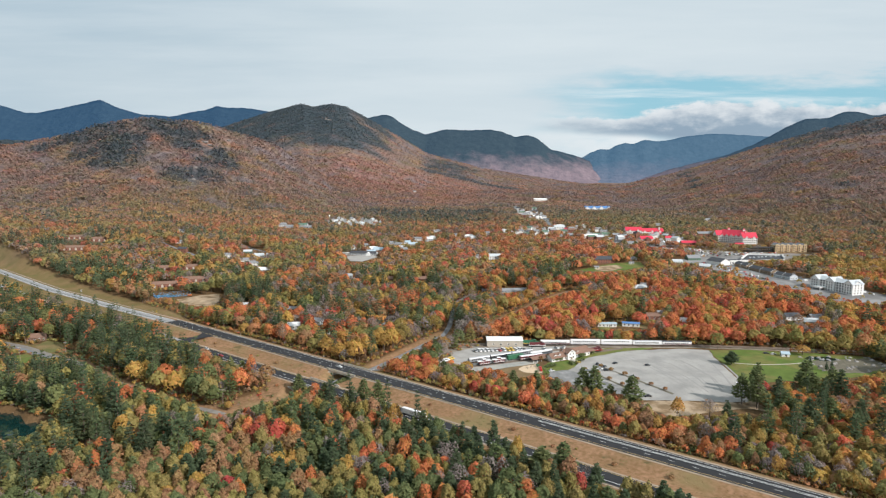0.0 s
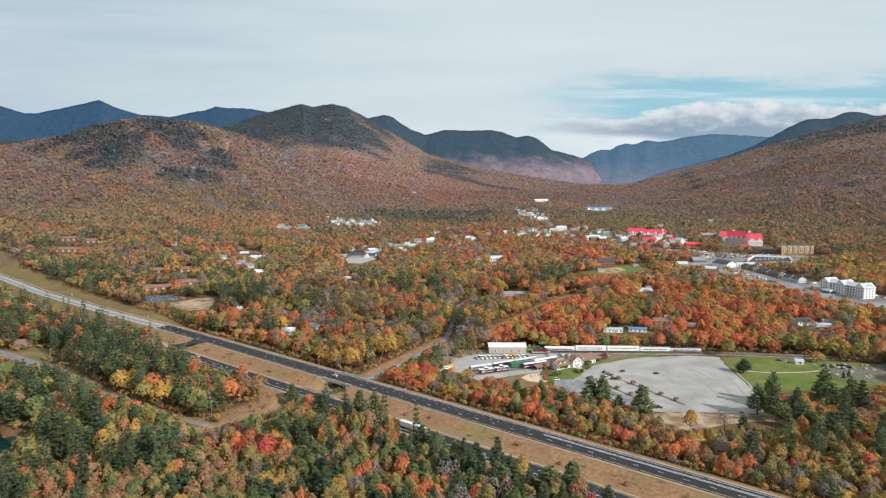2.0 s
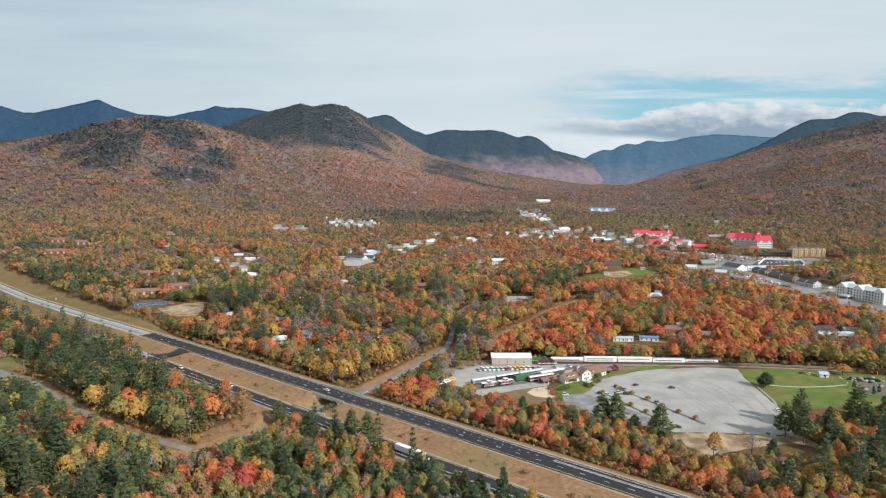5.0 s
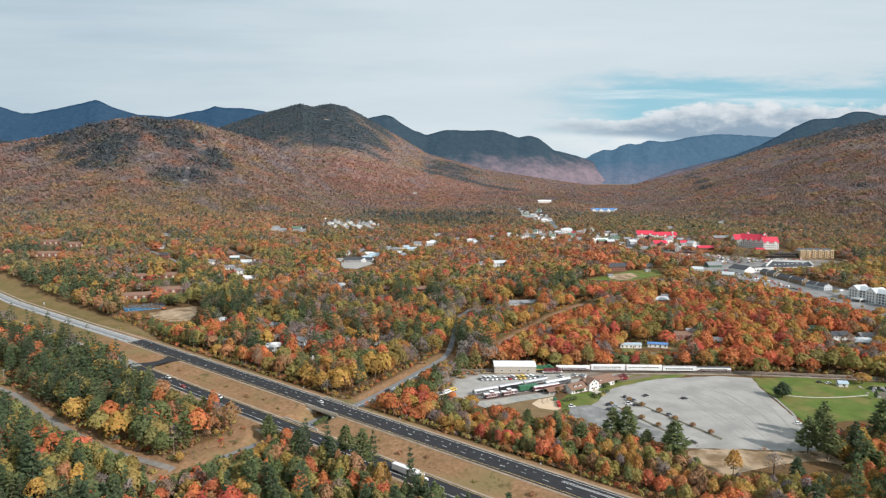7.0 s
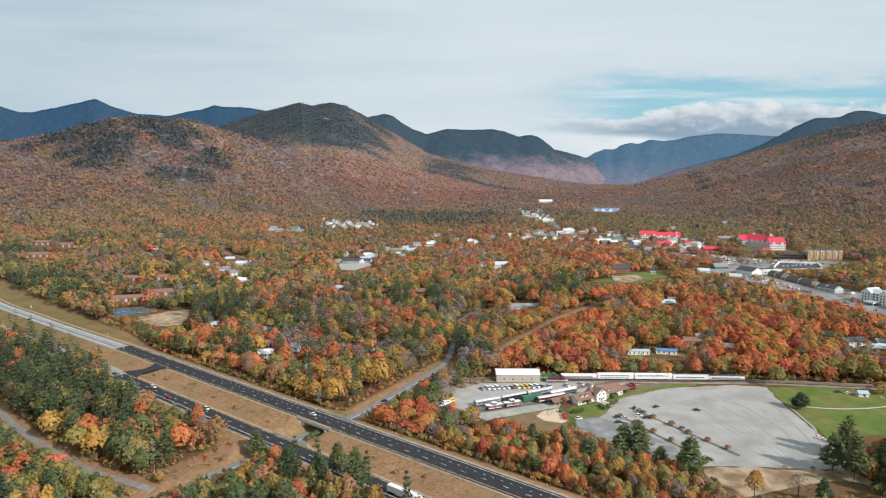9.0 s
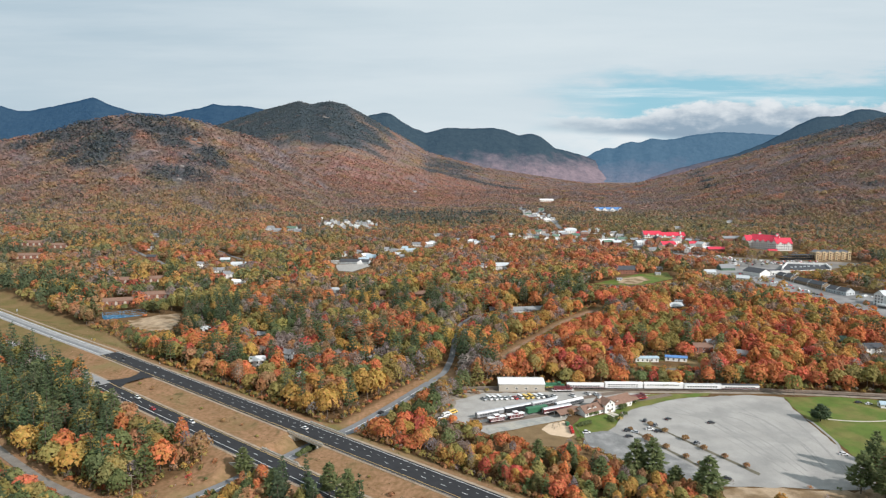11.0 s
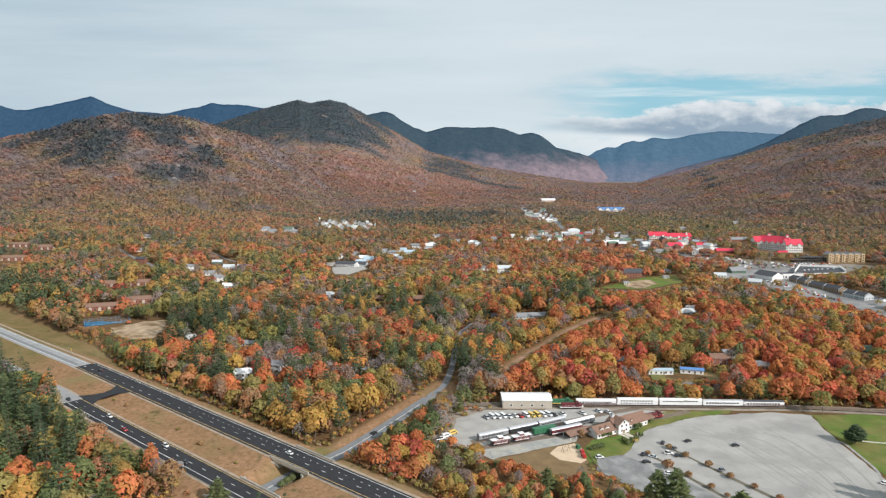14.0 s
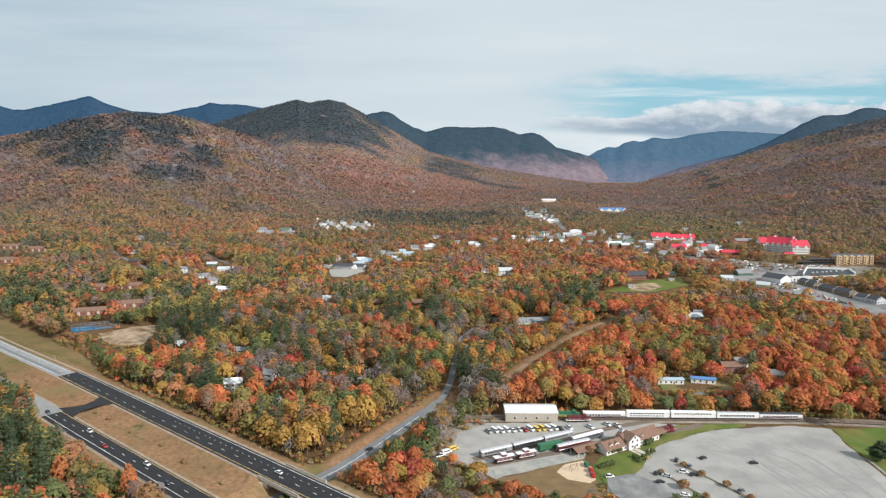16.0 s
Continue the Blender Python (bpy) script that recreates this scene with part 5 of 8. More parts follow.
def station():
    """Long white station with brown roofs, a front gable, dormers and a cupola."""
    t = thing("station_building", pose(95.5, 497.8, 0.1, 0, 0, 32) @ Matrix.Diagonal((1, 1, 0.84, 1)), "white clapboard railway station with brown shingle roofs", "station")
    blocks = ((-15, 0.5, 8.5, 3.6, 3.4), (0, 26, 9.5, 4.2, 4.2))
    for x0, x1, d, h, rh in blocks:
        w, c = x1 - x0, (x0 + x1) / 2
        part("wall", gable(w, d, (-0.3, h), h + rh, x0=c, y0=d / 2), WHITE_WALL, t)
        part("roof", roof_slabs(w, d, h, rh, 0.7, 0.25, x0=c, y0=d / 2), BROWN_ROOF, t)
        windows_on(t, w, d, 1, 3.0, x0=c, y0=d / 2, sides=False)
    # front gable
    turn = Matrix.Translation((4.6, 3.2, 0)) @ Matrix.Rotation(math.pi / 2, 4, "Z")
    part("front_gable", gable(9.2, 8.6, (-0.3, 6.6), 9.8), WHITE_WALL, t, "white gabled entrance front", m=turn)
    part("gable_roof", roof_slabs(9.2, 8.6, 6.6, 3.2, 0.6, 0.25), BROWN_ROOF, t, m=turn)
    for x, z in ((2.8, 2.0), (6.4, 2.0), (2.8, 5.2), (6.4, 5.2), (4.6, 7.6)):
        win = piece("window", shared_box("window", 1.1, 0.12, 1.5, GLASS), t, (x, -1.46, z))
        piece("window_frame", shared_box("window_frame", 1.4, 0.08, 1.8, TRIM), win, (0, 0.02, 0))
    part("entrance_door", boxes((3.8, 5.4, -1.5, -1.38, 0, 2.2)), WOOD, t)
    for x in (-10.5, -6.2, 13.5):
        part("dormer", gable(1.8, 3.0, (3.4, 5.4), 6.4), WHITE_WALL, t, m=Matrix.Translation((x, 2.0, 0)) @ Matrix.Rotation(math.pi / 2, 4, "Z"))
        piece("dormer_window", shared_box("window", 0.9, 0.12, 1.0, GLASS), t, (x, 1.06, 4.7))
        part("dormer_roof", roof_slabs(1.8, 3.0, 5.4, 1.0, 0.25, 0.12), BROWN_ROOF, t, m=Matrix.Translation((x, 2.0, 0)) @ Matrix.Rotation(math.pi / 2, 4, "Z"))
    cup = part("cupola", boxes((2.2, 4.4, 5.6, 7.8, 7.2, 10.3), bevel=0.05), WHITE_WALL, t)
    cap = bmesh.new()
    bmesh.ops.create_cone(cap, cap_ends=True, segments=4, radius1=1.9, radius2=0.1, depth=1.5, matrix=Matrix.Translation((3.3, 6.7, 11.0)) @ Matrix.Rotation(math.pi / 4, 4, "Z"))
    part("cupola_roof", cap, GREY_ROOF, cup)
    # platform canopy on posts, and the porch at the other end
    for x0, x1, cy in ((-30, -14, 9.5), (26, 33, 4.6)):
        part("canopy_roof", roof_slabs(x1 - x0, 7.5, 3.2, 1.7, 0.4, 0.2, x0=(x0 + x1) / 2, y0=cy), BROWN_ROOF, t)
        for x in np.arange(x0 + 1, x1, 4.0):
            for y in (cy - 3, cy + 3):
                piece("post", shared_box("post", 0.22, 0.22, 3.3, TRIM), t, (float(x), y, 1.6))
    part("path", boxes((3.0, 6.2, -9.0, -1.4, -0.1, 0.06)), CONCRETE, t, "pale concrete entrance path")


station()


def coach(m, label, body, roof, length=25.6, high=4.3, stripe=None, rows=((2.3, 0.8),), group="coaches on the main track", dome=False, name="passenger_coach"):
    """A railway coach: body with rounded shoulders, roof, windows, bogies with wheels."""
    t = thing(name, m, label, "railway coach", group)
    L = length / 2

    def tube(z0, z1, prof):
        bm = bmesh.new()
        v = [[bm.verts.new((sx * L, y, z)) for y, z in prof] for sx in (-1, 1)]
        n = len(prof)
        for i in range(n):
            bm.faces.new((v[0][i], v[0][(i + 1) % n], v[1][(i + 1) % n], v[1][i]))
        bm.faces.new(v[0][::-1])
        bm.faces.new(v[1])
        bmesh.ops.recalc_face_normals(bm, faces=bm.faces[:])
        return bm

    eave = high - 0.75
    part("body", tube(0, 0, [(-1.5, 1.0), (1.5, 1.0), (1.55, eave), (-1.55, eave)]), body, t)
    part("roof", tube(0, 0, [(-1.55, eave), (1.55, eave), (1.35, eave + 0.4), (0.8, high - 0.08), (0, high), (-0.8, high - 0.08), (-1.35, eave + 0.4)]), roof, t)
    if stripe:
        for y in (-1.56, 1.56):
            part("stripe", boxes((-L + 0.2, L - 0.2, y - 0.02, y + 0.02, 1.25, 1.75)), stripe, t)
    for z, hgt in rows:
        n = int((length - 4) / 1.75)
        me = shared_box("coach_window", 1.15, 0.06, hgt, GLASS)
        for i in range(n):
            for y in (-1.56, 1.56):
                piece("window", me, t, (-L + 2.6 + i * 1.75, y, z))
    part("underframe", boxes((-L + 0.3, L - 0.3, -1.2, 1.2, 0.75, 1.02), (-4, 4, -1.1, 1.1, 0.35, 0.8)), BLACK, t)
    for sx in (-1, 1):
        b = part("bogie", boxes((-1.5, 1.5, -1.15, -0.9, 0.35, 0.75), (-1.5, 1.5, 0.9, 1.15, 0.35, 0.75), (-0.3, 0.3, -1.0, 1.0, 0.4, 0.8)), BLACK, t, m=Matrix.Translation((sx * (L - 3.2), 0, 0)))
        for wx in (-1.1, 1.1):
            bm = bmesh.new()
            for y in (-0.72, 0.72):
                bmesh.ops.create_cone(bm, cap_ends=True, segments=12, radius1=0.45, radius2=0.45, depth=0.14, matrix=Matrix.Translation((wx, y, 0.45)) @ Matrix.Rotation(math.pi / 2, 4, "X"))
            bmesh.ops.create_cone(bm, cap_ends=True, segments=8, radius1=0.09, radius2=0.09, depth=1.5, matrix=Matrix.Translation((wx, 0, 0.45)) @ Matrix.Rotation(math.pi / 2, 4, "X"))
            part("wheelset", bm, STEEL, b)
        part("end_door", boxes((sx * L - 0.05, sx * L + 0.05, -0.5, 0.5, 1.1, 3.2)), GREY_ROOF, t)
    if dome:
        part("roof_vents", boxes(*[(x - 0.5, x + 0.5, -0.35, 0.35, high - 0.1, high + 0.18) for x in (-8, -4, 0, 4, 8)]), roof, t)
    return t


RAIL_Z = 0.75
coach(pose(93.6, 541.5, RAIL_Z), "white passenger coach with a maroon stripe and white roof", CAR_WHITE, WHITE_ROOF, stripe=MAROON)
coach(pose(120.1, 541.5, RAIL_Z), "tall white passenger coach with a double row of windows", CAR_WHITE, WHITE_ROOF, length=26, high=5.1, rows=((3.45, 0.65), (1.95, 0.5)))
coach(pose(147.6, 541.5, RAIL_Z), "tall white passenger coach with small upper windows", CAR_WHITE, WHITE_ROOF, length=27, high=5.0, rows=((3.4, 0.6),))
coach(pose(174.6, 541.5, RAIL_Z), "silver-white passenger coach with a dark row of windows", CAR_WHITE, SILVER, length=25.5, high=4.3, rows=((2.45, 0.95),), dome=True)
coach(pose(200.6, 541.4, RAIL_Z, 0, 0, -0.4), "white passenger coach with a dark partly replaced roof", CAR_WHITE, DARK_ROOF, length=25.5, high=4.3, stripe=MAROON)


def locomotive(m, label, paint, stripe, length=16.0, group="engines"):
    t = thing("locomotive", m, label, "locomotive", group)
    L = length / 2
    part("hood", boxes((-L + 1, L * 0.35, -1.1, 1.1, 1.4, 3.9), bevel=0.12), paint, t)
    part("nose", boxes((L * 0.62, L - 0.9, -1.1, 1.1, 1.4, 3.0), bevel=0.12), paint, t)
    cab = part("cab", boxes((L * 0.35, L * 0.62, -1.5, 1.5, 1.4, 4.5), bevel=0.1), paint, t)
    for y in (-1.52, 1.52):
        piece("window", shared_box("cab_window", 1.2, 0.06, 0.8, GLASS), cab, (L * 0.48, y, 3.6))
    part("walkway", boxes((-L, L, -1.5, 1.5, 1.15, 1.4)), stripe, t)
    part("handrail", boxes((-L, L, -1.47, -1.43, 2.2, 2.25), (-L, L, 1.43, 1.47, 2.2, 2.25), *[(x, x + 0.05, -1.47, -1.43, 1.4, 2.25) for x in np.arange(-L, L, 1.6)]), TRIM, t)
    part("fuel_tank", boxes((-2, 2, -1.2, 1.2, 0.4, 1.15), bevel=0.1), BLACK, t)
    for sx in (-1, 1):
        b = part("bogie", boxes((-1.7, 1.7, -1.2, 1.2, 0.35, 0.9)), BLACK, t, m=Matrix.Translation((sx * (L - 3), 0, 0)))
    part("exhaust", boxes((-1.2, -0.2, -0.3, 0.3, 3.85, 4.25)), BLACK, t)
    return t


locomotive(pose(71, 541.5, RAIL_Z), "green locomotive with a yellow stripe behind the shed", BOX_GREEN, YELLOW_PAINT, 18)
locomotive(pose(77, 536.2, 0.3, 0, 0, 4), "dark maroon locomotive in the yard", MAROON, TRIM, 15)
locomotive(pose(124, 520.5, 0.3, 0, 0, 24), "dark maroon switching locomotive behind the station", MAROON, CAR_RED, 14)
locomotive(pose(111, 514.8, 0.3, 0, 0, 26), "bright blue locomotive behind the station", BLUE_PAINT, CAR_WHITE, 12)


def caboose(m, label):
    t = thing("caboose", m, label, "caboose", "cabooses on the siding")
    part("body", boxes((-4.6, 4.6, -1.45, 1.45, 1.0, 3.3), bevel=0.06), MAROON, t)
    part("roof", boxes((-5.8, 5.8, -1.65, 1.65, 3.3, 3.5), bevel=0.05), WHITE_ROOF, t)
    c = part("cupola", boxes((-1.3, 1.3, -1.35, 1.35, 3.5, 4.6), bevel=0.05), MAROON, t)
    part("cupola_roof", boxes((-1.6, 1.6, -1.55, 1.55, 4.6, 4.75)), WHITE_ROOF, c)
    for x in (-3.2, -1.2, 1.2, 3.2):
        win = piece("window", shared_box("caboose_window", 0.7, 0.06, 0.8, GLASS), t, (x, -1.47, 2.4))
        piece("window_frame", shared_box("caboose_frame", 0.95, 0.04, 1.05, TRIM), win, (0, 0.02, 0))
    part("stripe", boxes((-4.6, 4.6, -1.475, -1.455, 1.25, 1.55)), TRIM, t)
    part("underframe", boxes((-5.8, 5.8, -1.3, 1.3, 0.8, 1.0)), BLACK, t)
    for sx in (-1, 1):
        part("end_railing", boxes((sx * 5.75 - 0.04, sx * 5.75 + 0.04, -1.4, 1.4, 1.9, 2.0), *[(sx * 5.75 - 0.04, sx * 5.75 + 0.04, y, y + 0.06, 1.0, 3.3) for y in (-1.4, -0.5, 0.5, 1.34)]), BLACK, t)
        part("bogie", boxes((sx * 3.6 - 1.2, sx * 3.6 + 1.2, -1.1, 1.1, 0.2, 0.8)), BLACK, t)
    return t


caboose(pose(27.6, 481.2, 0.25, 0, 0, 22.5), "maroon caboose with white roof and cupola")
caboose(pose(39.6, 486.4, 0.25, 0, 0, 22.5), "maroon caboose with white roof beside a green boxcar")


def boxcar(m, label, paint, length=14.5):
    t = thing("boxcar", m, label, "boxcar")
    L = length / 2
    part("body", boxes((-L, L, -1.5, 1.5, 1.0, 4.0), bevel=0.05), paint, t)
    part("roof", boxes((-L - 0.1, L + 0.1, -1.6, 1.6, 4.0, 4.2), bevel=0.06), paint, t)
    part("sliding_door", boxes((-1.3, 1.3, -1.6, -1.49, 1.1, 3.8)), paint, t)
    for i in range(10):
        x = -L + 0.5 + i * (length - 1) / 9
        piece("rib", shared_box("boxcar_rib", 0.12, 0.1, 2.9, paint), t, (x, -1.54, 2.5))
    for sx in (-1, 1):
        part("bogie", boxes((sx * (L - 2.3) - 1.3, sx * (L - 2.3) + 1.3, -1.1, 1.1, 0.2, 0.9)), BLACK, t)
    return t


boxcar(pose(53.8, 496.6, 0.25, 0, 0, 24), "green boxcar on the siding", BOX_GREEN)
G2 = "coaches on the sidings"
coach(pose(66.5, 498.2, 0.25, 0, 0, 26), "maroon open-sided coach with a pale roof", MAROON, SILVER, length=21, high=4.2, stripe=TRIM, group=G2)
coach(pose(24.0, 490.2, 0.25, 0, 0, 27), "grey-roofed old coach on the back siding", GREY_ROOF, SILVER, length=19, high=4.1, group=G2)
coach(pose(42.0, 499.6, 0.25, 0, 0, 28), "grey-roofed old coach on the back siding", BLACK, SILVER, length=19.5, high=4.1, group=G2)
coach(pose(60.0, 509.4, 0.25, 0, 0, 29), "grey-roofed old coach on the back siding", GREY_ROOF, SILVER, length=19.5, high=4.1, group=G2)
coach(pose(76.5, 509.5, 0.25, 0, 0, 30), "silver-roofed coach standing behind the station canopy", CAR_GREY, WHITE_ROOF, length=22, high=4.1, group=G2)


def rail_track(pts, z, label, name):
    t = strip(name, pts, 5.0, z - 0.02, surface("ballast", (0.21, 0.165, 0.13), 0.95, vary=0.2, fine_scale=3), label, category="railway", step=4)
    for off in (-0.72, 0.72):
        strip("rail", pts, 0.16, z + 0.16, surface("rail_steel", (0.16, 0.12, 0.10), 0.5, 0.6, vary=0.1), parent=t, offset=off, step=4)
    return t


rail_track(RAIL, RAIL_Z - 0.05, "main railway track on brown ballast", "railway_main")
rail_track([(16, 476.5), (46, 489), (58, 493.5), (76, 502.5), (100, 517), (122, 520), (150, 533)], 0.2, "front siding track", "railway_siding_front")
rail_track([(12, 484), (50, 503.8), (70, 514.8), (98, 529), (120, 538)], 0.2, "back siding track", "railway_siding_back")

strip("lawn_path", [(229, 491), (240, 488), (252, 487), (270, 489), (286, 493)], 1.5, 0.15, CONCRETE, "narrow pale path across the lawn", category="path", step=3)
strip("station_path", [(96, 499), (99.5, 494.5), (102, 490), (104.5, 487)], 1.8, 0.16, CONCRETE, "pale path from the station door to the lot", category="path", step=2)
# platform beside the cabooses
patch("platform", [(22, 464), (70, 486), (74, 495), (60, 490), (44, 484), (20, 473.5)], 0.2, surface("platform_asphalt", (0.30, 0.305, 0.285), 0.9, vary=0.12, scale=0.25, fine_scale=2.0, second=(0.40, 0.38, 0.33), second_scale=0.1), "grey asphalt platform beside the cabooses", "platform", wobble=0.1)


# ---- vehicles ----


def wheels(t, xs, y, r, w=0.22):
    k = ("wheel", r, w)
    if k not in SHARED:
        bm = bmesh.new()
        bmesh.ops.create_cone(bm, cap_ends=True, segments=12, radius1=r, radius2=r, depth=w, matrix=Matrix.Rotation(math.pi / 2, 4, "X"))
        me = bpy.data.meshes.new("wheel")
        bm.to_mesh(me)
        bm.free()
        me.materials.append(TYRE)
        SHARED[k] = me
    for x in xs:
        for s in (-1, 1):
            piece("wheel", SHARED[k], t, (x, s * y, r))


def side_shape(prof, w, taper=0.0, bevel=0.08):
    """A body from a side profile, drawn in a little towards the top."""
    bm = bmesh.new()
    top = max(z for _, z in prof)
    low = min(z for _, z in prof)
    rows = []
    for s in (-1, 1):
        rows.append([bm.verts.new((x, s * (w / 2 - taper * (z - low) / (top - low)), z)) for x, z in prof])
    n = len(prof)
    for i in range(n):
        bm.faces.new((rows[0][i], rows[0][(i + 1) % n], rows[1][(i + 1) % n], rows[1][i]))
    bm.faces.new(rows[0][::-1])
    bm.faces.new(rows[1])
    bmesh.ops.recalc_face_normals(bm, faces=bm.faces[:])
    if bevel:
        bmesh.ops.bevel(bm, geom=bm.edges[:], offset=bevel, segments=2, affect="EDGES", profile=0.5)
    return bm


CAR_PROTO = {}


def car(x, y, z, rot, paint, label, cat="car", style="sedan", group="parked cars"):
    k = (paint.name, style)
    m = pose(x, y, z, 0, 0, rot)
    if k in CAR_PROTO:
        c = copy_thing(CAR_PROTO[k], m)
        return tagged(c, label, cat, group)
    t = thing("car" if style in ("sedan", "suv") else style, m, label, cat, group)
    if style in ("sedan", "suv"):
        hi = 1.45 if style == "sedan" else 1.75
        part("body", side_shape([(-2.25, 0.3), (2.25, 0.3), (2.25, 0.7), (1.2, 0.9), (-1.7, 0.95), (-2.25, 0.85)], 1.82), paint, t)
        part("cabin", side_shape([(-1.9, 0.88), (1.25, 0.85), (0.55, hi), (-1.35, hi)], 1.66, 0.2, 0.05), GLASS, t)
        part("roof_panel", boxes((-1.3, 0.5, -0.66, 0.66, hi - 0.02, hi + 0.04), bevel=0.02), paint, t)
        wheels(t, (-1.4, 1.4), 0.82, 0.33)
        part("headlights", boxes((2.2, 2.27, -0.8, -0.45, 0.62, 0.76), (2.2, 2.27, 0.45, 0.8, 0.62, 0.76)), TRIM, t)
        part("tail_lights", boxes((-2.28, -2.2, -0.82, -0.5, 0.7, 0.85), (-2.28, -2.2, 0.5, 0.82, 0.7, 0.85)), CAR_RED, t)
    elif style == "pickup_truck":
        part("body", side_shape([(-2.8, 0.45), (2.8, 0.45), (2.8, 1.05), (1.4, 1.15), (-2.8, 1.15)], 1.95), paint, t)
        part("cabin", side_shape([(-0.6, 1.1), (1.5, 1.1), (0.9, 1.85), (-0.4, 1.85)], 1.8, 0.15, 0.05), GLASS, t)
        part("roof_panel", boxes((-0.4, 0.85, -0.75, 0.75, 1.83, 1.9), bevel=0.02), paint, t)
        part("load_bed", boxes((-2.7, -0.7, -0.85, 0.85, 1.12, 1.17)), BLACK, t)
        wheels(t, (-1.8, 1.8), 0.88, 0.4)
    else:
        part("body", side_shape([(-3.0, 0.4), (3.0, 0.4), (3.0, 1.15), (2.3, 1.3), (1.7, 2.35), (-3.0, 2.4)], 2.05, 0.1), paint, t)
        part("windscreen", side_shape([(1.78, 2.2), (2.3, 1.35), (2.36, 1.4), (1.86, 2.25)], 1.8, 0, 0), GLASS, t)
        part("window_band", boxes((-2.5, 1.6, -1.03, 1.03, 1.45, 2.0)), GLASS, t)
        wheels(t, (-1.9, 1.9), 0.92, 0.4)
    CAR_PROTO[k] = t
    return t


LOTZ = 0.12
CARS = [
    (103, 469.5, 20, CAR_BLACK, "suv"), (106.6, 467.4, 150, PALE_WALL, "sedan"), (101.5, 461.2, 10, CAR_BLACK, "sedan"),
    (116.5, 471.6, -8, CAR_WHITE, "suv"), (120.4, 468.6, 12, CAR_BLACK, "suv"), (125.6, 471.5, 40, CAR_GREY, "sedan"),
    (117.6, 484.6, 60, CAR_BLACK, "suv"), (121.6, 477.6, 50, CAR_GREY, "suv"), (132.6, 487.6, 30, CAR_BLACK, "sedan"),
    (156.6, 482.4, 8, CAR_BLACK, "sedan"), (136.4, 452.8, 35, CAR_GREY, "suv"), (108.8, 448.6, -10, CAR_WHITE, "sedan"),
    (134.4, 411.2, 4, CAR_BLACK, "pickup_truck"), (209.6, 440.4, -12, CAR_WHITE, "sedan"), (78.4, 466.0, 8, CAR_WHITE, "suv"), (112.5, 420.5, 70, CAR_BLACK, "sedan"),
]
WORD = {CAR_BLACK.name: "black", CAR_WHITE.name: "white", CAR_GREY.name: "dark grey", PALE_WALL.name: "pale grey", CAR_RED.name: "red", YELLOW_PAINT.name: "yellow", SILVER.name: "silver", BLUE_PAINT.name: "blue"}
for x, y, rot, paint, style in CARS:
    what = {"suv": "sport utility car", "sedan": "saloon car", "pickup_truck": "pickup truck"}[style]
    car(x, y, LOTZ, rot, paint, "%s %s parked on the gravel lot" % (WORD[paint.name], what), "car", style)
for i, paint in enumerate((SILVER, CAR_WHITE, CAR_WHITE, CAR_WHITE, CAR_WHITE, CAR_WHITE, CAR_RED, CAR_WHITE, YELLOW_PAINT, YELLOW_PAINT, CAR_WHITE, CAR_WHITE, CAR_BLACK)):
    f = i / 12
    style = "van" if i in (1, 2, 3, 7, 8, 9, 10, 11) else "pickup_truck"
    car(22 + 42 * f, 519.0 + 5.5 * f + (0.8 if i % 2 else 0), 0.1, -62 + 4 * (i % 3), paint, "%s %s parked in the row before the shed" % (WORD[paint.name], "van" if style == "van" else "pickup truck"), "van" if style == "van" else "truck", style, "row of vehicles before the shed")
for x, y, rot, paint, style in ((-2.2, 491.0, 35, CAR_WHITE, "van"), (1.5, 495.2, 40, YELLOW_PAINT, "van"), (-5.5, 487.0, 30, CAR_WHITE, "pickup_truck")):
    car(x, y, 0.1, rot, paint, "%s %s parked at the border of the yard" % (WORD[paint.name], "van" if style == "van" else "pickup truck"), "van" if style == "van" else "truck", style, "yard trucks")
    OPEN_SPOTS.append((x, y, 4.0, 0.5))
    HOUSE_SPOTS.append((x, y, 4.0))
for x, y, rot in ((69.5, 525.5, -60), (82, 527, -55), (93, 531, -58), (98.5, 529.5, -62)):
    car(x, y, 0.1, rot, CAR_WHITE, "white pickup truck standing in the station yard", "truck", "pickup_truck", "yard trucks")
for x, y, rot, paint in ((268, 519.0, 5, CAR_BLACK), (273, 516.5, 8, CAR_WHITE), (326, 521.5, -12, CAR_RED)):
    car(x, y, 0.13, rot, paint, "%s saloon car parked on the grass near the track" % WORD[paint.name], "car", "sedan")
HW = "traffic on the highway"
for x, lane, paint, style in ((-149.7, 1.8, CAR_WHITE, "suv"), (-201, 1.8, CAR_WHITE, "suv"), (-181.9, -1.9, CAR_RED, "sedan"), (-131, -1.9, CAR_BLACK, "sedan"), (-242, -1.9, CAR_BLACK, "suv")):
    car(x, float(near_y(x)) + lane / 0.79, DECK + 0.03, -37.3, paint, "%s car driving on the near carriageway" % WORD[paint.name], "car", style, HW)
for x, lane, paint in ((-82.5, 1.9, CAR_WHITE), (-255, 1.9, CAR_BLACK)):
    car(x, float(far_y(x)) + lane / 0.79, DECK + 0.03, 142.5, paint, "%s car driving on the far carriageway" % WORD[paint.name], "car", "sedan", HW)
for x, y, rot, paint in ((10.8, 738, 80, CAR_RED), (13.0, 746, 72, CAR_BLACK), (18.0, 758, 62, CAR_BLACK), (27.0, 770.5, 45, CAR_WHITE)):
    car(x, y, float(ground(x, y)) + 0.32, rot, paint, "%s car parked along the forest lane" % WORD[paint.name], "car", "suv", "cars along the lane")
car(-44, 497, -0.92, 60, CAR_BLACK, "black car on the side road", "car", "sedan", HW)


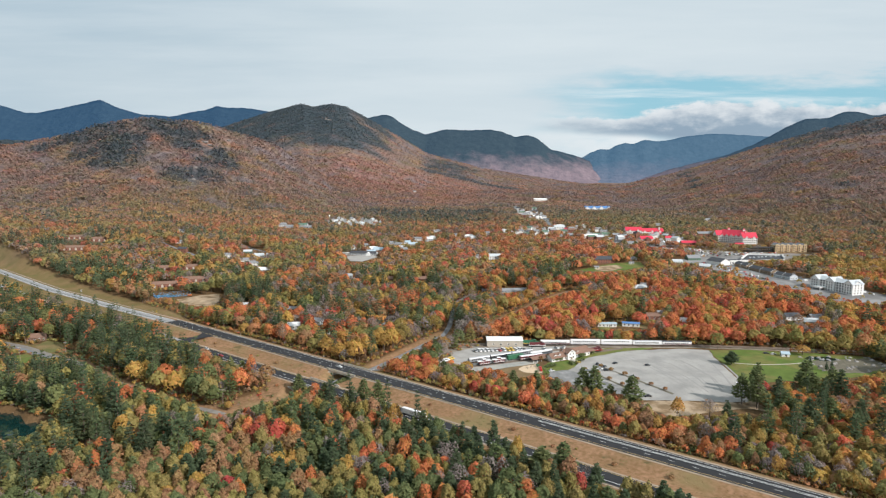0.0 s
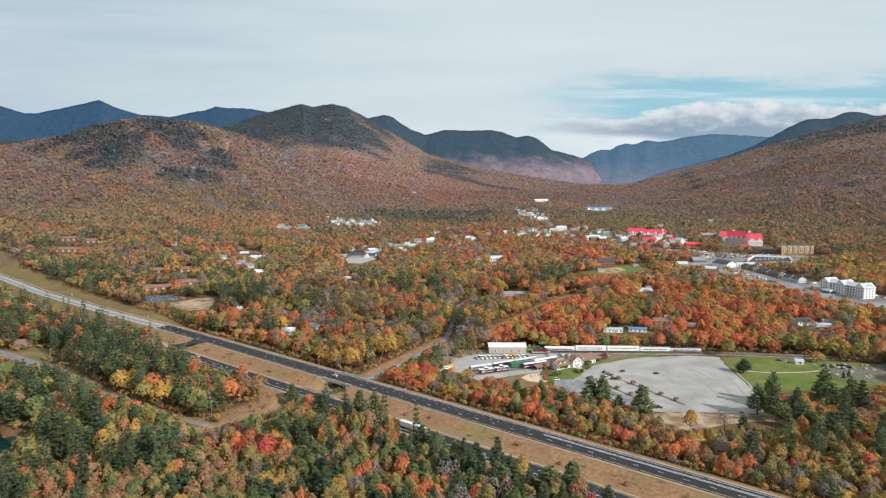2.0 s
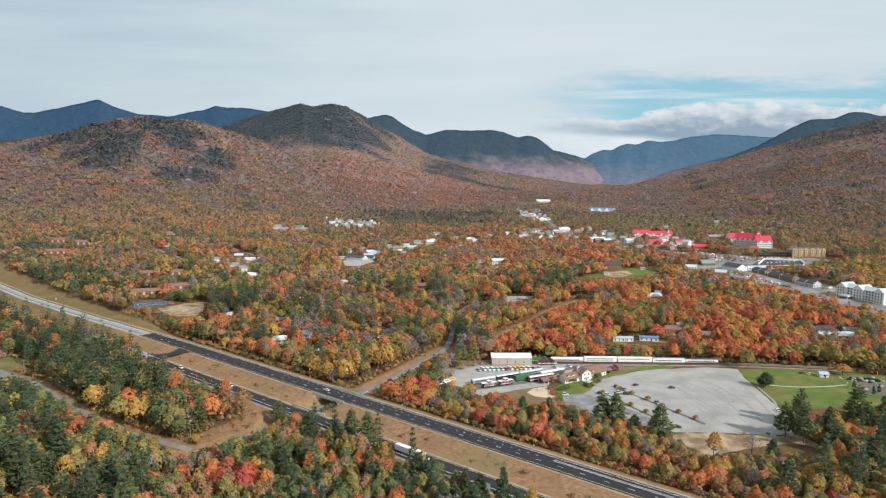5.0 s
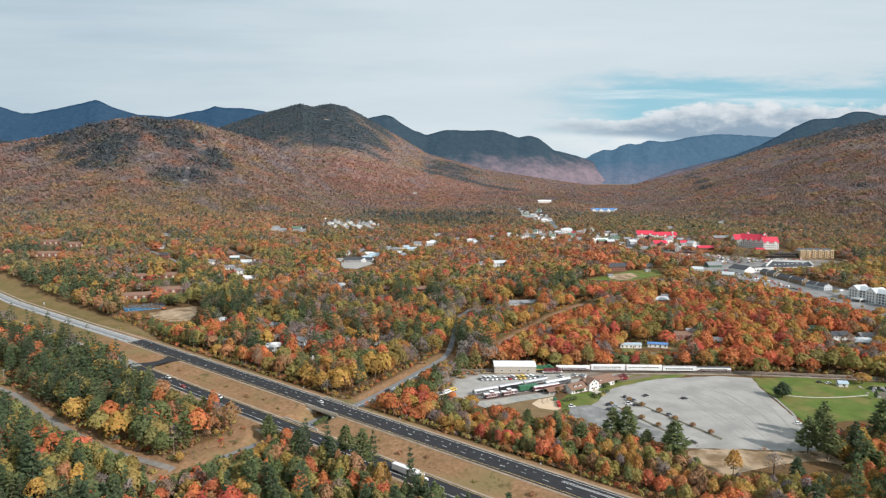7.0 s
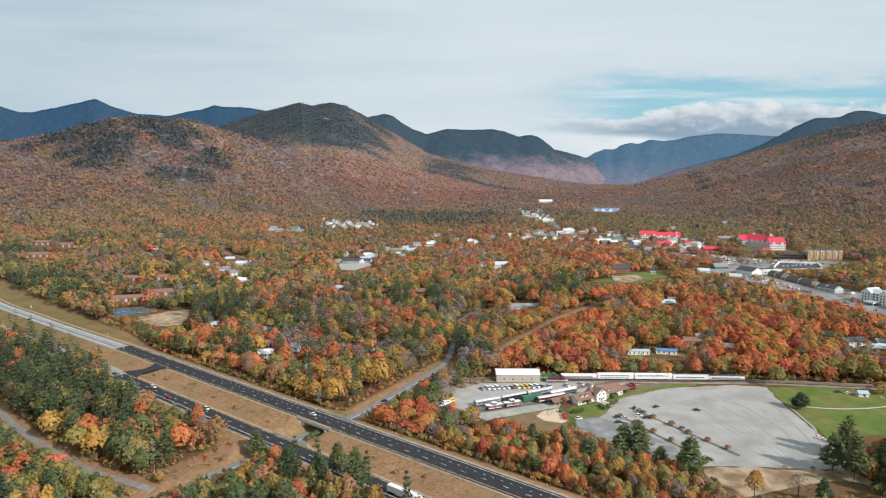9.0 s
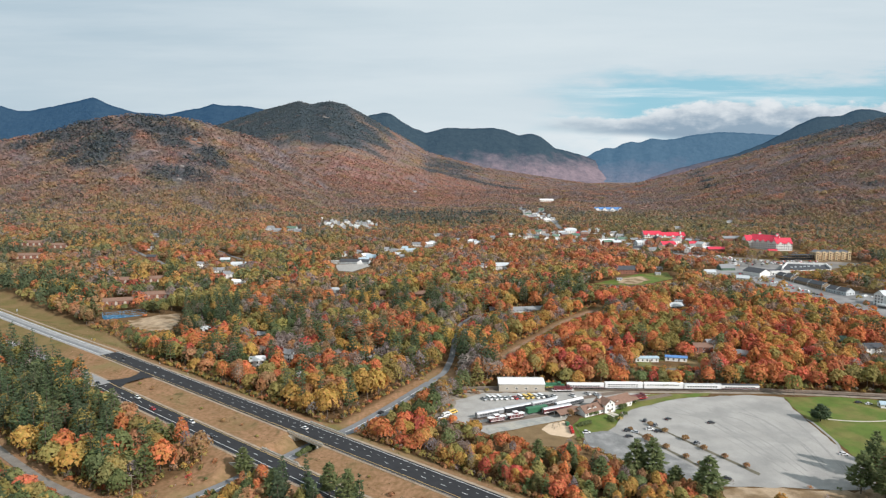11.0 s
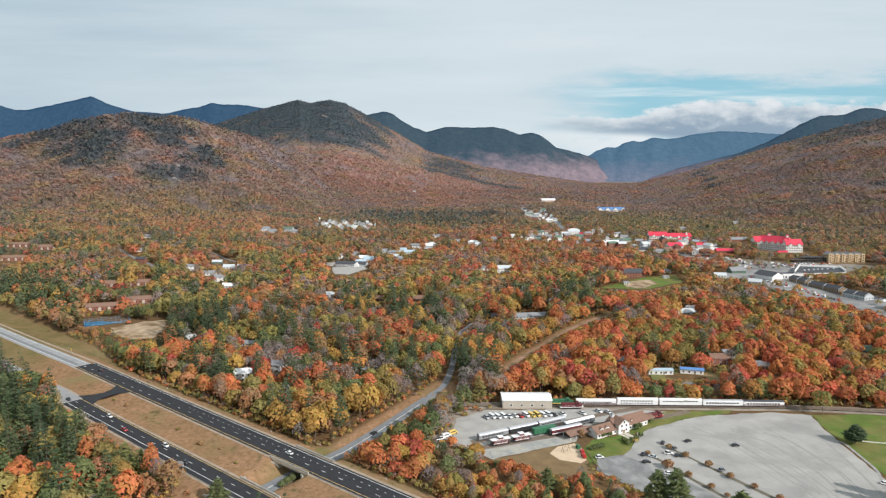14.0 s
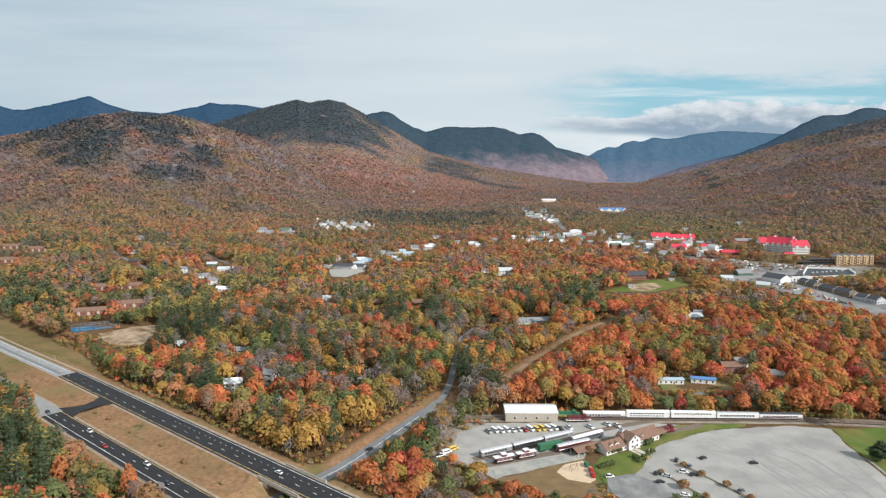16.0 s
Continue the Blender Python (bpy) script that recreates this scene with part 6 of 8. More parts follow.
def semi_truck(x, lane, rot):
    t = thing("semi_truck", pose(x, float(near_y(x)) + lane / 0.79, DECK + 0.03, 0, 0, rot), "white semi truck with a long box trailer on the highway", "truck")
    tr = part("trailer", boxes((-11, 4.8, -1.3, 1.3, 1.1, 4.05), bevel=0.06), CAR_WHITE, t, "long white box trailer")
    part("side_skirt", boxes((-6.5, 1.5, -1.28, -1.22, 0.45, 1.1), (-6.5, 1.5, 1.22, 1.28, 0.45, 1.1)), CAR_GREY, tr)
    cab = part("cab", side_shape([(5.6, 0.7), (10.2, 0.7), (10.2, 1.7), (8.7, 2.05), (8.2, 3.0), (7.6, 3.9), (5.6, 3.95)], 2.4, 0.15), CAR_WHITE, t)
    part("windscreen", side_shape([(8.25, 2.95), (8.7, 2.15), (8.78, 2.2), (8.33, 3.0)], 2.0, 0, 0), GLASS, cab)
    part("fifth_wheel", boxes((3.2, 6.0, -0.5, 0.5, 0.7, 1.1)), BLACK, t)
    wheels(t, (-9.6, -8.4, 3.6, 4.9, 9.3), 1.05, 0.5, 0.4)
    return t


semi_truck(-19, -1.9, -37.3)

# ---- highway furniture and bridges ----


def along(line_y, x):
    return (x, float(line_y(x)))


def bridge(xc, line_y, half_n, half_s, name, label):
    yc = float(line_y(xc))
    ang = math.degrees(math.atan2(float(line_y(xc + 8)) - float(line_y(xc - 8)), 16))
    t = thing(name, pose(xc, yc, DECK, 0, 0, ang), label, "bridge", kind="structure")
    part("deck", boxes((-12.5, 12.5, -half_s, half_n, -1.25, -0.03)), CONCRETE, t)
    for y, s in ((-half_s - 0.25, -1), (half_n + 0.25, 1)):
        part("parapet", boxes((-15, 15, y - 0.25, y + 0.25, -1.45, 0.85), bevel=0.04), CONCRETE, t)
        part("bridge_rail", boxes((-15, 15, y - 0.06, y + 0.06, 1.15, 1.3), *[(x - 0.06, x + 0.06, y - 0.06, y + 0.06, 0.8, 1.2) for x in range(-14, 15, 4)]), STEEL, t)
    for sx in (-1, 1):
        part("abutment", boxes((sx * 9.2 - 0.6, sx * 9.2 + 0.6, -half_s, half_n, -6.6, -1.2)), CONCRETE, t)
        for y, s in ((-half_s, -1), (half_n, 1)):
            bm = bmesh.new()
            a = [bm.verts.new(p) for p in ((sx * 8.6, y, -6.6), (sx * 19, y + s * 5.5, -2.5), (sx * 19, y + s * 5.5, -1.9), (sx * 8.6, y, -0.9))]
            f = bm.faces.new(a)
            ex = bmesh.ops.extrude_face_region(bm, geom=[f])
            bmesh.ops.translate(bm, verts=[v for v in ex["geom"] if isinstance(v, bmesh.types.BMVert)], vec=(sx * 0.25, -s * 0.6, 0))
            bmesh.ops.recalc_face_normals(bm, faces=bm.faces[:])
            part("wing_wall", bm, CONCRETE, t)
    return t


bridge(-75.5, far_y, 9.6, 6.2, "bridge_far", "concrete highway bridge over the side road")
bridge(-90.5, near_y, 5.8, 7.6, "bridge_near", "concrete highway bridge over the side road")


def markings(road_name, line_y, x0, x1, yellow, white, extra=None):
    t = bpy.data.objects[road_name]
    dash = shared_box("lane_dash", 3.05, 0.24, 0.012, PAINT_W)
    x = x0
    while x < x1:
        dx = 12.19 * 0.79
        ang = math.atan2(float(line_y(x + 3)) - float(line_y(x - 3)), 6)
        piece("lane_dash", dash, t, (x, float(line_y(x)), DECK + 0.035), ang)
        x += dx
    pts = [(float(q), float(line_y(q))) for q in np.linspace(x0 - 4, x1, 60)]
    strip("edge_line", pts, 0.28, DECK + 0.035, PAINT_Y, parent=t, offset=yellow)
    strip("edge_line", pts, 0.28, DECK + 0.035, PAINT_W, parent=t, offset=white)


markings("road_far", far_y, -272.8, 395, -4.2, 7.6)
markings("road_near", near_y, -234.8, 395, 4.2, -4.0)
t = bpy.data.objects["road_far"]
dot = shared_box("lane_dot", 1.1, 0.26, 0.012, PAINT_W)
for i in range(51):
    x = -160 + i * 4.1
    piece("lane_dot", dot, t, (x, float(far_y(x)) + 3.9 / 0.79, DECK + 0.036), math.radians(-37.6))
for o, (xa, xb) in ((3.75, (50, 395)), (4.9, (50, 395))):
    strip("gore_line", [(float(q), float(far_y(q))) for q in np.linspace(xa, xb, 40)], 0.34, DECK + 0.036, PAINT_W, parent=t, offset=o)
for nm, ln, offs in (("road_far_old", far_y, (-4.2, 4.2)), ("road_near_old", near_y, (4.2, -4.0))):
    pts = [(float(q), float(ln(q))) for q in np.linspace(-690, -280, 40)]
    for o in offs:
        strip("edge_line", pts, 0.3, DECK + 0.035, PAINT_W, parent=bpy.data.objects[nm], offset=o)
    strip("tar_strip", pts, 3.0, DECK + 0.03, SIDE_ROAD, parent=bpy.data.objects[nm], offset=-1.9)
pts = UNDER[:10]
strip("centre_line", pts, 0.35, -0.93, PAINT_W, parent=bpy.data.objects["side_road"])


def guardrail(line_y, x0, x1, off, label):
    xa = (x0 + x1) / 2
    t = thing("guardrail", pose(0, 0, 0), label, "guardrail", "guardrails")
    pts = [(float(q), float(line_y(q)) + off / 0.79) for q in np.arange(x0, x1, 3.0)]
    for (ax, ay), (bx, by) in zip(pts, pts[1:]):
        a = math.atan2(by - ay, bx - ax)
        piece("rail_beam", shared_box("rail_beam", 3.85, 0.09, 0.32, STEEL), t, ((ax + bx) / 2, (ay + by) / 2, DECK + 0.62), a)
    me = shared_box("rail_post", 0.16, 0.16, 1.1, POLE_WOOD)
    for ax, ay in pts:
        piece("post", me, t, (ax, ay - 0.15, DECK + 0.2))
    return t


guardrail(near_y, -168, -30, -7.6, "galvanised guardrail beside the near carriageway")
guardrail(near_y, 0, 70, -7.6, "galvanised guardrail beside the near carriageway")
guardrail(far_y, -62, 10, -6.6, "galvanised guardrail beside the far carriageway")


def road_sign(x, y, z, rot, w, h, post, face, label, legs=2):
    t = thing("road_sign", pose(x, y, z, 0, 0, rot), label, "sign", "road signs")
    part("panel", boxes((-w / 2, w / 2, -0.04, 0.04, post, post + h), bevel=0.02), face, t)
    for i in range(legs):
        px = 0 if legs == 1 else (-1) ** i * w * 0.3
        part("post", boxes((px - 0.07, px + 0.07, 0.05, 0.17, -0.6, post + h * 0.9)), STEEL, t)


road_sign(-131.2, 440.2, 3.6, -20, 3.4, 2.6, 2.2, SILVER, "grey back of a large road sign on two posts")
road_sign(16.4, 322.8, 3.6, -20, 4.4, 3.4, 2.2, SILVER, "grey back of a large road sign on two posts")
road_sign(-450, 748, 5.0, -30, 2.6, 2.6, 2.4, CAR_WHITE, "white square road sign on a grassy verge", 1)
road_sign(-305.5, 637, 4.8, -30, 1.9, 2.1, 2.0, YELLOW_PAINT, "yellow road sign on a grassy verge", 1)
for x in (-315, -222, -190, -100, -30, 45):
    road_sign(x, float(far_y(x)) + 17, 3.6, -35, 0.7, 0.9, 1.2, CAR_WHITE, "small white marker sign beside the highway", 1)


def utility_pole(x, y, h=11.0):
    t = thing("utility_pole", pose(x, y, float(ground(x, y))), "weathered wooden utility pole with a crossarm", "utility pole", "poles along the lane")
    part("pole", cyl(0.17, -0.5, h, 8, 0.12), POLE_WOOD, t)
    part("crossarm", boxes((-1.2, 1.2, -0.07, 0.07, h - 0.9, h - 0.72)), POLE_WOOD, t)
    part("insulators", boxes(*[(q - 0.06, q + 0.06, -0.06, 0.06, h - 0.72, h - 0.5) for q in (-1.1, -0.4, 0.4, 1.1)]), CAR_WHITE, t)


for x, y in ((-318, 502), (-246.5, 451.5), (-182, 408), (-146, 389), (-345, 486)):
    utility_pole(x, y)
    OPEN_SPOTS.append((x, y, 2.5, 1.5))

# ---- hotels and shops of the town ----


def hotel_block(t, m, w, d, h, rh, wall, roof, storeys, gables=0, sides=True, every=3.6):
    """One wing of a hotel under a parent, with its own windows and cross gables."""
    hull = part("wall", gable(w, d, (-2.0, h), h + rh), wall, t, m=m)
    part("roof", roof_slabs(w, d, h, rh, 0.6, 0.35), roof, t, m=m)
    windows_on(hull, w, d, storeys, every, sides=sides, floor=h / storeys, sz=(2.1, 1.9), frames=False)
    for i in range(gables):
        x = (i + 0.5) * w / gables - w / 2
        g = Matrix.Translation((x, -d / 4 - 0.4, 0)) @ Matrix.Rotation(math.pi / 2, 4, "Z")
        part("cross_gable", gable(d / 2 + 0.8, 4.6, (h - 3, h + 0.2), h + 2.8), wall, t, m=m @ g)
        part("gable_roof", roof_slabs(d / 2 + 0.8, 4.6, h + 0.2, 2.6, 0.35, 0.25), roof, t, m=m @ g)


def red_hotel():
    x, y = 566, 1238
    HOUSE_SPOTS.append((572, 1225, 52))
    t = thing("grand_hotel", pose(x, y, 18.5), "large white hotel with steep red roofs and towers", "hotel")
    hotel_block(t, Matrix.Translation((-1, 6, 0)) @ Matrix.Rotation(math.radians(-48), 4, "Z"), 46, 20, 18, 10.5, WHITE_WALL, RED_ROOF, 5, 5)
    hotel_block(t, Matrix.Translation((-21, 22, 0)), 22, 18, 18, 8.5, WHITE_WALL, RED_ROOF, 5, 1)
    hotel_block(t, Matrix.Translation((19, -12, 0)), 28, 18, 16, 9, WHITE_WALL, RED_ROOF, 4, 2)
    for tx, ty in ((-7, 16), (12, -8)):
        tw = part("tower", boxes((tx - 1.9, tx + 1.9, ty - 1.9, ty + 1.9, 14, 30.5), bevel=0.1), WHITE_WALL, t)
        cap = bmesh.new()
        bmesh.ops.create_cone(cap, cap_ends=True, segments=4, radius1=3.0, radius2=0.2, depth=2.6, matrix=Matrix.Translation((tx, ty, 31.8)) @ Matrix.Rotation(math.pi / 4, 4, "Z"))
        part("tower_roof", cap, RED_ROOF, tw)
    part("porch", boxes((-10, 4, -26, -20, 0, 3.6)), WHITE_WALL, t)
    part("porch_roof", roof_slabs(16, 8, 3.6, 2.4, 0.3, 0.2, x0=-3, y0=-23), RED_ROOF, t)


red_hotel()


def red_lodge():
    HOUSE_SPOTS.append((430, 1385, 52))
    t = thing("lodge_hotel", pose(430, 1392, 22.0), "white lodge with long red roofs and dormer gables", "hotel")
    hotel_block(t, Matrix.Translation((-22, 0, 0)), 36, 18, 12, 7, WHITE_WALL, RED_ROOF, 4, 2)
    hotel_block(t, Matrix.Translation((20, 4, 0)), 50, 16, 9.5, 6.5, WHITE_WALL, RED_ROOF, 3, 3)
    hotel_block(t, Matrix.Translation((28, -16, 0)), 26, 12, 3.6, 4, WHITE_WALL, RED_ROOF, 1, 0)
    for tx in (-27, 36):
        part("chimney", boxes((tx - 1.2, tx + 1.2, -1.2, 1.2, 9, 18)), WHITE_WALL, t)


red_lodge()
house(396, 1262, 8, 26, 16, 5, 5.5, WHITE_WALL, RED_ROOF, "low white shop with a broad red roof", 1, False, name="shop", cat="shop")
house(450, 1272, 0, 24, 12, 5, 3.5, WHITE_WALL, RED_ROOF, "low white shop with a broad red roof", 1, False, name="shop", cat="shop")
house(466, 1214, -4, 32, 13, 4.5, 3.5, BRICK, RED_ROOF, "long low shop with a red roof", 1, False, name="shop", cat="shop")


def yellow_block():
    HOUSE_SPOTS.extend([(606, 1112, 38), (552, 1112, 28), (570, 1108, 20)])
    t = thing("unfinished_hotel", pose(607, 1120, 14.0), "four-storey hotel under construction in yellow sheathing", "building")
    w, d, h = 56, 17, 17.0
    part("wall", boxes((-w / 2, w / 2, -d / 2, d / 2, -1.5, h)), YELLOW_WALL, t, "bare yellow sheathing")
    windows_on(t, w, d, 4, 4.1, floor=4.1, sz=(1.8, 2.0), frames=False)
    part("roof", boxes((-w / 2 - 0.3, w / 2 + 0.3, -d / 2 - 0.3, d / 2 + 0.3, h, h + 0.4)), GREY_ROOF, t)
    for i in range(4):
        g = Matrix.Translation((-21 + i * 14, 0, 0)) @ Matrix.Rotation(math.pi / 2, 4, "Z")
        part("roof_truss", gable(d, 8, (h + 0.4, h + 0.6), h + 3.4), GREY_ROOF, t, m=g)
    for i in range(6):
        x = -25 + i * 10
        part("bay", gable(4.6, 1.6, (2.5, h + 0.2), h + 1.4), YELLOW_WALL, t, m=Matrix.Translation((x, -d / 2 - 0.3, 0)))
        for s in range(4):
            piece("window", shared_box("window", 2.2, 0.12, 1.9, GLASS), t, (x, -d / 2 - 1.12, 4.6 + s * 3.6))
    part("podium", boxes((-w / 2 - 1, w / 2 - 20, -d / 2 - 2.2, -d / 2 - 0.2, -1.5, 3.2)), BLACK, t, "black steel ground floor")
    for i in range(5):
        x = -20 + i * 10
        for zb in (3.5, 7.0, 10.5):
            piece("balcony", shared_box("balcony", 4.0, 1.6, 0.25, BRICK), t, (x, -d / 2 - 0.8, zb))
    part("parking_deck", boxes((-w / 2 - 48, -w / 2 - 1, -6, 8, -1.5, 3.0), (-w / 2 - 48, -w / 2 - 1, -6.4, 8, 5.2, 5.8), (-w / 2 - 48, -w / 2 - 1, -6.4, 8, 8.6, 9.2), (-w / 2 - 36, -w / 2 - 1, -6.4, 8, 12.0, 12.5)), DARK_ROOF, t, "dark unfinished steel wing")
    for i in range(12):
        piece("column", shared_box("column", 0.5, 0.5, 12.4, BLACK), t, (-w / 2 - 47 + i * 4.1, -6.2, 6.0))


yellow_block()


def market_building():
    HOUSE_SPOTS.extend([(425, 985, 20), (452, 998, 20), (505, 1030, 30), (545, 1030, 28)])
    t = thing("market_hall", Matrix(), "white shopping arcade with long dark roofs and parapets", "shop")
    z = float(ground(440, 990))
    m = pose(424, 982, z, 0, 0, -62)
    part("wall", gable(26, 22, (-1.5, 5.0), 9.5), WHITE_WALL, t, "white gabled front", m=m @ Matrix.Rotation(math.pi, 4, "Z"))
    part("roof", roof_slabs(26, 22, 5.0, 4.5, 0.6, 0.4), DARK_ROOF, t, m=m)
    m = pose(455, 992, z, 0, 0, 8)
    part("wing", boxes((-26, 26, -9, 9, -2, 4.6)), WHITE_WALL, t, m=m)
    part("wing_roof", boxes((-26.4, 26.4, -8.2, 9.4, 4.6, 5.0)), DARK_ROOF, t, m=m)
    part("parapet", boxes((-26.6, 26.6, -9.4, -8.2, 4.6, 5.8)), TRIM, t, m=m)
    for i in range(11):
        piece("window", shared_box("window", 2.4, 0.12, 2.2, GLASS), t, m @ Vector((-23 + i * 4.6, -9.04, 1.6)), math.radians(8))
    # the long hall behind, with a white rim
    roof = [(466, 996), (482, 990), (539, 1003), (556, 1044), (506, 1058)]
    part("long_hall", prism(roof, z - 2, z + 5.4), WHITE_WALL, t)
    c = (sum(p[0] for p in roof) / 5, sum(p[1] for p in roof) / 5)
    part("hall_roof", prism([(c[0] + (x - c[0]) * 0.985, c[1] + (y - c[1]) * 0.985) for x, y in roof], z + 5.4, z + 5.8), DARK_ROOF, t, "dark flat roof")
    for (x1, y1), (x2, y2) in ((roof[4], roof[0]), (roof[3], roof[4]), (roof[2], roof[3])):
        d = math.hypot(x2 - x1, y2 - y1)
        part("parapet", boxes((-d / 2, d / 2, -0.7, 0.7, 5.4, 8.2)), TRIM, t, "white raised parapet", m=pose((x1 + x2) / 2, (y1 + y2) / 2, z, 0, 0, math.degrees(math.atan2(y2 - y1, x2 - x1))))
    rng = random.Random(4)
    for i in range(7):
        piece("roof_unit", shared_box("roof_unit", 2.2, 1.8, 1.4, PALE_WALL), t, (490 + i * 8 + rng.uniform(-2, 2), 1014 + i * 3, z + 6.5))


market_building()
for x, y, rot, w in ((450, 951, -80, 30), (458, 908, -76, 46), (468, 866, -72, 28)):
    t = house(x, y, rot, w, 13, 4.6, 3.4, PALE_WALL if w < 30 else WOOD, DARK_ROOF, "long dark-roofed shop on the main street", 1, False, name="shop", cat="shop")
    for k in range(3):
        u = w * (k / 2 - 0.5) * 0.98
        part("fire_wall", gable(0.5, 13.3, (-0.5, 4.9), 8.3), TRIM, t, "white stepped party wall", m=Matrix.Translation((u, 0, 0)))
house(386, 940, -30, 15, 9, 3.4, 3.2, WHITE_WALL, PALE_WALL, "white house with a pale grey roof by the street", 1, False)
house(360, 984, -10, 15, 9, 3.4, 3.0, WHITE_WALL, PALE_WALL, "white house with a pale grey roof by the street", 1, False)
house(398, 1020, 10, 22, 12, 3.6, 4.6, GREEN_ROOF, GREY_ROOF, "low shop with a broad grey hipped roof", 1, False, name="shop", cat="shop")


def pale_hotel():
    """White four-storey hotel with three cross gables and a covered entrance."""
    HOUSE_SPOTS.extend([(488, 784, 30), (482, 800, 16), (494, 766, 16)])
    t = thing("pale_hotel", pose(488, 784, 7.4, 0, 0, -70), "white four-storey hotel with pale grey roofs and gables", "hotel")
    hotel_block(t, Matrix(), 56, 15, 12.6, 3.6, WHITE_WALL, PALE_WALL, 4, 0, every=3.6)
    for x in (-23, -2, 23):
        g = Matrix.Translation((x, 0, 0)) @ Matrix.Rotation(math.pi / 2, 4, "Z")
        part("end_gable", gable(19, 12, (-1, 12.6), 17.4), WHITE_WALL, t, m=g)
        part("gable_roof", roof_slabs(19, 12, 12.6, 4.8, 0.5, 0.3), PALE_WALL, t, m=g)
        for s in range(4):
            for q in (-3.4, 0, 3.4):
                piece("window", shared_box("window", 1.4, 0.12, 1.7, GLASS), t, (x + q, -9.55, 1.8 + s * 3.1))
    for s in range(4):
        for q in (-5, 0, 5):
            piece("window", shared_box("end_window", 0.12, 1.3, 1.6, GLASS), t, (29.05, q, 1.8 + s * 3.1))
    part("porte_cochere", boxes((-18, -6, -20, -8, 3.2, 4.8), (-17.6, -17, -19.6, -19, 0, 3.2), (-7, -6.4, -19.6, -19, 0, 3.2)), WHITE_WALL, t)


pale_hotel()
t = house(484, 2062, 4, 84, 18, 7, 6, PALE_WALL, BLUE_ROOF, "long building with a bright blue roof", 2, False, name="resort_building", cat="building", spot=45)
for u in (-36, -13, 11, 35):
    g = Matrix.Translation((u, -4, 0)) @ Matrix.Rotation(math.pi / 2, 4, "Z")
    part("gable_wing", gable(18, 12, (-1, 7), 12.5), WHITE_WALL, t, m=g)
    part("wing_roof", roof_slabs(18, 12, 7, 5.5, 0.4, 0.3), BLUE_ROOF, t, m=g)
    for q in (-3, 0, 3):
        piece("window", shared_box("window", 1.6, 0.12, 1.8, GLASS), t, (u + q, -13.1, 3.0))
house(352, 2450, 5, 52, 14, 5, 4, WHITE_WALL, WHITE_ROOF, "long white building on the wooded slope", 1, False, name="resort_building", cat="building", spot=30)


def school():
    HOUSE_SPOTS.extend([(-150, 1078, 24), (-132, 1072, 12), (-170, 1084, 12)])
    t = thing("school_building", pose(-150, 1082, 13.2, 0, 0, -9), "low school with a long dark grey roof and pale walls", "school")
    part("wall", gable(46, 16, (-2, 4.2), 7.2), PALE_WALL, t)
    part("roof", roof_slabs(46, 16, 4.2, 3.0, 0.8, 0.3), DARK_ROOF, t)
    windows_on(t, 46, 16, 1, 3.2)
    part("white_annex", boxes((-46, -23, -6, 5, -2, 3.4)), TRIM, t)
    part("annex_roof", boxes((-46.4, -23, -6.4, 5.4, 3.4, 3.8)), WHITE_ROOF, t)
    part("entrance_gable", gable(7, 8, (-1, 3.8), 6.4), TRIM, t, m=Matrix.Translation((10, -7.5, 0)) @ Matrix.Rotation(math.pi / 2, 4, "Z"))


school()

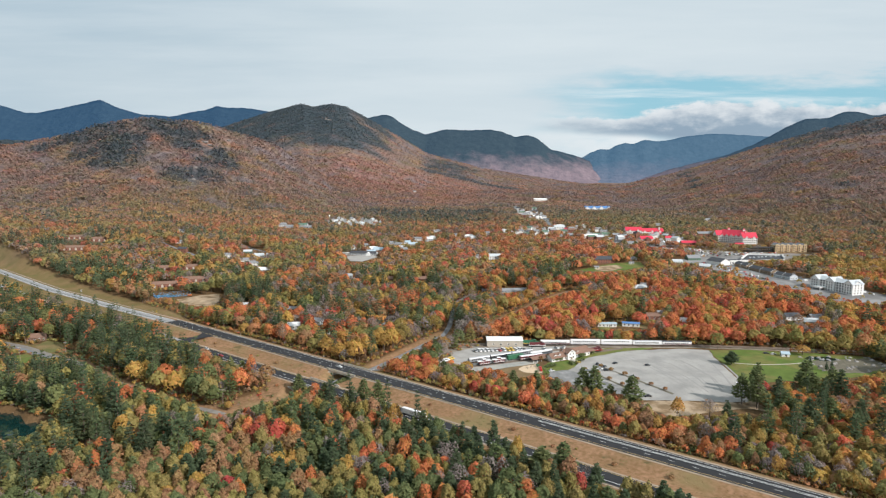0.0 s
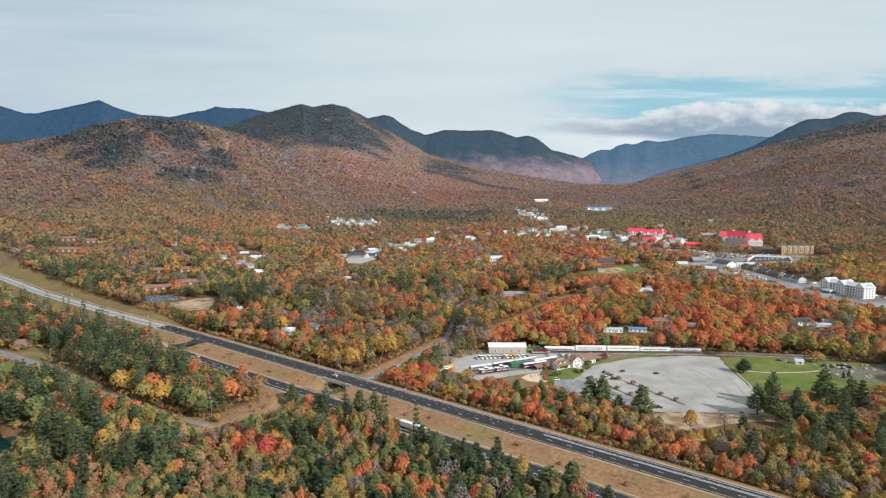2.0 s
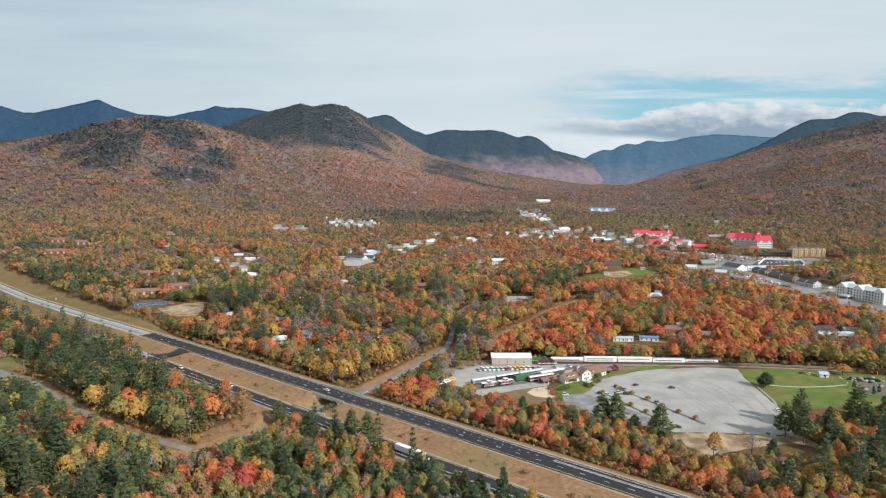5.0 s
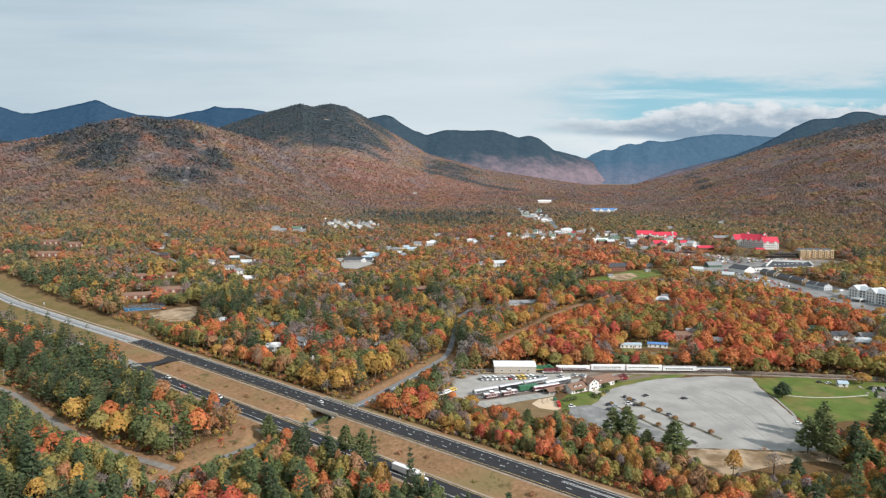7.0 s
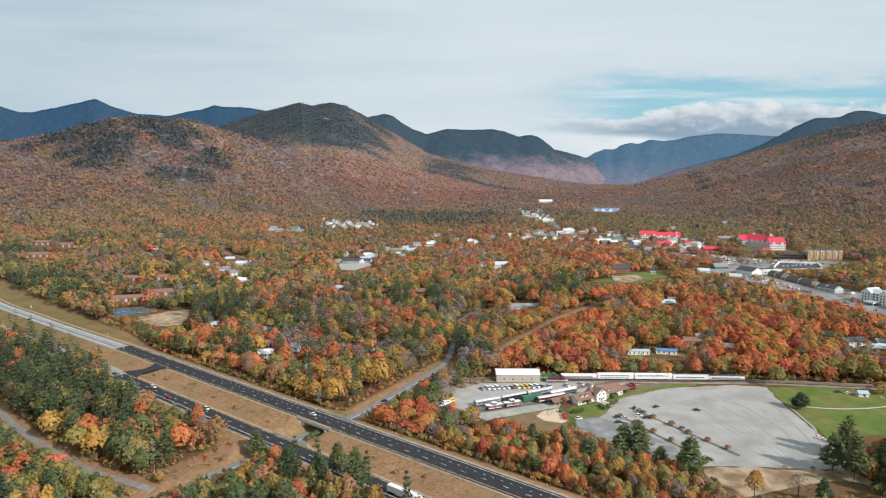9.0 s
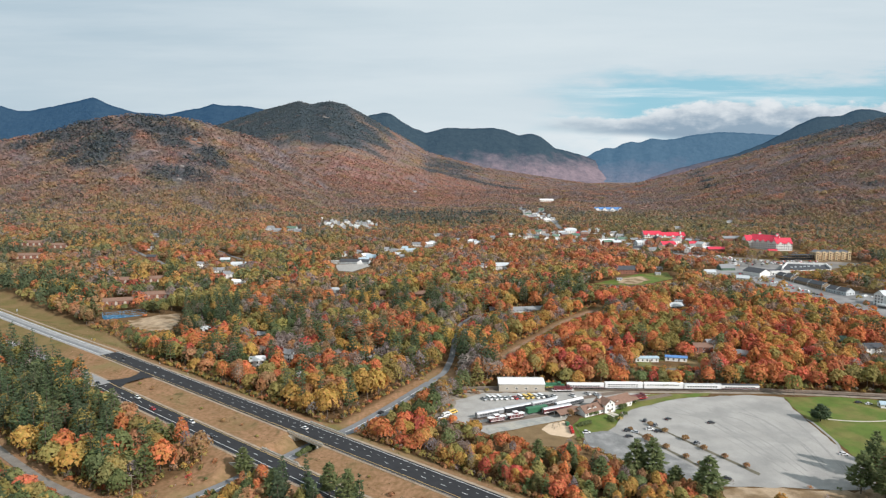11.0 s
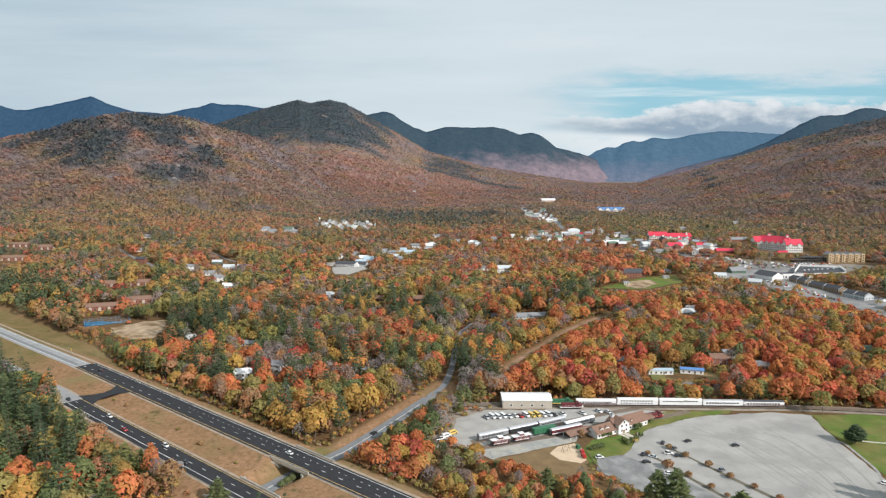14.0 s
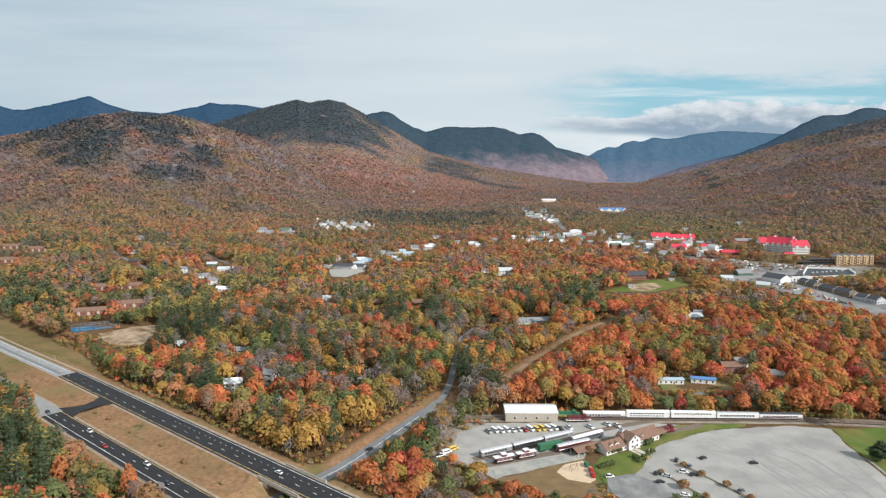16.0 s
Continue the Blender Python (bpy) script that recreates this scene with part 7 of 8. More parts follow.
# houses: place, turn, size, walls and roof
W, G, B = WHITE_WALL, PALE_WALL, BRICK
HOUSES = [
    (-498, 1138, 10, 13, 8, W, GREY_ROOF), (-456, 1056, -8, 15, 8, B, DARK_ROOF), (-330, 990, 12, 16, 9, W, GREY_ROOF), (-318, 1040, 6, 22, 10, W, PALE_WALL),
    (-370, 1104, -10, 16, 9, B, BROWN_ROOF), (-350, 1072, 8, 14, 8, GREEN_ROOF, PALE_WALL), (-367, 1018, 15, 14, 8, W, GREY_ROOF), (-301, 952, 10, 15, 9, W, GREY_ROOF), (-276, 914, -6, 17, 9, W, WHITE_ROOF),
    (-139, 1100, 5, 16, 10, W, PALE_BLUE_ROOF), (-114, 1222, 20, 14, 10, G, GREY_ROOF), (-100, 1208, -15, 13, 9, W, GREY_ROOF), (-87, 1240, 5, 16, 9, W, PALE_BLUE_ROOF), (-42, 1272, 0, 15, 10, G, WHITE_ROOF),
    (13, 1357, 10, 14, 9, W, GREY_ROOF), (41, 1336, -8, 17, 10, W, WHITE_ROOF), (73, 1032, 6, 26, 12, W, PALE_WALL), (49, 1050, 0, 14, 9, W, GREY_ROOF), (-83, 858, -10, 15, 9, BROWN_ROOF, BROWN_ROOF),
    (-150, 588, 14, 12, 8, W, WHITE_ROOF), (-131, 608, -20, 11, 8, G, GREY_ROOF), (246, 992, 6, 32, 14, B, DARK_ROOF), (301, 1020, 0, 10, 7, W, GREY_ROOF), (241, 788, 8, 18, 10, G, PALE_WALL), (254, 801, -12, 13, 9, W, GREY_ROOF),
    (218, 634, 10, 10, 8, W, GREY_ROOF), (232, 612, -5, 13, 8, G, WHITE_ROOF), (344, 622, 5, 15, 9, W, DARK_ROOF), (358, 612, -8, 14, 9, W, PALE_WALL), (374, 630, 0, 14, 9, G, GREY_ROOF), (338, 656, 8, 15, 9, GREEN_ROOF, GREEN_ROOF), (206, 622, 0, 15, 8, B, BROWN_ROOF), (287, 617, 12, 9, 7, W, GREY_ROOF),
    (234, 1985, 0, 14, 10, W, GREY_ROOF), (222, 1935, 20, 13, 9, W, GREY_ROOF), (240, 1905, 0, 16, 10, W, WHITE_ROOF), (230, 1858, 10, 15, 10, G, GREY_ROOF), (252, 1850, -10, 13, 9, W, GREY_ROOF), (246, 1788, 0, 17, 10, W, WHITE_ROOF), (262, 1745, 15, 13, 9, W, GREY_ROOF), (244, 1712, 0, 14, 9, W, WHITE_ROOF), (258, 1678, -10, 16, 10, W, GREY_ROOF),
    (155, 1381, 0, 15, 9, W, GREY_ROOF), (172, 1392, 20, 13, 8, W, DARK_ROOF), (191, 1384, -10, 14, 9, W, GREY_ROOF), (256, 1462, 5, 24, 13, W, PALE_WALL), (272, 1436, -12, 15, 10, W, RED_ROOF), (262, 1338, 0, 18, 12, W, GREY_ROOF), (290, 1290, 4, 30, 14, W, WHITE_ROOF), (318, 1342, 8, 22, 12, G, GREEN_ROOF), (338, 1352, -6, 18, 12, W, GREEN_ROOF), (352, 1322, 0, 15, 10, BROWN_ROOF, GREY_ROOF), (331, 1224, 8, 22, 12, W, DARK_ROOF), (350, 1205, -8, 16, 10, W, GREY_ROOF),
    (-396, 1462, 14, 24, 12, G, GREY_ROOF), (-374, 1452, 5, 22, 12, G, GREY_ROOF), (-352, 1480, -8, 26, 12, G, GREEN_ROOF), (-332, 1470, 0, 20, 11, G, GREY_ROOF),
    (-159, 1190, 5, 14, 9, W, GREY_ROOF), (-141, 1145, 12, 16, 10, W, WHITE_ROOF), (-128, 1128, -4, 22, 12, W, PALE_BLUE_ROOF), (-178, 1150, 20, 11, 8, W, GREY_ROOF), (-72, 1212, 6, 18, 9, G, PALE_BLUE_ROOF), (-72, 1294, 40, 11, 9, W, GREY_ROOF), (-62, 1274, -10, 15, 9, W, GREY_ROOF), (-34, 1294, 8, 15, 9, W, PALE_WALL), (-89, 1164, 10, 13, 9, BROWN_ROOF, PALE_WALL), (-82, 1142, 35, 11, 9, W, GREY_ROOF), (-38, 1428, 70, 10, 9, W, GREY_ROOF), (-26, 1437, 0, 12, 8, W, GREY_ROOF), (70, 1680, 70, 10, 9, W, DARK_ROOF), (-37, 858, 0, 15, 9, BROWN_ROOF, BROWN_ROOF), (-141, 874, 12, 13, 8, W, PALE_WALL), (21, 1255, 0, 13, 9, W, GREY_ROOF), (49, 1312, 20, 13, 9, W, PALE_WALL), (82, 1352, -8, 15, 9, W, GREY_ROOF), (118, 1672, 60, 11, 9, W, GREY_ROOF), (122, 1381, 15, 14, 9, W, PALE_WALL), (100, 1420, 40, 12, 9, W, GREY_ROOF), (214, 1438, 60, 13, 10, W, GREY_ROOF), (237, 1456, 0, 16, 10, W, PALE_WALL), (268, 1512, 10, 18, 10, W, WHITE_ROOF), (346, 1402, 0, 16, 10, W, GREY_ROOF),
    (-153, 2700, 0, 16, 9, W, GREY_ROOF), (-560, 1290, 10, 14, 9, W, GREY_ROOF), (600, 1330, 0, 30, 12, B, GREY_ROOF), (548, 1345, 5, 34, 12, B, GREY_ROOF), (700, 1700, 0, 20, 10, W, GREY_ROOF), (520, 1560, 0, 18, 10, W, GREY_ROOF),
]
NAMEW = {WHITE_WALL.name: "white", PALE_WALL.name: "pale grey", BRICK.name: "brick", GREEN_ROOF.name: "green", BROWN_ROOF.name: "brown timber"}
NAMER = {GREY_ROOF.name: "grey shingle roof", DARK_ROOF.name: "charcoal roof", WHITE_ROOF.name: "white metal roof", PALE_WALL.name: "pale grey roof", PALE_BLUE_ROOF.name: "pale blue roof", BROWN_ROOF.name: "brown roof", GREEN_ROOF.name: "green roof", RED_ROOF.name: "red roof"}
for x, y, rot, w, d, wall, roof in HOUSES:
    tall = 2 if (w < 16 and (int(x) + int(y)) % 3 == 0) or w > 22 else 1
    h = 2.9 * tall + 0.3
    house(x, y, rot, w, d, h, d * 0.33, wall, roof, "%s house with a %s among autumn trees" % (NAMEW[wall.name], NAMER[roof.name]), tall, w < 20, group="houses of the valley", every=4.0)
# a long low house and cabins among the trees, shelters at the playing field
house(80, 778, 10, 40, 11, 2.0, 2.8, PALE_WALL, GREY_ROOF, "long white house with a low grey roof above the lane", 1, False, spot=18)
for x, y, rot, w, d, wall, roof, what in ((46, 784, 0, 9, 7, WHITE_WALL, GREY_ROOF, "small white house at the bend of the lane"), (-234, 698, 15, 10, 7, WHITE_WALL, PALE_WALL, "small white cabin among pines"), (-176, 680, -8, 15, 7, PALE_WALL, GREY_ROOF, "low grey-roofed cabin among maples"), (-91, 642, 20, 6, 5, WHITE_WALL, WHITE_ROOF, "small white shed in the wood"), (-77, 634, -15, 7, 5, WHITE_WALL, GREY_ROOF, "small white cabin in the wood"), (-64, 608, 10, 7, 5, PALE_WALL, PALE_WALL, "small grey cabin in the wood"), (132, 626, 40, 9, 7, PALE_WALL, GREY_ROOF, "small grey house near the mobile homes"), (-115, 564, 12, 8, 5, WHITE_WALL, WHITE_ROOF, "small white shed near the highway")):
    house(x, y, rot, w, d, 2.8, d * 0.3, wall, roof, what, 1, False, every=3.0, spot=max(w, d) * 0.5)
for x, y, rot in ((286, 979, 5), (221, 935, 10)):
    house(x, y, rot, 7, 5, 2.6, 1.3, WHITE_WALL, GREY_ROOF, "small grey-roofed shelter beside the playing field", 1, False, spot=4, name="shelter", cat="shelter")
# bare granite on the hills
GRANITE = surface("pale_granite", (0.30, 0.275, 0.255), 0.85, vary=0.25, scale=0.12)


def ledge(x, y, lx, ly, h, rot, seed):
    rng = random.Random(seed)
    bm = bmesh.new()
    bmesh.ops.create_icosphere(bm, subdivisions=3, radius=1.0)
    for v in bm.verts:
        k = 0.75 + 0.5 * rng.random()
        v.co = Vector((v.co.x * lx * k, v.co.y * ly * k, v.co.z * h * k)) * 0.75
    t = thing("rock_ledge", pose(x, y, float(ground(x, y)) + 1.5, 0, 0, rot), "pale bare granite ledge on the wooded hill", "rock", "granite ledges")
    part("rock", bm, GRANITE, t)
    HOUSE_SPOTS.append((x, y, max(lx, ly) * 0.9))


for i, row in enumerate(((-925, 2372, 20, 9, 6, -30), (-903, 2356, 16, 8, 5, -35), (-850, 2088, 10, 6, 5, 0), (-806, 1962, 12, 6, 5, -20), (-872, 2474, 12, 6, 5, -40), (-775, 3942, 11, 7, 5, 20), (-758, 3926, 14, 6, 4, 35), (-741, 3912, 7, 5, 4, 10))):
    ledge(*row, i)
house(-372, 548, 25, 15, 9, 3.4, 3.0, BROWN_ROOF, BROWN_ROOF, "brown timber house at the end of a drive", 1, True)
# a close of small white gabled houses
rng = random.Random(23)
for i in range(22):
    x, y = -312 + i * 6.2 + rng.uniform(-2, 2), 1580 + (i * 7) % 5 * 26 + rng.uniform(-8, 8)
    house(x, y, rng.choice((0, 90, 80, 10)), 9.0, 8, 5.2, 3.8, rng.choice((WHITE_WALL, PALE_WALL)), rng.choice((PALE_WALL, BROWN_ROOF, GREY_ROOF)), "white gabled house in a close of alike houses", 2, False, group="houses of the close", every=3.6, spot=6.5)
house(-330, 1700, 80, 10, 8, 6, 3.5, WHITE_WALL, WHITE_ROOF, "tall white gabled house above the close", 2, False)
rng = random.Random(77)
placed = [(a, c) for a, c, *_ in HOUSES]
TOWN_WALLS = (WHITE_WALL, WHITE_WALL, WHITE_WALL, PALE_WALL, BRICK)
TOWN_ROOFS = (GREY_ROOF, GREY_ROOF, DARK_ROOF, PALE_WALL, GREEN_ROOF, BROWN_ROOF)
count = 0
while count < 62:
    hx, hy = rng.uniform(130, 490), rng.uniform(1180, 1500)
    if count >= 48:
        hx, hy = rng.uniform(205, 275), rng.uniform(1660, 2050)
    elif not bool(inside(TOWN, np.array([hx]), np.array([hy]))[0]):
        continue
    if min(math.hypot(hx - a, (hy - c) * 0.7) for a, c in placed) < 15:
        continue
    placed.append((hx, hy))
    wall, roof = rng.choice(TOWN_WALLS), rng.choice(TOWN_ROOFS)
    w, d, tall = rng.uniform(11, 19), rng.uniform(8, 11), rng.choice((1, 2, 2, 3))
    house(hx, hy, rng.uniform(-25, 25) + rng.choice((0, 90)), w, d, 2.9 * tall + 0.3, d * 0.36, wall, roof, "%s town house with a %s" % (NAMEW[wall.name], NAMER[roof.name]), tall, True, group="houses of the town", every=4.2, spot=max(w, d) * 0.42)
    count += 1
# mobile homes with pale blue roofs
for x, y, rot, w, roof in ((153, 598, 2, 18, PALE_BLUE_ROOF), (177, 600, -12, 16, BLUE_ROOF)):
    house(x, y, rot, w, 6, 3.2, 0.9, WHITE_WALL, roof, "white mobile home with a blue metal roof", 1, False, spot=11, name="mobile_home", cat="house")
# brick terraces
for x, y, rot, w in ((-372, 806, 20, 36), (-343, 838, 20, 32), (-388, 920, 14, 34), (-424, 915, 10, 24), (-634, 1036, 12, 50), (-634, 1116, 8, 40), (-684, 1128, 8, 44)):
    t = house(x, y, rot, w, 10, 4.6, 3.0, BRICK, BROWN_ROOF, "long brick terrace with a brown shingle roof", 1, False, every=3.6, name="terrace", cat="terrace", group="brick terraces", spot=w * 0.42)
    for i in range(int(w / 9)):
        g = Matrix.Translation(((i + 0.5) * 9 - w / 2, -4.6, 0)) @ Matrix.Rotation(math.pi / 2, 4, "Z")
        part("entrance_gable", gable(2.4, 2.6, (0, 3.2), 4.4), TAN_WALL, t, m=g)

# fenced sports court
t = thing("tennis_court", pose(-343, 757, float(ground(-343, 757)), 0, 0, 32), "blue tennis court behind a high mesh fence", "tennis court")
part("court", boxes((-20, 20, -9, 9, -0.6, 0.1)), surface("court_blue", (0.035, 0.11, 0.19), 0.8), t)
part("court_lines", boxes((-16, 16, -6, -5.8, 0.1, 0.13), (-16, 16, 5.8, 6, 0.1, 0.13), (-16, -15.8, -6, 6, 0.1, 0.13), (15.8, 16, -6, 6, 0.1, 0.13), (-0.1, 0.1, -6, 6, 0.1, 0.13)), PAINT_W, t)
for i in range(11):
    for y in (-9, 9):
        piece("fence_post", shared_box("fence_post", 0.12, 0.12, 3.2, BLUE_PAINT), t, (-20 + i * 4, y, 1.6))
for z in (0.25, 1.65, 3.15):
    for y in (-9, 9):
        piece("fence_rail", shared_box("fence_rail", 40, 0.1, 0.1, BLUE_PAINT), t, (0, y, z))
    for x in (-20, 20):
        piece("fence_rail", shared_box("fence_rail", 0.1, 18, 0.1, BLUE_PAINT), t, (x, 0, z))
part("net", boxes((-0.04, 0.04, -6.2, 6.2, 0.1, 1.05)), BLACK, t)
HOUSE_SPOTS.append((-343, 752, 24))
# cars in the town's lots
rng = random.Random(8)
FAR_CARS = {}
for i in range(230):
    u, v = rng.random(), rng.random()
    ax, ay = ((430 + 80 * u, 1066 + 14 * int(4 * v)), (402 + 34 * u, 950 - 100 * u + 18 * int(3 * v)), (490 + 90 * u, 1078 + 12 * int(3 * v)), (390 + 70 * u, 1130 + 12 * int(3 * v)), (480 + 40 * u, 850 - 90 * u + 20 * v), (340 + 110 * u, 1190 + 50 * v))[i % 6]
    paint = rng.choice((CAR_WHITE, CAR_BLACK, CAR_GREY, CAR_RED, CAR_WHITE, PALE_WALL, CAR_WHITE))
    m = pose(ax, ay, float(ground(ax, ay)) + 0.05, 0, 0, rng.choice((5, 95, 50)))
    if paint.name in FAR_CARS:
        copy_thing(FAR_CARS[paint.name], m)
        continue
    t = thing("car", m, "%s car parked in the town" % WORD[paint.name], "car", "cars parked in town")
    part("body", side_shape([(-2.25, 0.1), (2.25, 0.1), (2.25, 0.8), (1.2, 0.95), (-2.25, 0.95)], 1.82), paint, t)
    part("cabin", side_shape([(-1.9, 0.9), (1.25, 0.9), (0.55, 1.6), (-1.35, 1.6)], 1.7, 0.2, 0.05), paint, t)
    FAR_CARS[paint.name] = t

# ---- play area and garden ----
t = thing("swing_frame", pose(62, 473, 0.14, 0, 0, 30), "wooden swing frame standing on the sand", "swing")
for sx in (-2.2, 2.2):
    for sy in (-1, 1):
        part("leg", cyl(0.09, 0, 3.2, 6, m=Matrix.Translation((sx, sy * 1.1, 0)) @ Matrix.Rotation(sy * 0.34, 4, "X")), WOOD, t)
part("crossbeam", boxes((-2.5, 2.5, -0.1, 0.1, 2.95, 3.15)), WOOD, t)
for x in (-1.2, 0, 1.2):
    sw = part("swing_seat", boxes((x - 0.25, x + 0.25, -0.12, 0.12, 0.5, 0.55)), BLACK, t)
    part("chains", boxes((x - 0.24, x - 0.21, -0.015, 0.015, 0.55, 2.95), (x + 0.21, x + 0.24, -0.015, 0.015, 0.55, 2.95)), STEEL, sw)
for i, (x, y, paint) in enumerate(((69.5, 477.5, BOX_GREEN), (70.4, 471.5, CAR_RED), (70.2, 466.5, CAR_RED))):
    t = thing("play_train_car", pose(x, y, 0.14, 0, 0, 96), "small %s wooden play train car beside the sand" % ("green" if i == 0 else "red"), "play equipment", "play train")
    part("body", boxes((-2, 2, -0.8, 0.8, 0.4, 1.6), bevel=0.05), paint, t)
    part("cab", boxes((-1.8, -0.4, -0.7, 0.7, 1.6, 2.4), bevel=0.05), paint, t)
    wheels(t, (-1.2, 1.2), 0.75, 0.4)
t = thing("wooden_fence", pose(0, 0, 0), "low wooden fence along the brown field", "fence")
for i in range(16):
    f = i / 15
    piece("post", shared_box("fence_post", 0.16, 0.16, 1.2, WOOD), t, (73.5 + 3 * f, 474 - 34 * f, 0.6))
bm = bmesh.new()
for z in (0.45, 0.95):
    bmesh.ops.create_cube(bm, size=1, matrix=Matrix.Translation((75, 457, z)) @ Matrix.Rotation(math.atan2(-34, 3), 4, "Z") @ Matrix.Diagonal((34.2, 0.06, 0.14, 1)))
part("rails", bm, WOOD, t)
house(280, 512, -10, 6, 5, 2.6, 1.4, WHITE_WALL, PALE_BLUE_ROOF, "small white hut with a pale blue roof on the lawn", 1, False, spot=4, name="hut", cat="hut")
patch("garden_bed", [(286, 476), (296, 500), (345, 506), (350, 487), (322, 468), (300, 466)], 0.17, PLANT_SOIL, "dark planted garden bed round the pool", "garden", wobble=1.5)
patch("garden_pool", [(292, 505), (300, 512), (316, 509), (320, 501), (306, 497)], 0.21, WATER, "dark garden pool ringed with rocks", "water", wobble=0.5)
rng = random.Random(5)
ROCK = surface("grey_rock", (0.30, 0.28, 0.26), 0.9, vary=0.25, scale=1.0)
for i in range(54):
    x, y = rng.uniform(288, 348), rng.uniform(470, 510)
    s = rng.uniform(0.7, 2.0)
    bm = bmesh.new()
    bmesh.ops.create_icosphere(bm, subdivisions=2, radius=s)
    for v in bm.verts:
        v.co *= 1 + 0.35 * noise.noise(v.co * 1.3 / s + Vector((i * 7.0, 0, 0)))
        v.co.z *= 0.6
    ob = part("rock", bm, ROCK, None, m=Matrix.Translation((x, y, 0.2)))
    tagged(ob, "rough grey garden rock", "rock", "garden rocks")

build_ground()

# ---- single trees nearest the flight, and the forest behind them ----
TREE_KINDS = {
    PINE: ("pine_tree", "tall dark green pine in mixed forest"), GREEN: ("green_tree", "green-leaved broad tree in the forest"), ORANGE: ("maple_tree", "orange autumn maple in mixed forest"), RED: ("red_maple_tree", "red autumn maple in mixed forest"),
    GOLD: ("birch_tree", "golden yellow birch tree in autumn"), OLIVE: ("olive_tree_crown", "yellow-green aspen in autumn leaf"), RUST: ("oak_tree", "rust-brown oak in mixed autumn forest"), BARE: ("bare_tree", "nearly leafless grey-brown forest tree"),
}
TREE_NAMES = {OLIVE: "aspen_tree"}
TREE_PROTOS = {}


def trunk_mesh(rng, conifer, bare):
    """A tapered trunk with limbs, for a tree one unit high and one unit in radius (scaled with it)."""
    bm = bmesh.new()

    def limb(a, b, r0, r1):
        d = b - a
        m = Matrix.Translation((a + b) / 2) @ d.to_track_quat("Z", "Y").to_matrix().to_4x4()
        bmesh.ops.create_cone(bm, cap_ends=False, segments=5, radius1=r0, radius2=r1, depth=d.length, matrix=m)

    limb(Vector((0, 0, -0.5)), Vector((0, 0, 7)), 0.26, 0.17)
    limb(Vector((0, 0, 7)), Vector((0.1, 0.1, 14.5 if conifer else 12)), 0.17, 0.04)
    for i in range(4 if conifer else 9):
        a = rng.uniform(0, 6.28)
        z = rng.uniform(4, 10)
        reach = 1.6 if conifer else rng.uniform(1.8, 3.2)
        s = Vector((0, 0, z))
        e = s + Vector((math.cos(a) * reach, math.sin(a) * reach, 0.4 if conifer else rng.uniform(1.2, 2.8)))
        limb(s, e, 0.09, 0.025)
        if bare:
            for k in range(3):
                q = s.lerp(e, 0.4 + 0.25 * k)
                limb(q, q + Vector((rng.uniform(-1, 1), rng.uniform(-1, 1), rng.uniform(0.6, 1.6))), 0.04, 0.012)
    me = bpy.data.meshes.new("trunk")
    bm.to_mesh(me)
    bm.free()
    me.materials.append(BARK)
    return me


def tree(kind, variant, x, y, h, rad, label=None, z=None):
    """A single tree: trunk with limbs, crown of leaf clumps. h and rad scale a 15 m by 4 m form."""
    k = (kind, variant)
    m = pose(x, y, float(ground(x, y)) if z is None else z, 0, 0, (x * 37 + y * 91) % 360) @ Matrix.Diagonal((rad / 4.0, rad / 4.0, h / 15.0, 1))
    if k in TREE_PROTOS:
        t = copy_thing(TREE_PROTOS[k], m)
    else:
        rs = np.random.RandomState(100 + kind * 10 + variant)
        name = TREE_NAMES.get(kind, TREE_KINDS[kind][0])
        t = thing(name, m, TREE_KINDS[kind][1], "tree", name.replace("_", " ") + "s")
        conifer = kind == PINE or (kind == GREEN and variant == 0)
        new_trunk = new("trunk", trunk_mesh(random.Random(kind * 7 + variant), conifer, kind == BARE))
        new_trunk.parent = t
        n = {PINE: 900, BARE: 320}.get(kind, 700)
        p, d = crown_points(rs, n, conifer)
        p = p * np.array([4.0, 4.0, 15.0])
        tint = TINTS[[kind] * n] * rs.uniform(0.85, 1.15, (n, 1))
        v, f = leaf_cards(rs, p, d, np.full(n, (0.76 if not conifer else 0.9) if kind != BARE else 0.5), needle=np.full(n, conifer))
        crown = new("crown", mesh_of("crown", v, f, LEAF_OB, tint))
        crown.parent = t
        TREE_PROTOS[k] = t
    if label:
        tagged(t, label)
    return t


NEAR_R = 248


def single_trees():
    rng = np.random.RandomState(21)
    x, y = scatter(rng, 3000, 172, NEAR_R, -50, 50)
    x, y = thin(x, y, 5.3, rng)
    ok = free(x, y)
    x, y = x[ok], y[ok]
    cap = height_cap(x, y)
    x, y, cap = x[cap > 4], y[cap > 4], cap[cap > 4]
    kind = mix_kinds(rng, x, y)
    for i in range(len(x)):
        k = int(kind[i])
        tree(k, int(rng.randint(3)), float(x[i]), float(y[i]), min(cap[i], rng.uniform(12, 18) * (1.12 if k == PINE else 1)), rng.uniform(3.2, 5.2))


single_trees()
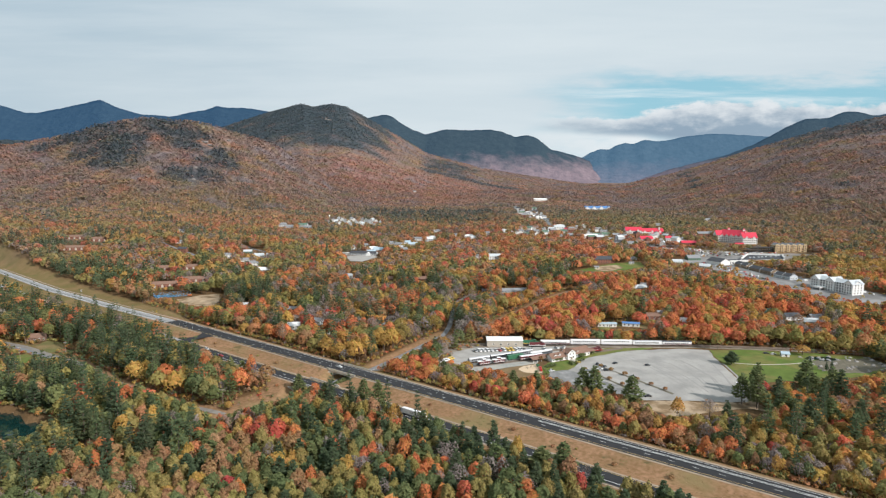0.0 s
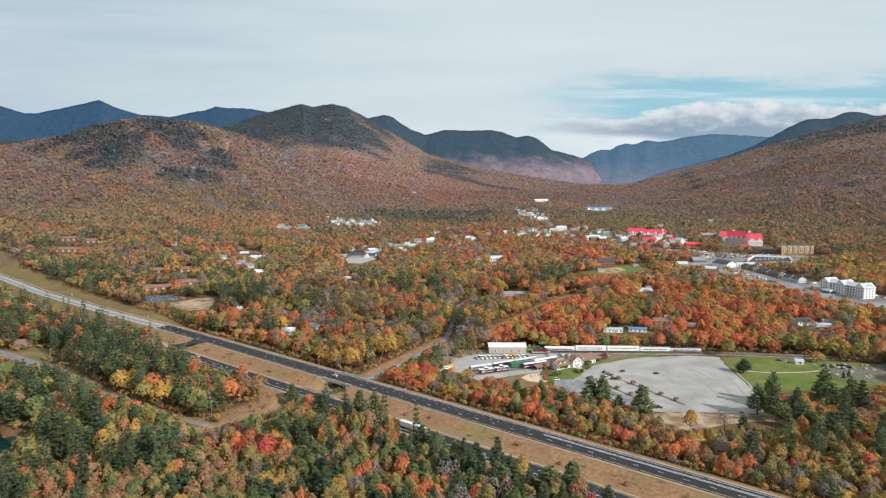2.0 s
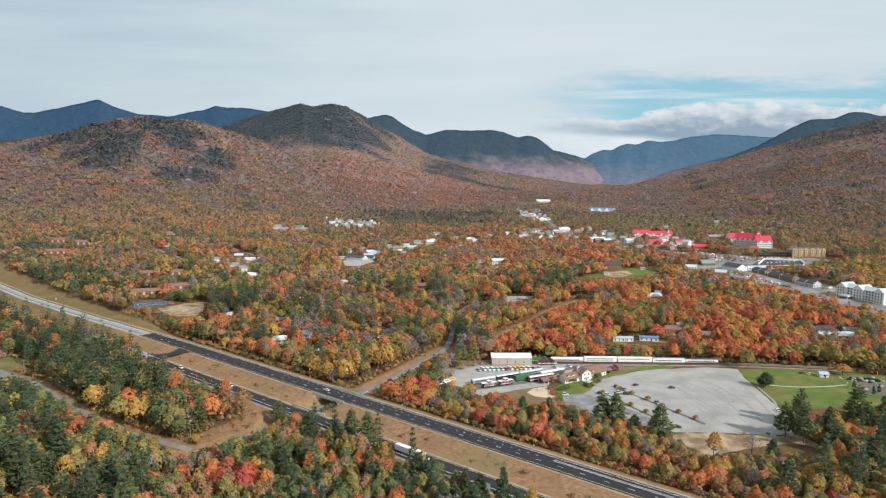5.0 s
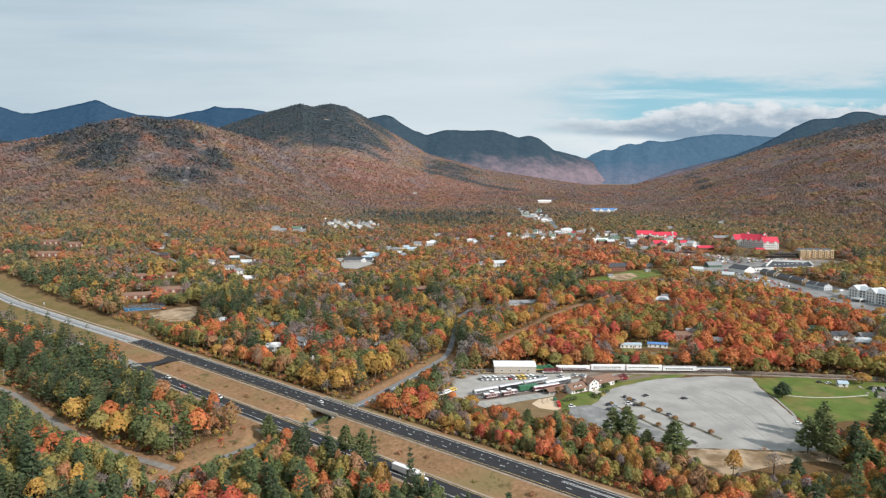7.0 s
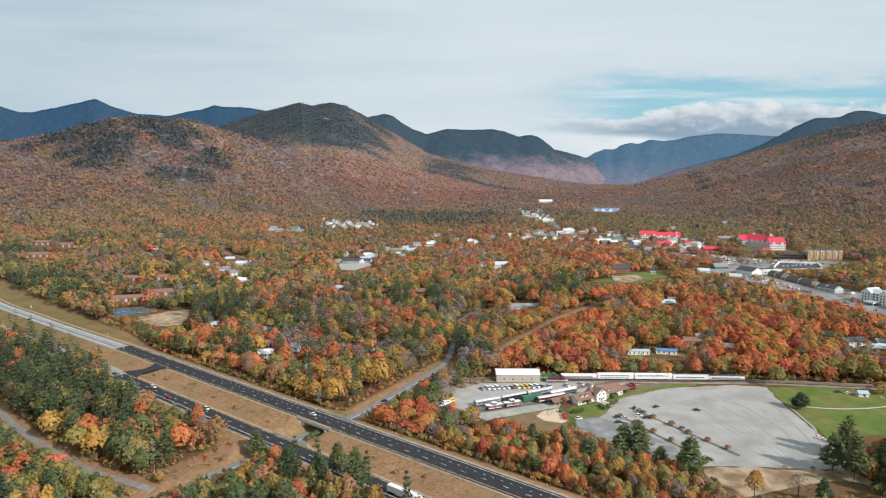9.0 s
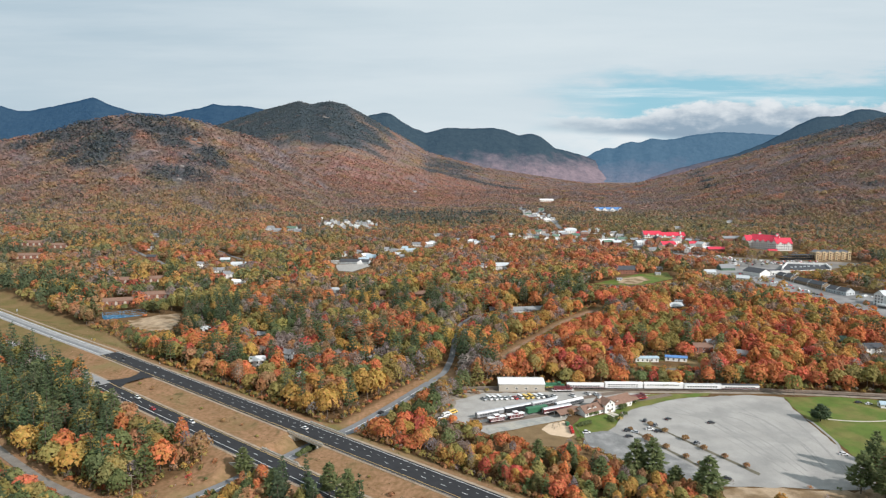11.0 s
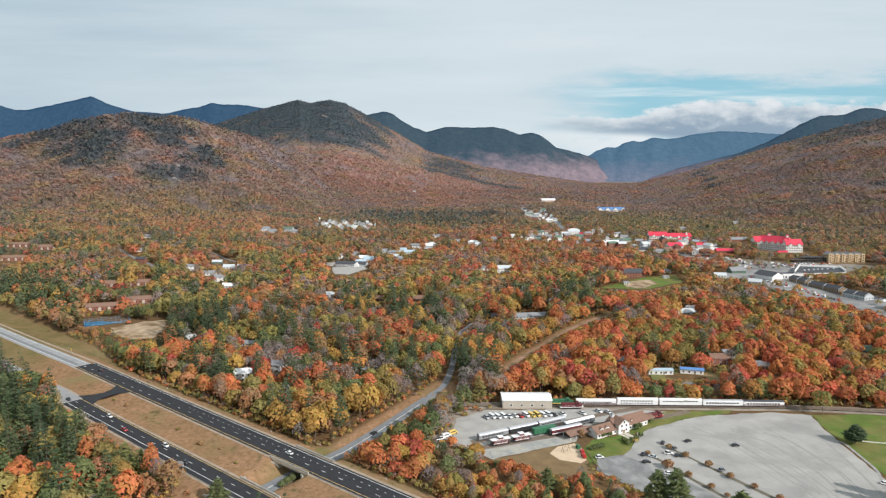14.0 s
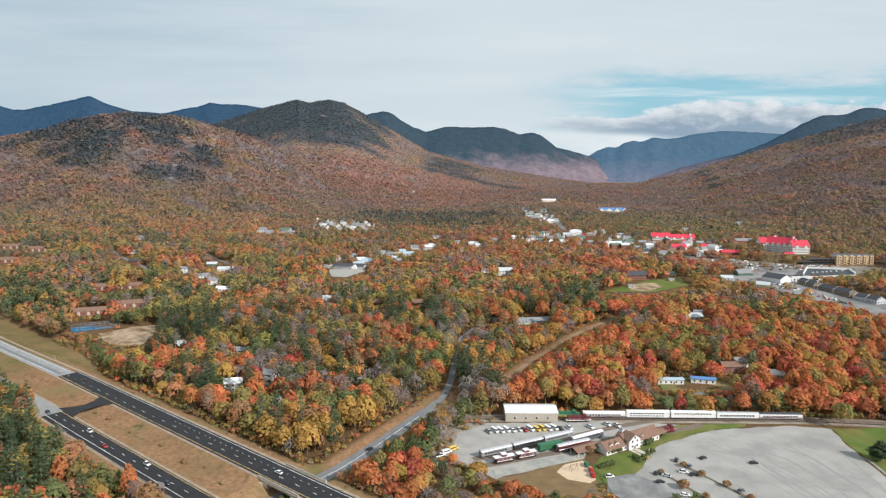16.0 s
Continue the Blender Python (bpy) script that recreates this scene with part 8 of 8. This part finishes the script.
# trees that stand by themselves
for x, y, h, r in ((91, 412, 19, 5.2), (98, 409, 21, 5.6), (118, 392, 20, 6.0), (106, 400, 12, 4), (192, 399, 20, 5), (198, 391, 22, 5.5), (208, 376, 17, 5), (237, 398, 21, 6), (226, 360, 18, 5.5), (-102, 411, 15, 4.2), (-78, 380, 17, 4.8), (-54, 383, 15, 4.0), (-43, 368, 19, 4.6), (24, 288, 19, 6), (44, 283, 20, 6.5), (55, 287, 17, 5), (72, 404, 14, 4.5), (60, 418, 15, 4.2), (45, 426, 13, 4), (207, 414, 20, 4.2), (212, 420, 21, 4.6), (241, 413, 25, 6.6), (262, 418, 19, 5.0)):
    tree(GREEN, 0, x, y, h, r * 1.12, "tall dark green pine standing clear of the others")
for i, (x, y) in enumerate(((212, 392), (222, 384), (232, 393), (228, 371), (241, 381), (251, 391), (246, 364), (216, 358), (206, 348), (259, 377), (237, 350), (271, 393), (224, 346), (262, 358))):
    if i % 5 in (0, 3):
        tree(PINE, i % 3, x, y, 18 + (i * 7) % 6, 4.6 + (i % 3) * 0.6, "tall dark green pine in a stand below the lawn")
    else:
        tree((ORANGE, GOLD, RUST, ORANGE, OLIVE)[(i * 3) % 5], i % 3, x, y, 12 + (i * 5) % 5, 4.4 + (i % 3) * 0.5)
for i, (x, y) in enumerate(((-297, 389), (-289, 387), (-281, 389), (-273, 384), (-265, 381), (-258, 374), (-250, 375), (-242, 376), (-285, 396), (-269, 392), (-255, 385), (-246, 384), (-300, 398), (-236, 371))):
    tree(PINE if i % 4 else GREEN, i % 3, x, y, 14 + (i * 5) % 7, 3.8 + (i % 3) * 0.5, "dark green pine on the bank of the pond")
tree(PINE, 1, 224.5, 487, 11, 6.5, "broad dark pine alone on the lawn", 0.13)
tree(GOLD, 0, 297, 516, 10, 6.0, "round golden tree beside the track", 0.13)
for x, y in ((289.7, 470.3), (285.3, 484.3), (296, 474)):
    tree(PINE, 2, x, y, 6.5, 1.3, "slim clipped conifer beside the garden rocks", 0.13)
for x, y, k in ((212, 412, RED), (205, 402, BARE), (222, 402, GOLD), (230, 382, ORANGE), (244, 380, BARE), (160, 372, BARE), (168, 366, PINE), (140, 372, GOLD)):
    tree(k, 1, x, y, 13, 4.2)

tree(RUST, 2, 74.0, 491.3, 5.5, 2.6, "small rust-brown tree beside the station canopy", 0.12)
lots = random.Random(31)
for i in range(34):
    x, y = lots.uniform(400, 530), lots.uniform(1050, 1175)
    tree(BARE if i % 4 else OLIVE, i % 3, x, y, lots.uniform(6, 9), lots.uniform(2.6, 4.0), "bare grey tree in a town parking lot" if i % 4 else "small yellow-green tree in a town parking lot")


def shrub(x, y, s, kind, label, z):
    """A low rounded bush with a short stem."""
    k = ("shrub", kind)
    m = pose(x, y, z, 0, 0, (x * 53) % 360) @ Matrix.Diagonal((s, s, s, 1))
    if k in TREE_PROTOS:
        t = copy_thing(TREE_PROTOS[k], m)
    else:
        rs = np.random.RandomState(300 + kind)
        t = thing("shrub", m, label, "shrub", "shrubs of the lot")
        part("stem", cyl(0.08, -0.2, 0.5, 6), BARK, t)
        p, d = crown_points(rs, 260, False)
        p = p * np.array([1.0, 1.0, 1.6]) + np.array([0, 0, -0.1])
        v, f = leaf_cards(rs, p, d, np.full(260, 0.34))
        crown = new("crown", mesh_of("crown", v, f, LEAF_OB, TINTS[[kind] * 260]))
        crown.parent = t
        TREE_PROTOS[k] = t
    return tagged(t, label)


for x, y, s in ((105, 470.5, 1.5), (110.3, 455, 2.0), (117.4, 446, 1.3), (123.8, 434.4, 1.2), (119, 478, 1.2), (124, 467.8, 1.3), (132, 457.4, 1.4), (137.4, 445, 1.3), (144.3, 434.8, 1.2), (150.8, 424.4, 1.2), (128, 427, 0.9)):
    shrub(x, y, s, RUST, "rounded rust-brown shrub on a planted strip", LOTZ)
for i in range(9):
    a, b = (76 + i * 1.7, 475.5 + i * 0.9) if i < 5 else (98 + (i - 5) * 3.4, 483 + (i - 5) * 3.6)
    shrub(a, b, 1.3, GREEN, "clipped dark green shrub before the station", 0.13)
for x, y, s in ((83.5, 492.5, 1.5), (86.5, 493, 1.7), (90.5, 494.5, 1.5), (109, 504, 1.8), (111.5, 507, 1.5), (121, 516.5, 1.4), (97, 487.5, 1.2), (98.5, 484.5, 1.2)):
    shrub(x, y, s, GREEN, "clipped dark green shrub before the station", 0.13)
for x, y, s in ((-78.5, 437.5, 1.7), (-76.5, 440.5, 1.8), (-74.5, 443.5, 1.8), (-73, 446.5, 1.6), (-80.5, 434, 1.5)):
    shrub(x, y, s, GREEN, "green bush beside the underpass", float(ground(x, y)))
for i in range(24):
    f = i / 23
    x = -299 + 66 * f
    y = float(np.interp(x, [-320, -280, -265, -257, -238, -228], [386, 383.5, 377.5, 367.5, 370.5, 364])) + 3.2 + 3.5 * (i % 2)
    shrub(x, y, 1.6 + 0.6 * math.sin(i * 2.7), GREEN if i % 3 else OLIVE, "low green bush on the bank of the pond", float(ground(x, y)))
for i in range(26):
    x = -215 + i * 19 + 6 * math.sin(i * 5.0)
    y = (float(far_y(x)) + float(near_y(x))) / 2 + 4 * math.sin(i * 3.0)
    if abs(x + 83) > 22:
        shrub(x, y, 0.8 + 0.3 * math.sin(i * 2.0), RUST if i % 3 else OLIVE, "low dry bush in the grassy median", float(ground(x, y)))
patch("planting_strip_west", [(104, 473), (106, 473), (131, 419), (129, 418)], 0.16, PLANT_SOIL, "narrow planted strip of dry grass in the lot", "ground", wobble=0.3)
patch("planting_strip_east", [(117, 482), (119.5, 481), (155, 418), (153, 416)], 0.16, PLANT_SOIL, "narrow planted strip of dry grass in the lot", "ground", wobble=0.3)

grow("forest_near", 1, NEAR_R, 345, 0.07, 5.2, 11, 19, 4.2, 420, 0.86, "mixed autumn forest of pines, birches and maples", True, a=58)
grow("forest_middle", 2, 345, 760, 0.042, 7.3, 11, 20, 5.8, 280, 1.24, "autumn forest of orange maples and dark pines", True, a=50)
grow("forest_far", 3, 760, 1450, 0.023, 9.0, 10, 18, 6.5, 66, 2.35, "dense autumn forest around the town", a=44)
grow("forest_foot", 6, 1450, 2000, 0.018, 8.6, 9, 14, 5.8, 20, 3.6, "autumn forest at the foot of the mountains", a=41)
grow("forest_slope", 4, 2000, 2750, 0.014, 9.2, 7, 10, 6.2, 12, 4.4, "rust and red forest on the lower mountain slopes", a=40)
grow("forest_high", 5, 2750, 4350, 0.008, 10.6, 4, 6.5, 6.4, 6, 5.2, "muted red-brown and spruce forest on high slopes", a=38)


def brush():
    """Low bushes and saplings that close the foot of the forest along its borders."""
    rng = np.random.RandomState(61)
    x, y = scatter(rng, 110000, 150, 720, -55, 55)
    x, y = thin(x, y, 2.2, rng)
    ok = free(x, y, -3.5)
    x, y = x[ok], y[ok]
    ok = ~free(x, y, 3.0)
    for dx, dy in ((5, 0), (-5, 0), (0, 5), (0, -5)):
        ok |= ~free(x + dx, y + dy)
    x, y = x[ok], y[ok]
    cap = height_cap(x, y)
    ok = (cap > 1.2) & (rng.rand(len(x)) < 0.92)
    x, y, cap = x[ok], y[ok], cap[ok]
    kind = rng.choice([OLIVE, RUST, GREEN, GOLD, ORANGE, BARE], len(x), p=[0.28, 0.24, 0.16, 0.12, 0.08, 0.12])
    h = np.minimum(rng.uniform(1.6, 5.4, len(x)), cap)
    return forest("brush", x, y, kind, h, rng.uniform(1.1, 2.4, len(x)), 30, 0.8, "low autumn bushes along the forest edge", 99)



brush()


def scrub():
    """Knee-high rusty growth between the wood and the old road."""
    rng = np.random.RandomState(71)
    x, y = rng.uniform(-330, -90, 9000), rng.uniform(365, 520, 9000)
    d = line_dist(DIRT_ROAD, x, y)
    north = y > np.interp(x, [p[0] for p in DIRT_ROAD], [p[1] for p in DIRT_ROAD])
    ok = north & (d > 6.5) & (d < 15) & (x < -135)
    ok |= inside(FIELD_S, x, y) & (rng.rand(len(x)) < 0.3 + 0.5 * wave(x, y, 8, 2.0))
    ok &= (line_dist(UNDER[:11], x, y) > 9) & ((near_y(x) - y) * 0.79 > 15)
    ok &= rng.rand(len(x)) < 0.55
    x, y = x[ok], y[ok]
    kind = rng.choice([RUST, RED, OLIVE, GREEN, BARE, GOLD], len(x), p=[0.34, 0.1, 0.2, 0.16, 0.16, 0.04])
    return forest("scrub", x, y, kind, rng.uniform(0.7, 2.6, len(x)), rng.uniform(0.7, 1.5, len(x)), 26, 0.5, "low rusty scrub between the wood and the old road", 72)


scrub()


def tufts():
    """Dry grass and weeds in clumps on the verges and the median."""
    rng = np.random.RandomState(81)
    x, y = scatter(rng, 150000, 150, 760, -46, 46)
    dn, ds = (y - far_y(x)) * 0.79, (near_y(x) - y) * 0.79
    off = np.minimum(np.abs(dn), np.abs(ds))
    out = np.maximum(dn - 12 - 20 * sstep(-x, 235, 310), ds - 11)
    ok = (off > 11.5) & (out < 8) & (line_dist(UNDER[:11], x, y) > 7)
    ok &= rng.rand(len(x)) < 0.25 + 0.6 * sstep(wave(x, y, 9, 3.0) + 0.6 * wave(x, y, 30, 1.0), 0.0, 0.7)
    ok &= ~inside(CROSSOVER, x, y)
    x, y = x[ok], y[ok]
    n = len(x)
    pos = np.stack([x, y, ground(x, y) + 0.12], -1)
    sorts = np.array([(0.27, 0.175, 0.095), (0.20, 0.125, 0.065), (0.165, 0.15, 0.06), (0.33, 0.22, 0.13)])
    pick = np.where(wave(x, y, 26, 5.0) > 0.3, rng.choice([1, 2, 2], n), rng.choice([0, 1, 3], n))
    lean = np.tile(np.array([0.0, 0.0, 1.0]), (n, 1))
    v, f = leaf_cards(rng, pos, lean, rng.uniform(0.4, 1.0, n), 0.4)
    ob = new("verge_grass", mesh_of("verge_grass", v, f, LEAF, sorts[pick] * rng.uniform(0.8, 1.2, (n, 1))))
    tagged(ob, "tufts of dry grass and weeds on the highway verges", "grass", kind="stuff")


tufts()


def forest_below():
    """The wood under the flight, before the highway."""
    rng = np.random.RandomState(71)
    x, y = rng.uniform(-330, 330, 9000), rng.uniform(-110, 300, 9000)
    x, y = thin(x, y, 7.4, rng)
    ok = free(x, y) & (np.hypot(x - EYE[0], y - EYE[1]) < 240) & ((np.hypot(x - EYE[0], y - EYE[1]) < 172) | (np.abs(x - EYE[0]) > 0.77 * (y - START_Y) + 14))
    x, y = x[ok], y[ok]
    kind = mix_kinds(rng, x, y)
    h = rng.uniform(11, 17, len(x)) * np.where(kind == PINE, 1.25, 1.0)
    return forest("forest_below", x, y, kind, h, rng.uniform(3.8, 5.6, len(x)), 44, 2.5, "mixed autumn forest before the highway", 73)


forest_below()
